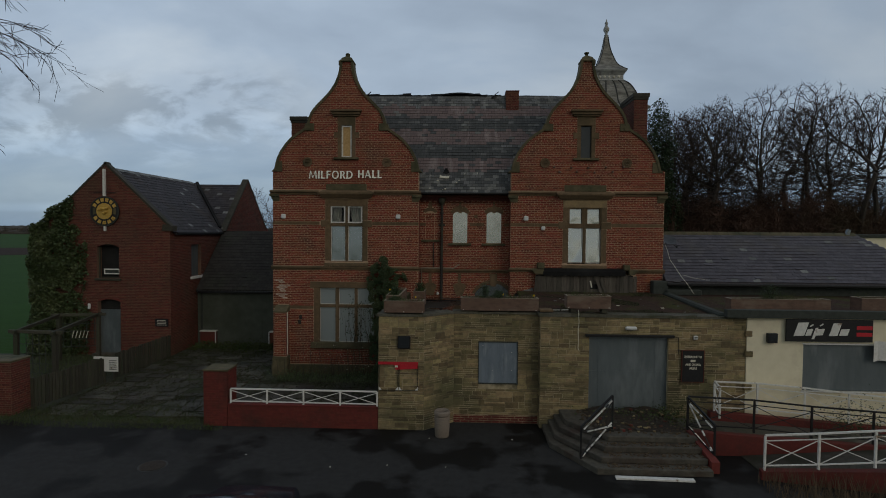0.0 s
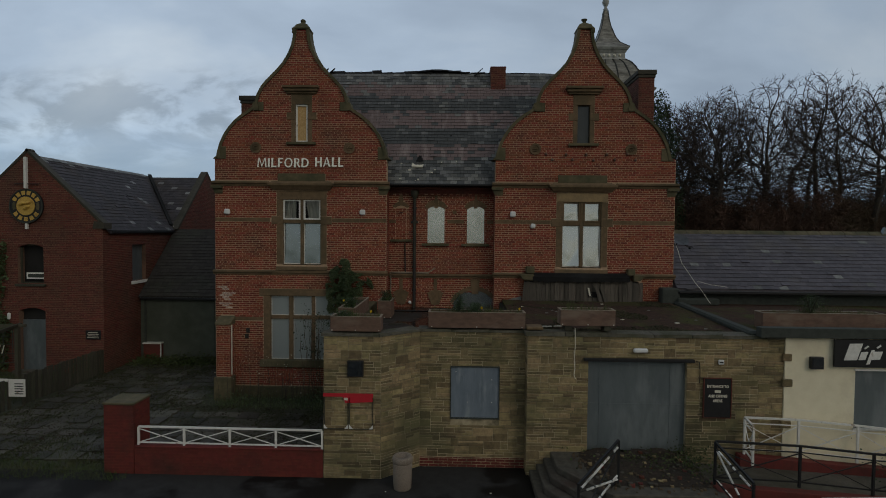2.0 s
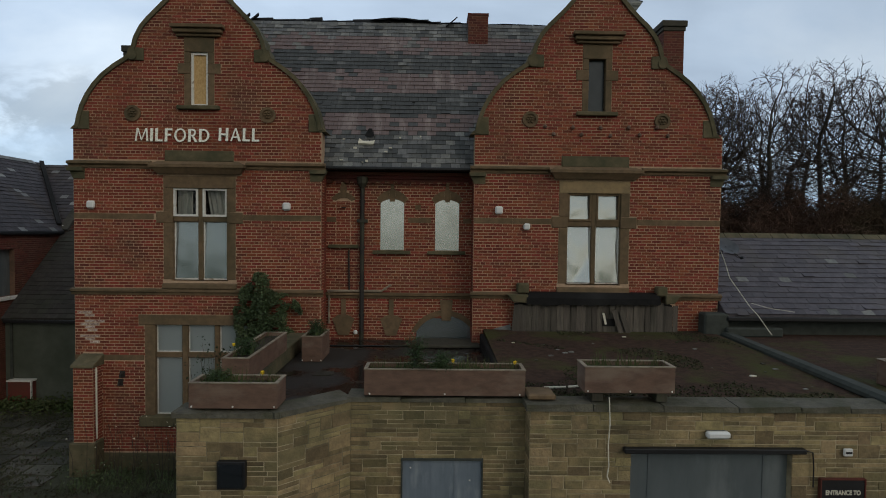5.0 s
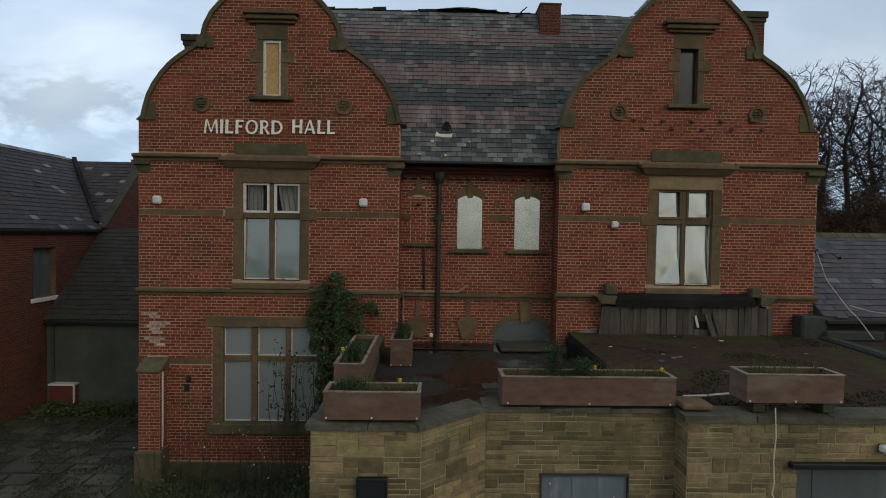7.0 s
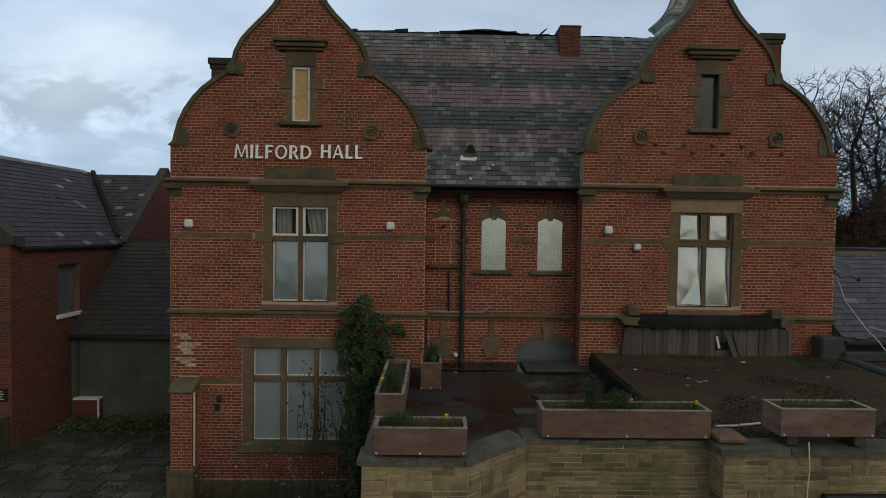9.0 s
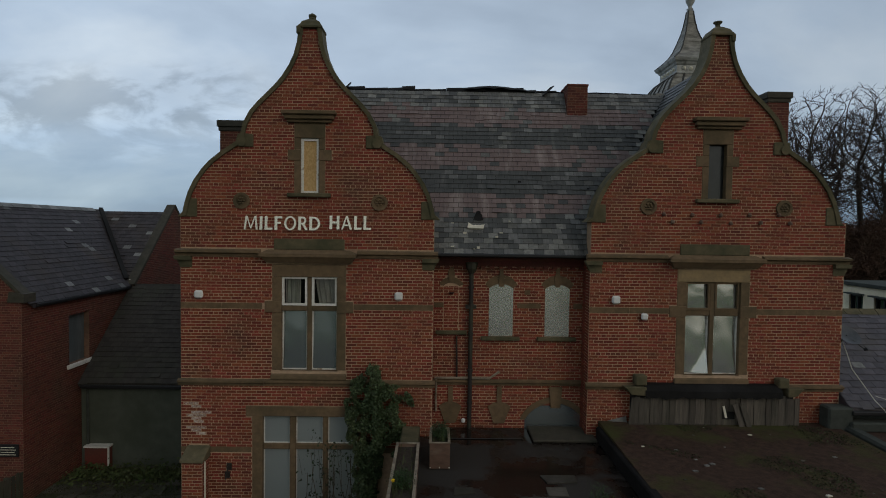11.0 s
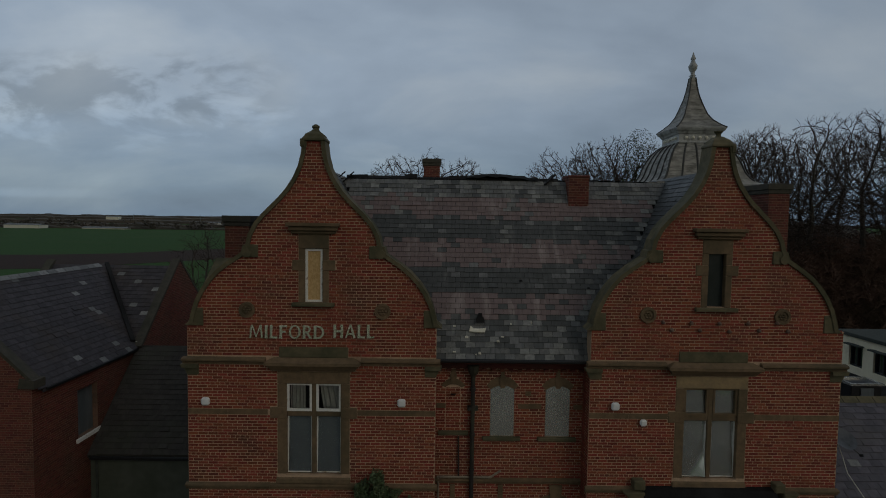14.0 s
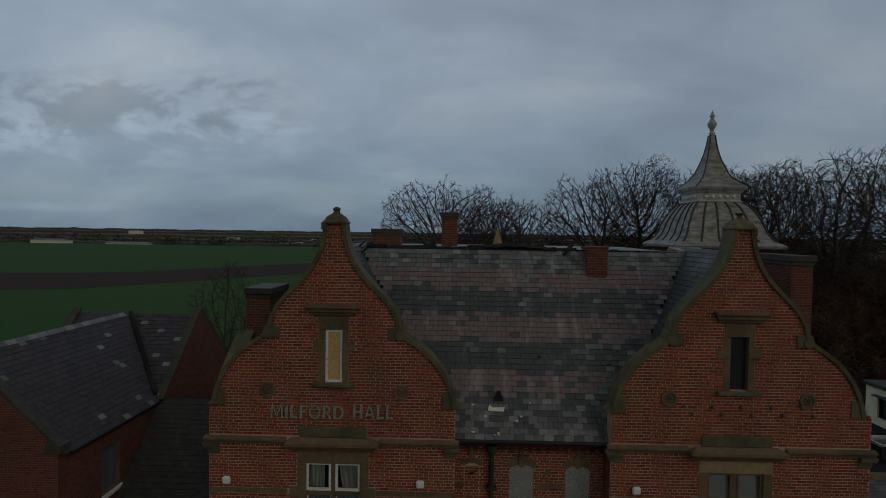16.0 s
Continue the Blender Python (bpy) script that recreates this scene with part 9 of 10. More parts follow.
def yard_growth():
    rng = random.Random(61)
    b = Build()
    for _ in range(9000):
        x, y = rng.uniform(-14.2, -7.0), rng.uniform(15.3, 17.4)
        if rng.random() > 0.25 + 0.75 * max(0, 1 - abs(y - 15.95) / 0.8):
            continue
        h = rng.uniform(0.03, 0.13)
        b.add([(x - 0.008, y, -0.01), (x + 0.008, y, -0.01), (x + rng.uniform(-0.06, 0.06), y + rng.uniform(-0.06, 0.06), h)], [(0, 1, 2)])
    for _ in range(9000):
        x, y = rng.uniform(-19, -13.9), rng.uniform(15.0, 24.2)
        h = rng.uniform(0.04, 0.2)
        b.add([(x - 0.01, y, -0.05), (x + 0.01, y, -0.05), (x + rng.uniform(-0.1, 0.1), y + rng.uniform(-0.1, 0.1), h)], [(0, 1, 2)])
    for _ in range(5000):
        x, y = rng.choice((rng.uniform(-13.4, -7.7), rng.gauss(-10, 2))), rng.uniform(16.3, 26.6)
        h = rng.uniform(0.02, 0.09)
        b.add([(x - 0.008, y, -0.01), (x + 0.008, y, -0.01), (x + rng.uniform(-0.06, 0.06), y + rng.uniform(-0.06, 0.06), h)], [(0, 1, 2)])
    tagged(solo("grass", b, GRASS, "rough winter grass along the yard's edge", "grass"), kind="stuff")
    b = Build()
    leaves(b, 2600, lambda: (rng.uniform(-13.2, -7.8), min(26.4, rng.gauss(26.0, 0.35)), abs(rng.gauss(0, 0.14))), 0.08, rng)
    tagged(solo("weeds", b, GRASS, "dark weeds along the foot of the shed", "weeds"), kind="stuff")
    def mossy():
        while True:
            x, y = rng.uniform(-13.4, -2.6), rng.uniform(16.2, 26.5)
            if (x > -7.8 and y > 20.6):
                continue
            if noise.noise(Vector((x * 0.7, y * 0.7, 8.0))) + 0.5 * noise.noise(Vector((x * 2.1, y * 2.1, 2.0))) > 0.02 or rng.random() < 0.12:
                return x, y, rng.uniform(0.0, 0.03)
    b = Build()
    leaves(b, 26000, mossy, 0.03, rng)
    tagged(solo("moss", b, MOSS, "dark moss spreading over the broken flagstones", "moss"), kind="stuff")
    b = Build()
    leaves(b, 1500, lambda: (rng.uniform(-13.4, -2.6), rng.uniform(15.9, 20.6), rng.uniform(0.005, 0.025)), 0.05, rng)
    leaves(b, 900, lambda: (rng.uniform(-13.4, -7.9), rng.uniform(20.6, 26.6), rng.uniform(0.005, 0.025)), 0.05, rng)
    tagged(solo("dead_leaves", b, LITTER, "dead leaves strewn over the yard", "leaves"), kind="stuff")
    b = Build().slab([(-24, 14.6), (-14.6, 15.2), (-13.62, 15.85), (-13.62, 24.3), (-24, 24.3)], -0.2, -0.02)
    solo("verge", b, DIRT, "rough mossy ground by the play frame", "ground", kind="structure")
    for _ in range(7):
        x, y = rng.uniform(-9, 2), rng.uniform(12.6, 15.2)
        s = rng.uniform(0.02, 0.05)
        solo("litter", Build().slab([(x, y), (x + s, y), (x + s * 1.1, y + s), (x, y + s * 0.8)], 0.0, 0.008), LETTER, "scrap of pale litter on the asphalt", "litter", "litter on the asphalt")


yard_growth()


# ---- trees and distance ----
def grown_tree(seed, height, trunk, crowns, count, step=0.42, kill=0.62, reach=4.5, tip=0.012, lift=0.1, spray=3, leader=0.55):
    """Meshes of a leafless tree at the origin: its wood grows towards points scattered in the crown (a list of
    ellipsoids: x, y, z, radius, half height), so that the limbs fork and wander as they do in nature."""
    rng = np.random.default_rng(seed)
    pts = []
    for cx, cy, cz, rw, rh in crowns:
        q = rng.normal(size=(count * 2, 3))
        q /= np.linalg.norm(q, axis=1)[:, None]
        q *= rng.uniform(0.08, 1.0, (count * 2, 1)) ** (1 / 2.6)
        for v in q:
            lump = noise.noise(Vector((v[0] * 1.8 + seed, v[1] * 1.8, v[2] * 1.8)))
            if lump > -0.28 and len(pts) < 40000:
                k = 1.0 + 0.16 * lump
                pts.append((cx + v[0] * rw * k, cy + v[1] * rw * k, cz + v[2] * rh * k))
    pts = np.array(pts)
    pts = pts[rng.permutation(len(pts))[:count]]
    pos, up = [np.array((0.0, 0.0, -0.3))], [-1]
    d = np.array((rng.normal(0, 0.04), rng.normal(0, 0.04), 1.0))
    while pos[-1][2] < trunk:
        d = d + np.array((rng.normal(0, 0.05), rng.normal(0, 0.05), 0.06))
        d /= np.linalg.norm(d)
        pos.append(pos[-1] + d * step)
        up.append(len(pos) - 2)
    near = np.full(len(pts), 1e9)
    who = np.zeros(len(pts), int)
    def look_at(ids):
        nonlocal near, who
        new_pos = np.array([pos[k] for k in ids])
        dist = np.linalg.norm(pts[:, None, :] - new_pos[None], axis=2)
        best = dist.argmin(axis=1)
        val = dist[np.arange(len(pts)), best]
        closer = val < near
        near[closer] = val[closer]
        who[closer] = np.array(ids)[best[closer]]
    look_at(list(range(int(len(pos) * leader), len(pos))))
    kids = {}
    for turn in range(140):
        keep = near > kill
        pts, near, who = pts[keep], near[keep], who[keep]
        if not len(pts):
            break
        pull = near < (reach if turn > 12 else 60.0)
        made = []
        for k in np.unique(who[pull]):
            if kids.get(k, 0) >= 3:
                continue
            v = pts[pull & (who == k)] - pos[k]
            v = (v / np.linalg.norm(v, axis=1)[:, None]).mean(axis=0)
            back = pos[k] - pos[up[k]] if up[k] >= 0 else np.array((0, 0, 1.0))
            v = v + 0.25 * back / (np.linalg.norm(back) + 1e-6) + rng.normal(0, 0.15, 3) + np.array((0, 0, lift))
            n = np.linalg.norm(v)
            if n < 0.05:
                continue
            pos.append(pos[k] + v / n * step)
            up.append(int(k))
            kids[k] = kids.get(k, 0) + 1
            made.append(len(pos) - 1)
        if not made:
            break
        look_at(made)
    n = len(pos)
    load = np.zeros(n)
    child = [[] for _ in range(n)]
    for k in range(n - 1, -1, -1):
        if load[k] == 0:
            load[k] = tip ** 2.25
        if up[k] >= 0:
            load[up[k]] += load[k]
            child[up[k]].append(k)
    # wood straightens as it thickens
    path_pos = np.array(pos)
    for _ in range(2):
        eased = path_pos.copy()
        for k in range(n):
            if up[k] >= 0 and child[k]:
                heir = max(child[k], key=lambda c: load[c])
                eased[k] = 0.4 * path_pos[k] + 0.3 * path_pos[up[k]] + 0.3 * path_pos[heir]
        path_pos = eased
    pos = list(path_pos)
    rad = load ** (1 / 2.25)
    rad *= min(1.0, height * 0.025 / rad[0])
    rad = np.maximum(rad, tip)
    wood, twig = Build(), Build()
    starts = [(0, -1)]
    while starts:
        k, root = starts.pop()
        chain = ([root] if root >= 0 else []) + [k]
        while child[k]:
            order = sorted(child[k], key=lambda c: -rad[c])
            starts += [(c, k) for c in order[1:]]
            k = order[0]
            chain.append(k)
        radii = [float(rad[c]) for c in chain]
        if root >= 0:
            radii[0] = radii[1]
        path = [Vector(pos[c]) for c in chain]
        cut = next((m for m, r in enumerate(radii) if r < 0.045), len(radii))
        if cut > 1:
            wood.tube(path[:cut + 1], radii[:cut + 1], 7 if radii[0] > 0.12 else 5)
        if cut < len(radii) - 1 or cut <= 1:
            a = max(0, cut - 1 if cut > 1 else 0)
            if len(path) - a > 1:
                twig.tube(path[a:], radii[a:], 3)
        for m in range(1, len(path)):
            if radii[m] > 0.035:
                continue
            last = m == len(path) - 1
            dd = (path[m] - path[m - 1]).normalized()
            for _ in range(spray if last else (1 if rng.random() < 0.95 else 0)):
                e = (dd * (0.9 if last else 0.4) + Vector(rng.normal(0, 0.5, 3)) + Vector((0, 0, 0.15))).normalized()
                l = rng.uniform(0.3, 0.8)
                f = path[m] + e * l * 0.55
                g = f + (e + Vector(rng.normal(0, 0.3, 3))).normalized() * l * 0.45
                twig.tube([path[m], f, g], [tip * 0.7, tip * 0.55, tip * 0.35], 3)
    return wood.mesh("limbs"), twig.mesh("twigs")


def plant(x, y, meshes, label, group):
    t = thing("tree", (x, y, 0), label, "tree", group)
    for name, me, m in (("trunk", meshes[0], BARK), ("crown", meshes[1], TWIG)):
        me.materials.append(m)
        o = new(name, me)
        o.parent = t
    return t


def forest():
    kinds = []
    for seed, h, w, f in ((3, 19.2, 3.1, 0.6), (14, 19.8, 2.7, 0.66), (25, 19.0, 3.6, 0.5), (36, 19.5, 3.2, 0.58)):
        c = random.Random(seed)
        crowns = [(c.gauss(0, 0.4), c.gauss(0, 0.4), h * 0.8, w, h * 0.185)] + [(w * 0.55 * math.cos(a), w * 0.55 * math.sin(a), h * c.uniform(0.5, 0.64), w * 0.6, h * 0.09) for a in (c.uniform(0, 2), c.uniform(2, 4), c.uniform(4, 6))]
        kinds.append(plant(0, 0, grown_tree(seed, h, h * f, crowns, 2500, 0.33, 0.5, 3.5, 0.02, 0.02, 6), "tall leafless winter tree in the wood behind", "bare trees of the wood"))
    rng = random.Random(5)
    spots = [(28.0, 52, 1.0), (31.7, 51.5, 0.99), (33.8, 53, 0.98), (36.2, 52, 1.0), (39.6, 53, 1.03), (43.5, 52, 1.02), (47.5, 54, 1.02), (51.5, 53, 1.04), (56, 56, 1.06), (61, 57, 1.1),
             (30, 58, 1.03), (36.5, 60, 1.05), (43, 59, 1.05), (49.5, 61, 1.06), (55, 64, 1.08), (24.8, 62, 0.98), (64, 62, 1.1), (40, 68, 1.08)]
    for i, (x, y, k) in enumerate(spots):
        src = kinds[i % 4]
        m = Matrix.Translation((x, y, 0)) @ Matrix.Rotation(rng.uniform(0, 6.28), 4, "Z") @ Matrix.Scale(k * rng.uniform(0.97, 1.03), 4)
        if i < 4:
            src.matrix_basis = m
        else:
            c = copy_thing(src, Matrix.Identity(4))
            c.matrix_basis = m
    # the brown broad-crowned trees next to the hall
    beech = plant(0, 0, grown_tree(58, 18.2, 10.5, [(0, 0, 14.0, 3.8, 4.3), (0.6, 0.3, 9.0, 4.0, 3.4)], 4200, 0.32, 0.42, 3.5, 0.0185, -0.02, 6), "broad brown-twigged beech beside the hall", "broad beeches of the wood")
    beech.matrix_basis = Matrix.Translation((23.6, 52.5, 0))
    for x, y, k, a in ((20.6, 56.0, 0.98, 2.0), (26.2, 57.5, 1.02, 4.0)):
        c = copy_thing(beech, Matrix.Identity(4))
        c.matrix_basis = Matrix.Translation((x, y, 0)) @ Matrix.Rotation(a, 4, "Z") @ Matrix.Scale(k, 4)
    # broad crowns beyond the ridge
    for x, y, s, h, w in ((-2.8, 79, 48, 18.9, 7.4), (6.6, 82, 49, 17.4, 5.6), (16.6, 80, 50, 20.4, 6.4), (22.4, 82, 53, 22.4, 5.6), (30.5, 76, 54, 20.6, 5.8), (2.5, 90, 51, 17.8, 6.0)):
        plant(x, y, grown_tree(s, h, h * 0.46, [(dx * w, 0, h * 0.7, w * 0.62, h * 0.3 * f) for dx, f in ((-0.6, 0.9), (0.0, 1.0), (0.6, 0.86))], 4600, 0.42, 0.54, 5.0, 0.025, 0.0, 6, 0.7), "broad spreading leafless tree beyond the roof ridge", "spreading trees beyond the roof")
    # evergreen beside the hall and dark understorey
    def clump(name, label, cx, cy, r, h, count, size, seed, material, z0=0.0, core=0.2):
        g = random.Random(seed)
        b = Build()
        def where():
            while True:
                x, y, z = g.uniform(-1, 1), g.uniform(-1, 1), g.random()
                w = (1 - z ** 2.2) ** 0.5 * (0.72 + 0.6 * noise.noise(Vector((x * 3 + seed, y * 3, z * 5))))
                if w > 0 and x * x + y * y < w * w and x * x + y * y > core * w * w and noise.noise(Vector((x * 6 + seed, y * 6, z * 12))) > -0.22:
                    return cx + x * r, cy + y * r, z0 + z * h
        if material is BRUSH:
            for _ in range(count):
                p = Vector(where())
                d = Vector((g.gauss(0, 0.6), g.gauss(0, 0.6), g.gauss(0.5, 0.5))).normalized() * size * g.uniform(2.5, 6.0)
                s = d.cross(Vector((g.gauss(0, 1), g.gauss(0, 1), 0.1))).normalized() * size * 0.16
                b.add([p - s, p + s, p + d], [(0, 1, 2)])
        else:
            leaves(b, count, where, size, g)
        tagged(solo(name, b, material, label, "shrubs"), kind="stuff")
    clump("evergreen", "dark evergreen tree clothed in ivy beside the hall", 18.4, 52, 2.8, 17.0, 20000, 0.14, 71, LEAF_DARK, 1.5, 0.05)
    clump("evergreen", "tall tree with young green leaf behind the cupola", 24.2, 80, 3.8, 7.0, 2800, 0.13, 72, LEAF_YOUNG, 16.0, 0.0)
    for i in range(17):
        x = 14 + i * 3.0
        clump("brushwood", "dark reddish winter brushwood under the trees", x, 50 + 4 * rng.random(), 3.2, (rng.uniform(8.5, 10.8) if i < 9 else rng.uniform(5.5, 8.5)), 8000, 0.2, 80 + i, BRUSH, 0.0, 0.1)
    for i in range(10):
        clump("brushwood", "dark understorey at the wood's edge", -6 + i * 5.0, 70 + 4 * rng.random(), 4.5, rng.uniform(6, 8.0), 2400, 0.4, 100 + i, BRUSH if i % 2 else LEAF_DARK)
    for i in range(13):
        clump("brushwood", "dense dark scrub deep within the wood", 17 + i * 3.8, 62 + 3 * rng.random(), 3.6, rng.uniform(7.5, 10.0), 4500, 0.28, 130 + i, BRUSH, 0.0, 0.05)
    for i in range(10):
        clump("brushwood", "tall maroon winter scrub at the back of the wood", 34 + i * 4.4, 78 + 5 * rng.random(), 4.6, rng.uniform(8.5, 11.5), 5500, 0.3, 160 + i, BRUSH, 0.0, 0.05)
    # thicket of thin upright stems within the wood
    b = Build()
    for _ in range(1000):
        x, y = rng.uniform(14, 64), rng.uniform(49, 74)
        h = rng.uniform(3, 9.5)
        p = Vector((x, y, 0))
        q = p + Vector((rng.gauss(0, 0.9), rng.gauss(0, 0.9), h))
        m = p.lerp(q, 0.55) + Vector((rng.gauss(0, 0.3), rng.gauss(0, 0.3), 0))
        b.tube([p, m, q], [0.07, 0.045, 0.012], 3)
        for _ in range(4):
            e = m.lerp(q, rng.random())
            b.tube([e, e + Vector((rng.gauss(0, 0.8), rng.gauss(0, 0.8), rng.uniform(0.3, 1.4)))], [0.03, 0.008], 3)
    tagged(solo("saplings", b, BRUSH, "thicket of thin brown saplings in the wood", "saplings"), kind="stuff")


forest()


def near_tree():
    """The tree whose outermost twigs hang into the view at the start."""
    t = thing("tree", (-15.5, 11.5, 0), "leafless tree at the forecourt's edge with drooping twigs", "tree")
    rng = random.Random(90)
    wood, twig = Build(), Build()
    wood.tube([(-15.5, 11.5, -0.1), (-15.4, 11.6, 4), (-15.2, 11.5, 8), (-14.9, 11.6, 12), (-14.8, 11.8, 15)], [0.4, 0.34, 0.27, 0.18, 0.05], 9)
    def twigs(p, d, length, r, level):
        path, radii = [p], [r]
        for k in range(4):
            d = (d + Vector((rng.gauss(0, 0.13), rng.gauss(0, 0.13), rng.gauss(-0.05, 0.1)))).normalized()
            p = p + d * length / 4
            path.append(p)
            radii.append(r * (1 - 0.2 * (k + 1)) + 0.004)
            if level < 4 and k > 0:
                for _ in range(2 if level < 3 else 1):
                    s = Vector((rng.gauss(0, 1), rng.gauss(0, 1), rng.gauss(-0.1, 0.6))).normalized()
                    twigs(p, (d * 0.8 + s * 0.65).normalized(), length * rng.uniform(0.35, 0.55), radii[-1] * 0.6, level + 1)
        (wood if level < 2 else twig).tube(path, radii, 5 if level < 2 else 3)
    twigs(Vector((-15.2, 11.5, 9.7)), Vector((0.9, 0.1, 0.42)), 3.7, 0.1, 1)
    twigs(Vector((-15.2, 11.5, 10.2)), Vector((0.92, 0.12, 0.2)), 3.4, 0.08, 1)
    twigs(Vector((-15.0, 11.6, 10.7)), Vector((0.9, 0.0, 0.12)), 4.0, 0.1, 1)
    for k in range(6):
        twigs(Vector((-15.0, 11.6, 9 + k)), Vector((rng.gauss(-0.6, 0.5), rng.gauss(0, 1), 0.5)).normalized(), 4.0, 0.09, 1)
    part("trunk", wood, BARK, t)
    tagged(part("twigs", twig, TWIG, t), kind="stuff")


near_tree()


def far_twigs():
    """Small bare trees beyond the tavern."""
    for x, y, s, h, w in ((-20.5, 52, 61, 9.5, 2.6), (-14.5, 41, 62, 7.0, 1.8)):
        plant(x, y, grown_tree(s, h, h * 0.2, [(0, 0, h * 0.6, w, h * 0.42)], 900, 0.25, 0.36, 3.0, 0.014, 0.08, 4), "small leafless tree beyond the tavern", "small trees beyond the tavern")


far_twigs()


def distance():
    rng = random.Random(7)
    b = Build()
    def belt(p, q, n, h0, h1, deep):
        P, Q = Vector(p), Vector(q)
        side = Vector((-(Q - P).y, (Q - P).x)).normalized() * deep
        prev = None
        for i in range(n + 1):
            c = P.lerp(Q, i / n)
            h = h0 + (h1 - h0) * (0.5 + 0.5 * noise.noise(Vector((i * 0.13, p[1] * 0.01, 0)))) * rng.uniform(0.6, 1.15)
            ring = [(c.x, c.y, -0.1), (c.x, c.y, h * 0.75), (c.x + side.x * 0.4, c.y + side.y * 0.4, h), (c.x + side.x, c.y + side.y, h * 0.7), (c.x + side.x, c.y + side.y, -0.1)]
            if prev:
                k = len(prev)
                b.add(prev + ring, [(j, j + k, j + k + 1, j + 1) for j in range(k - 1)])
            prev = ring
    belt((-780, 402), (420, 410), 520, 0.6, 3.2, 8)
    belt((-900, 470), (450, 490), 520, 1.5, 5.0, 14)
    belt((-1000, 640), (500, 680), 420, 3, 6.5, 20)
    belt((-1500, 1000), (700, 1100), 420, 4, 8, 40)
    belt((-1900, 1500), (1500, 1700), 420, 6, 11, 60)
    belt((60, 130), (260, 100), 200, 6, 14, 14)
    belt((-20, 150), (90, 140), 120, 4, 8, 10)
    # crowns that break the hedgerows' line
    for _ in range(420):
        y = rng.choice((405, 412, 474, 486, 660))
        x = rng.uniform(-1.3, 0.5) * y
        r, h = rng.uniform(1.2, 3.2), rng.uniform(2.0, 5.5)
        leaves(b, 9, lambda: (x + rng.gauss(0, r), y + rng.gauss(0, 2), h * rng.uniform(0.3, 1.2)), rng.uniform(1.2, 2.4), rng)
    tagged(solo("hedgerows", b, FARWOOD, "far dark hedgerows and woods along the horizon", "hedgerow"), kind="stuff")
    def shed_far(x, y, w, d, h, m, label):
        t = thing("farm_building", (x, y, 0), label, "building", "far farm buildings")
        part("wall", Build().box(x, y, -0.1, x + w, y + d, h), m, t)
        r = Build()
        r.add([(x - 0.5, y - 0.5, h), (x + w + 0.5, y - 0.5, h), (x + w + 0.5, y + d + 0.5, h), (x - 0.5, y + d + 0.5, h), (x - 0.5, y + d / 2, h + 0.9), (x + w + 0.5, y + d / 2, h + 0.9)], [(0, 1, 5, 4), (2, 3, 4, 5), (0, 4, 3), (1, 2, 5)])
        part("roof", r, SLATE_PALE, t)
    shed_far(-310, 394, 25, 9, 2.3, LETTER, "long low white shed far across the fields")
    shed_far(-256, 396, 31, 6, 0.8, LETTER, "low pale polytunnel range far across the fields")
    shed_far(-548, 900, 20, 9, 6.5, LETTER, "white farmhouse far across the fields")
    shed_far(-207, 490, 9, 8, 4.0, LETTER, "pale barn far across the fields")
    shed_far(-140, 430, 17, 12, 1.4, SLATE_PALE, "white factory sheds far across the fields")
    shed_far(-118, 440, 20, 12, 4, SLATE_PALE, "grey shed with a pale roof far across the fields")
    for x, y, h in ((-452, 810, 6.5), (-350, 800, 6.5)):
        t = thing("tower_crane", (x, y, 0), "far tower crane with a long jib on the horizon", "crane", "far tower cranes")
        part("mast", Build().bar((x, y, 0), (x, y, h + 4), 0.6), STEEL, t)
        part("jib", Build().bar((x - 4, y, h + 2.6), (x + 18, y, h + 3.6), 0.4), STEEL, t)


distance()


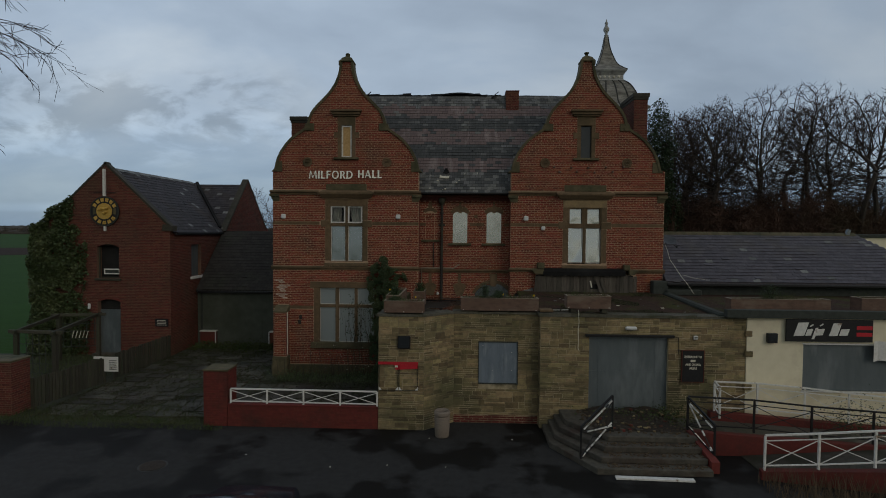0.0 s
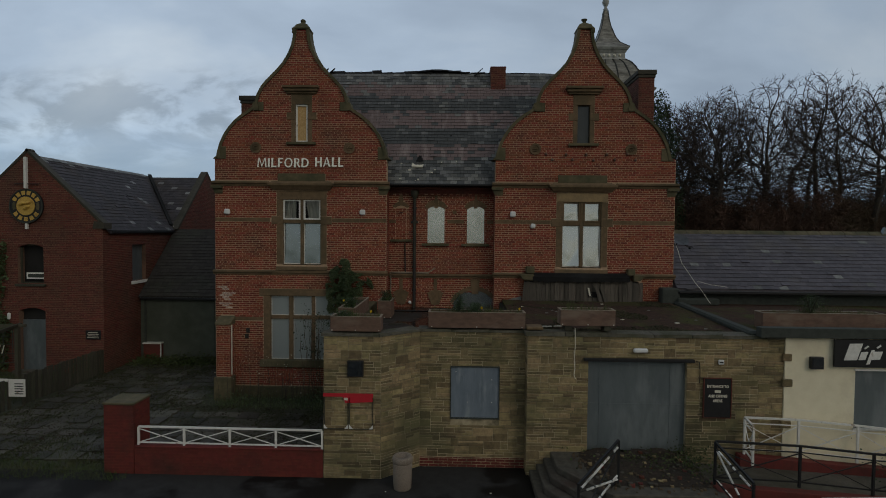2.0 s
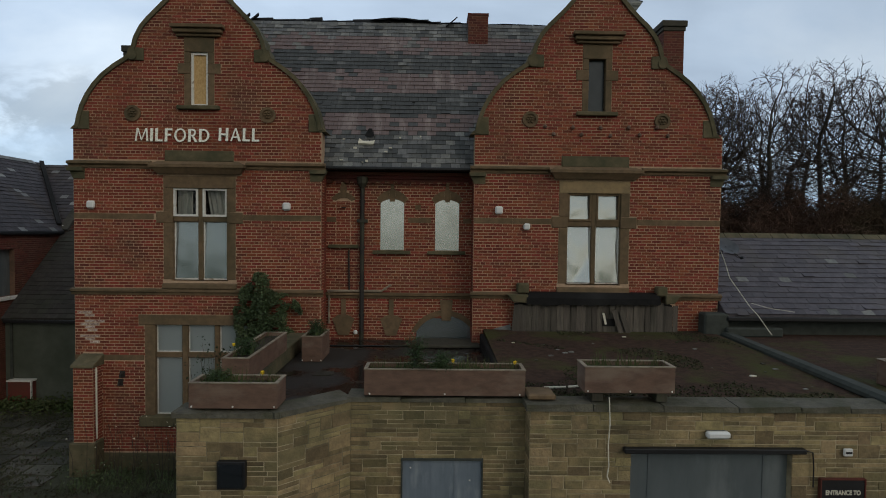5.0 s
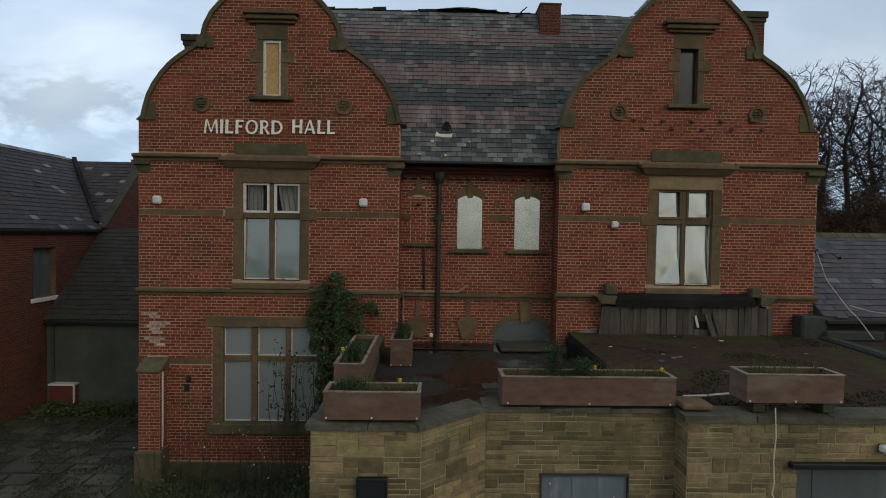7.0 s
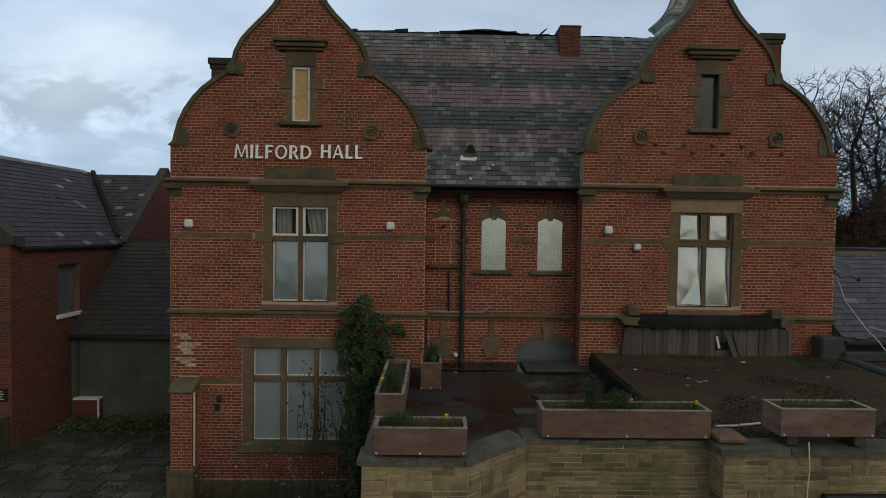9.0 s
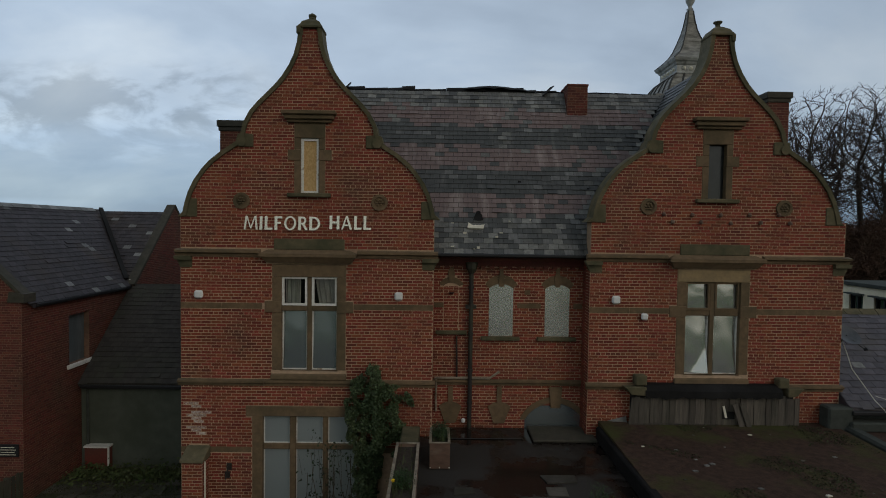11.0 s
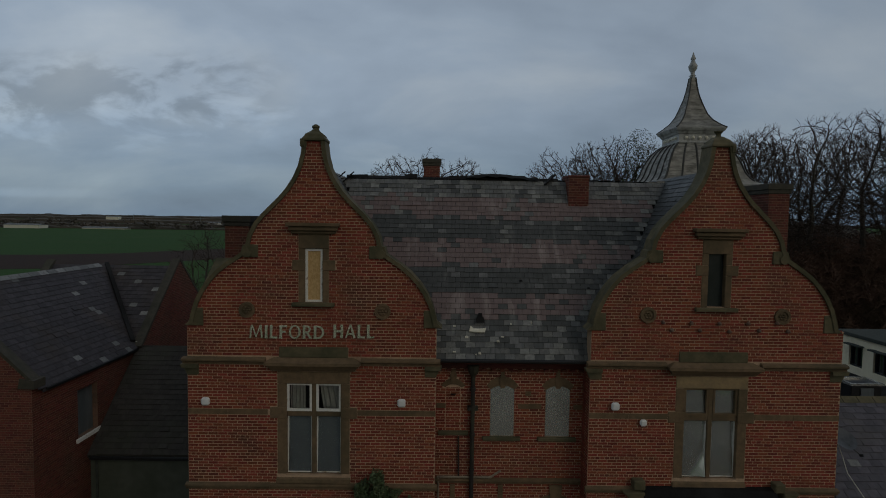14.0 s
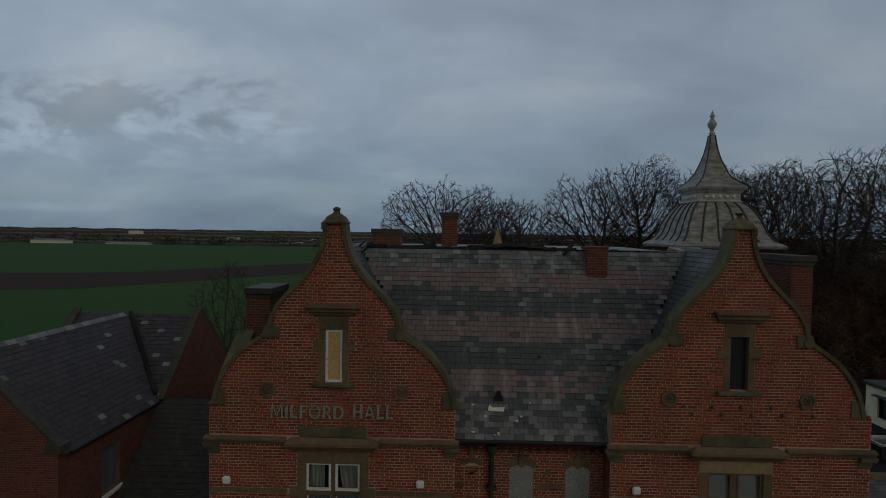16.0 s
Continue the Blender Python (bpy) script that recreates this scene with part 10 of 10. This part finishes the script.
# ---- bricks, slates and flags, piece by piece ----
def hall_bricks():
    def apart_brick(material):
        b = Build()
        lw, h = LONG - JOINT, COURSE - JOINT
        b.add([(-lw / 2, 0, -h / 2), (lw / 2, 0, -h / 2), (lw / 2, 0, h / 2), (-lw / 2, 0, h / 2), (-lw / 2 + 0.002, -PROUD, -h / 2 + 0.002), (lw / 2 - 0.002, -PROUD, -h / 2 + 0.002), (lw / 2 - 0.002, -PROUD, h / 2 - 0.002), (-lw / 2 + 0.002, -PROUD, h / 2 - 0.002)],
              [(4, 5, 6, 7), (0, 1, 5, 4), (1, 2, 6, 5), (2, 3, 7, 6), (3, 0, 4, 7)])
        me = b.mesh("brick")
        me.materials.append(material)
        return me
    brick = apart_brick(BRICK)
    for c, x0, x1, wall, ground, seed in ((CL, LX0, LX1, left_wall, GROUND, 1), (CR, RX0, RX1, right_wall, None, 2)):
        holes = [(c + UPPER[0] - 0.215, UPPER[1] - 0.2, c + UPPER[2] + 0.215, 7.12), (c + UPPER[0] - 0.39, 5.985, c + UPPER[2] + 0.39, 6.255), (c - 0.88, 4.24, c + 0.88, 4.63),
                 (c - 0.355, 8.69, c + 0.355, 10.4), (c - 0.505, 9.535, c + 0.505, 9.785), (x0, 6.068, x1, 6.2), (x0, 4.24, x1, 4.405), (x0, 7.28, x1, 7.455), (c - 1.0, 7.16, c + 1.0, 7.46), (c - 0.82, 7.45, c + 0.82, 7.72)]
        if ground:
            holes += [(ground[0] - 0.24, 1.07, ground[2] + 0.24, 3.52), (ground[0] - 0.39, 3.5, ground[2] + 0.39, 3.77), (LX0, 2.66, -6.0, 2.79), (-3.28, LX1, 2.66, 2.79), (-7.46, 0.4, -7.0, 2.82)]
        else:
            holes += [(2.95, 0.0, 6.9, 4.2)]
        inside = lambda z: (x0, x1) if z < 8.24 else (max(x0, c - half_width(z) + 0.02), min(x1, c + half_width(z) - 0.02))
        b = Build()
        span = (-3.6, -1.8) if c < 0 else (2.0, 3.8)
        got = lay_bricks(b, x0, x1, 0.42, 12.6, front(FRONT), holes, inside, keep=lambda u, z: span[0] < u < span[1] and 4.45 < z < 6.05, rng=random.Random(seed))
        rng = random.Random(seed + 10)
        for u, z in got[:150]:
            piece("brick", brick, wall, (u, FRONT + rng.uniform(-0.0015, 0.0015), z))
        for u, z in got[150:]:
            lw, h = (LONG - JOINT) / 2, (COURSE - JOINT) / 2
            d = -PROUD
            b.add([(u - lw, FRONT, z - h), (u + lw, FRONT, z - h), (u + lw, FRONT, z + h), (u - lw, FRONT, z + h), (u - lw + 0.002, FRONT + d, z - h + 0.002), (u + lw - 0.002, FRONT + d, z - h + 0.002), (u + lw - 0.002, FRONT + d, z + h - 0.002), (u - lw + 0.002, FRONT + d, z + h - 0.002)],
                  [(4, 5, 6, 7), (0, 1, 5, 4), (1, 2, 6, 5), (2, 3, 7, 6), (3, 0, 4, 7)])
        plain, bloom, rr = Build(), Build(), random.Random(seed + 20)
        for k in range(len(b.v) // 8):
            v = b.v[k * 8:k * 8 + 8]
            d = math.hypot((v[0][0] + 7.36) / 0.2, (v[0][2] - 3.5) / 0.62)
            (bloom if c < 0 and rr.random() < 0.7 - 0.5 * d else plain).add(v, [(4, 5, 6, 7), (0, 1, 5, 4), (1, 2, 6, 5), (2, 3, 7, 6), (3, 0, 4, 7)])
        tagged(part("bricks", plain, BRICK, wall), kind="stuff")
        if bloom.v:
            tagged(part("bricks", bloom, WHITEWASH, wall, "bricks white with lime bloom"), kind="stuff")
    b = Build()
    holes = [(-0.38, 5.27, 0.21, 6.66), (1.0, 5.27, 1.6, 6.66), (-0.47, 6.62, 0.31, 6.73), (-0.3, 6.73, 0.13, 6.83), (0.91, 6.62, 1.69, 6.73), (1.08, 6.73, 1.52, 6.83), (-0.57, 5.27, 0.38, 5.365), (0.81, 5.27, 1.77, 5.365), (LX1, 4.14, RX0, 4.3),
             (-1.5, 5.5, -1.13, 6.6), (-1.58, 6.6, -1.05, 6.73), (-1.45, 6.73, -1.18, 6.83), (-1.68, 5.41, -0.93, 5.5), (0.6, 3.0, 2.0, 3.45), (0.8, 3.45, 1.8, 3.66)]
    lay_bricks(b, LX1, RX0, 3.0, 7.1, front(RECESS), holes, rng=random.Random(4))
    tagged(part("bricks", b, BRICK, mid_wall), kind="stuff")
    b = Build()
    lay_bricks(b, -1.5, -1.13, 5.5, 6.6, front(RECESS - 0.006), rng=random.Random(9))
    lay_bricks(b, FRONT, RECESS, 3.0, 7.3, lambda u, d, z: (LX1 + 0.004 - d, u, z), rng=random.Random(10))
    lay_bricks(b, FRONT, RECESS, 3.0, 7.3, lambda u, d, z: (RX0 - 0.004 + d, u, z), rng=random.Random(11))
    tagged(part("bricks", b, BRICK, mid_wall), kind="stuff")
    for x, side in ((LX0, -1), (RX1, 1)):
        b = Build()
        lay_bricks(b, FRONT, 34, 2.0, 8.0, (lambda u, d, z: (LX0 + d, u, z)) if side < 0 else (lambda u, d, z: (RX1 - d, u, z)), rng=random.Random(12 + side))
        tagged(part("bricks", b, BRICK_DARK, left_wall if side < 0 else right_wall), kind="stuff")


hall_bricks()


def hall_slates():
    ey, ez, ry, rz = 21.93, 7.43, 24.6, 11.92
    rise = math.hypot(ry - ey, rz - ez)
    up = Vector((0, ry - ey, rz - ez)) / rise
    out = Vector((0, -up.z, up.y))
    def choose(u, f, rng):
        x = u - 5.6
        w = 0.022 * noise.noise(Vector((x * 0.9, f * 3, 0))) + rng.gauss(0, 0.009)
        half = LX1 + (LX0 + 2.4 - LX1) * f
        edge = min(abs(x - half + 0.1), abs(x - (RX0 - 0.2 + 2.6 * f)))
        r = rng.random()
        if edge < 0.55 and r < 0.34:
            return "p"
        if abs(x - 0.05) < 0.22 and 0.6 < f < 0.72 and r < 0.5:
            return "p"
        f += w
        if f < 0.2:
            return "p" if r < 0.34 else ("d" if r < 0.68 else "g")
        if f < 0.31:
            return "d" if r < 0.1 else "b"
        if f < 0.47:
            return "p" if r < 0.015 else ("g" if r < 0.1 else "d")
        if f < 0.61:
            return "p" if r < 0.015 else ("d" if r < 0.05 else "b")
        if f < 0.75:
            return "p" if r < 0.012 else ("g" if r < 0.08 else "d")
        if f < 0.87:
            return "p" if r < 0.03 else ("g" if r < 0.04 else "b")
        return "p" if r < 0.34 else ("d" if r < 0.5 else "g")
    def inside(u, s):
        x, z = u - 5.6, ez + s * up.z
        for c, w in ((CL, LX1 - CL), (CR, CR - RX0)):
            h = w * (12.05 - z) / (12.05 - 7.4)
            if h > 0 and abs(x - c) < h:
                return False
        return -5.4 < x < 5.6
    g = {"g": Build(), "b": Build(), "p": Build(), "d": Build()}
    lay_slates(g, (-5.6, ey - 0.05, ez - 0.02), (1, 0, 0), up, out, 11.2, rise, 0.145, 0.24, choose, inside, seed=19)
    # the lowest courses in the middle are single pieces
    for key, m in (("g", SLATE), ("b", SLATE_BROWN), ("p", SLATE_PALE), ("d", SLATE_DARK)):
        src = g[key]
        rest = Build()
        taken = 0
        for k in range(len(src.v) // 6):
            v = src.v[k * 6:k * 6 + 6]
            faces = [(0, 1, 2, 3), (4, 5, 1, 0), (4, 0, 3), (1, 5, 2)]
            if v[0][2] < 8.35 and taken < 150:
                one = Build()
                one.add(v, faces)
                part("slate", one, m, main_roof)
                taken += 1
            else:
                rest.add(v, faces)
        tagged(part("slates", rest, m, main_roof), kind="stuff")
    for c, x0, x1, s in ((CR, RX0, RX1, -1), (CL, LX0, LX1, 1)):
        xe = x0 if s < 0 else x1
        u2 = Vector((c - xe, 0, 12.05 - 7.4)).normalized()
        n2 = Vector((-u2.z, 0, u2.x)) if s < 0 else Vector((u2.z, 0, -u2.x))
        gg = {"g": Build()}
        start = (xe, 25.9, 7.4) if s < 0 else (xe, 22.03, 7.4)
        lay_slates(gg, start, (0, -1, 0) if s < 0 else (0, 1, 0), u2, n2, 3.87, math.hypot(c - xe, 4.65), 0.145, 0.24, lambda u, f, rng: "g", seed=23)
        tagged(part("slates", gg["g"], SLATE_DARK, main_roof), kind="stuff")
    # a lifted slate in the lower courses
    pale = Build()
    pale.add([(-0.95, 22.14, 8.04), (-0.56, 22.14, 8.02), (-0.53, 22.19, 8.12), (-0.66, 22.2, 8.1), (-0.83, 22.2, 8.1), (-0.92, 22.2, 8.17), (-0.95, 22.19, 8.0), (-0.56, 22.19, 7.98)], [(0, 1, 2, 3, 4, 5), (6, 7, 1, 0)])
    part("loose_slate", pale, LETTER, main_roof, "white displaced slate")
    # no real openings: black plates over the slates paint the dark of gaps
    for k, (x, z, w, h) in enumerate(((-0.8, 8.23, 0.24, 0.14), (-0.74, 8.36, 0.13, 0.09), (0.35, 9.2, 0.1, 0.05), (2.1, 9.05, 0.08, 0.04))):
        y = ey - 0.05 + (z - ez) * (ry - ey) / (rz - ez)
        part("hole", Build().add([(x, y - 0.075, z), (x + w, y - 0.075, z), (x + w * 0.9, y - 0.075 + h * 0.6, z + h), (x + w * 0.2, y - 0.075 + h * 0.6, z + h)], [(0, 1, 2, 3)]), FELT, main_roof, "black hole in the slates")
    rr = random.Random(44)
    for k in range(9):
        x, z = rr.uniform(-1.6, 1.9), rr.uniform(7.5, 8.25)
        y = ey - 0.05 + (z - ez) * (ry - ey) / (rz - ez)
        part("chip", Build().box(x, y - 0.075, z, x + rr.uniform(0.03, 0.08), y - 0.03, z + rr.uniform(0.02, 0.06)), LETTER, main_roof)


hall_slates()


def flags():
    rng = random.Random(33)
    rows, y = [], 16.35
    made = 0
    rest = Build()
    while y < 26.6:
        d = rng.uniform(0.42, 0.6)
        x = -13.1 + rng.uniform(-0.3, 0)
        while x < -2.5:
            w = rng.uniform(0.45, 0.85)
            limit_x = -2.5 if y + d < 20.6 else (-7.8 if y > 21.0 else -7.8)
            if x > -13.35 and x + w < limit_x:
                z = rng.uniform(-0.012, 0.026)
                e = 0.02
                j = [rng.uniform(-0.055, 0.055) for _ in range(8)]
                tl = [rng.uniform(-0.016, 0.016) for _ in range(4)]
                base = [(x + e + j[0], y + e + j[1]), (x + w - e + j[2], y + e + j[3]), (x + w - e + j[4], y + d - e + j[5]), (x + e + j[6], y + d - e + j[7])]
                b = Build()
                pts = [(px, py, -0.06) for px, py in base] + [(px * 0.985 + 0.015 * (x + w / 2), py * 0.985 + 0.015 * (y + d / 2), z + tl[k]) for k, (px, py) in enumerate(base)]
                fs = [(4, 5, 6, 7), (0, 1, 5, 4), (1, 2, 6, 5), (2, 3, 7, 6), (3, 0, 4, 7)]
                if made < 300:
                    b.add(pts, fs)
                    part("flagstone", b, FLAG, YARD)
                    made += 1
                else:
                    rest.add(pts, fs)
            x += w
        y += d
    tagged(part("flagstones", rest, FLAG, YARD), kind="stuff")


flags()
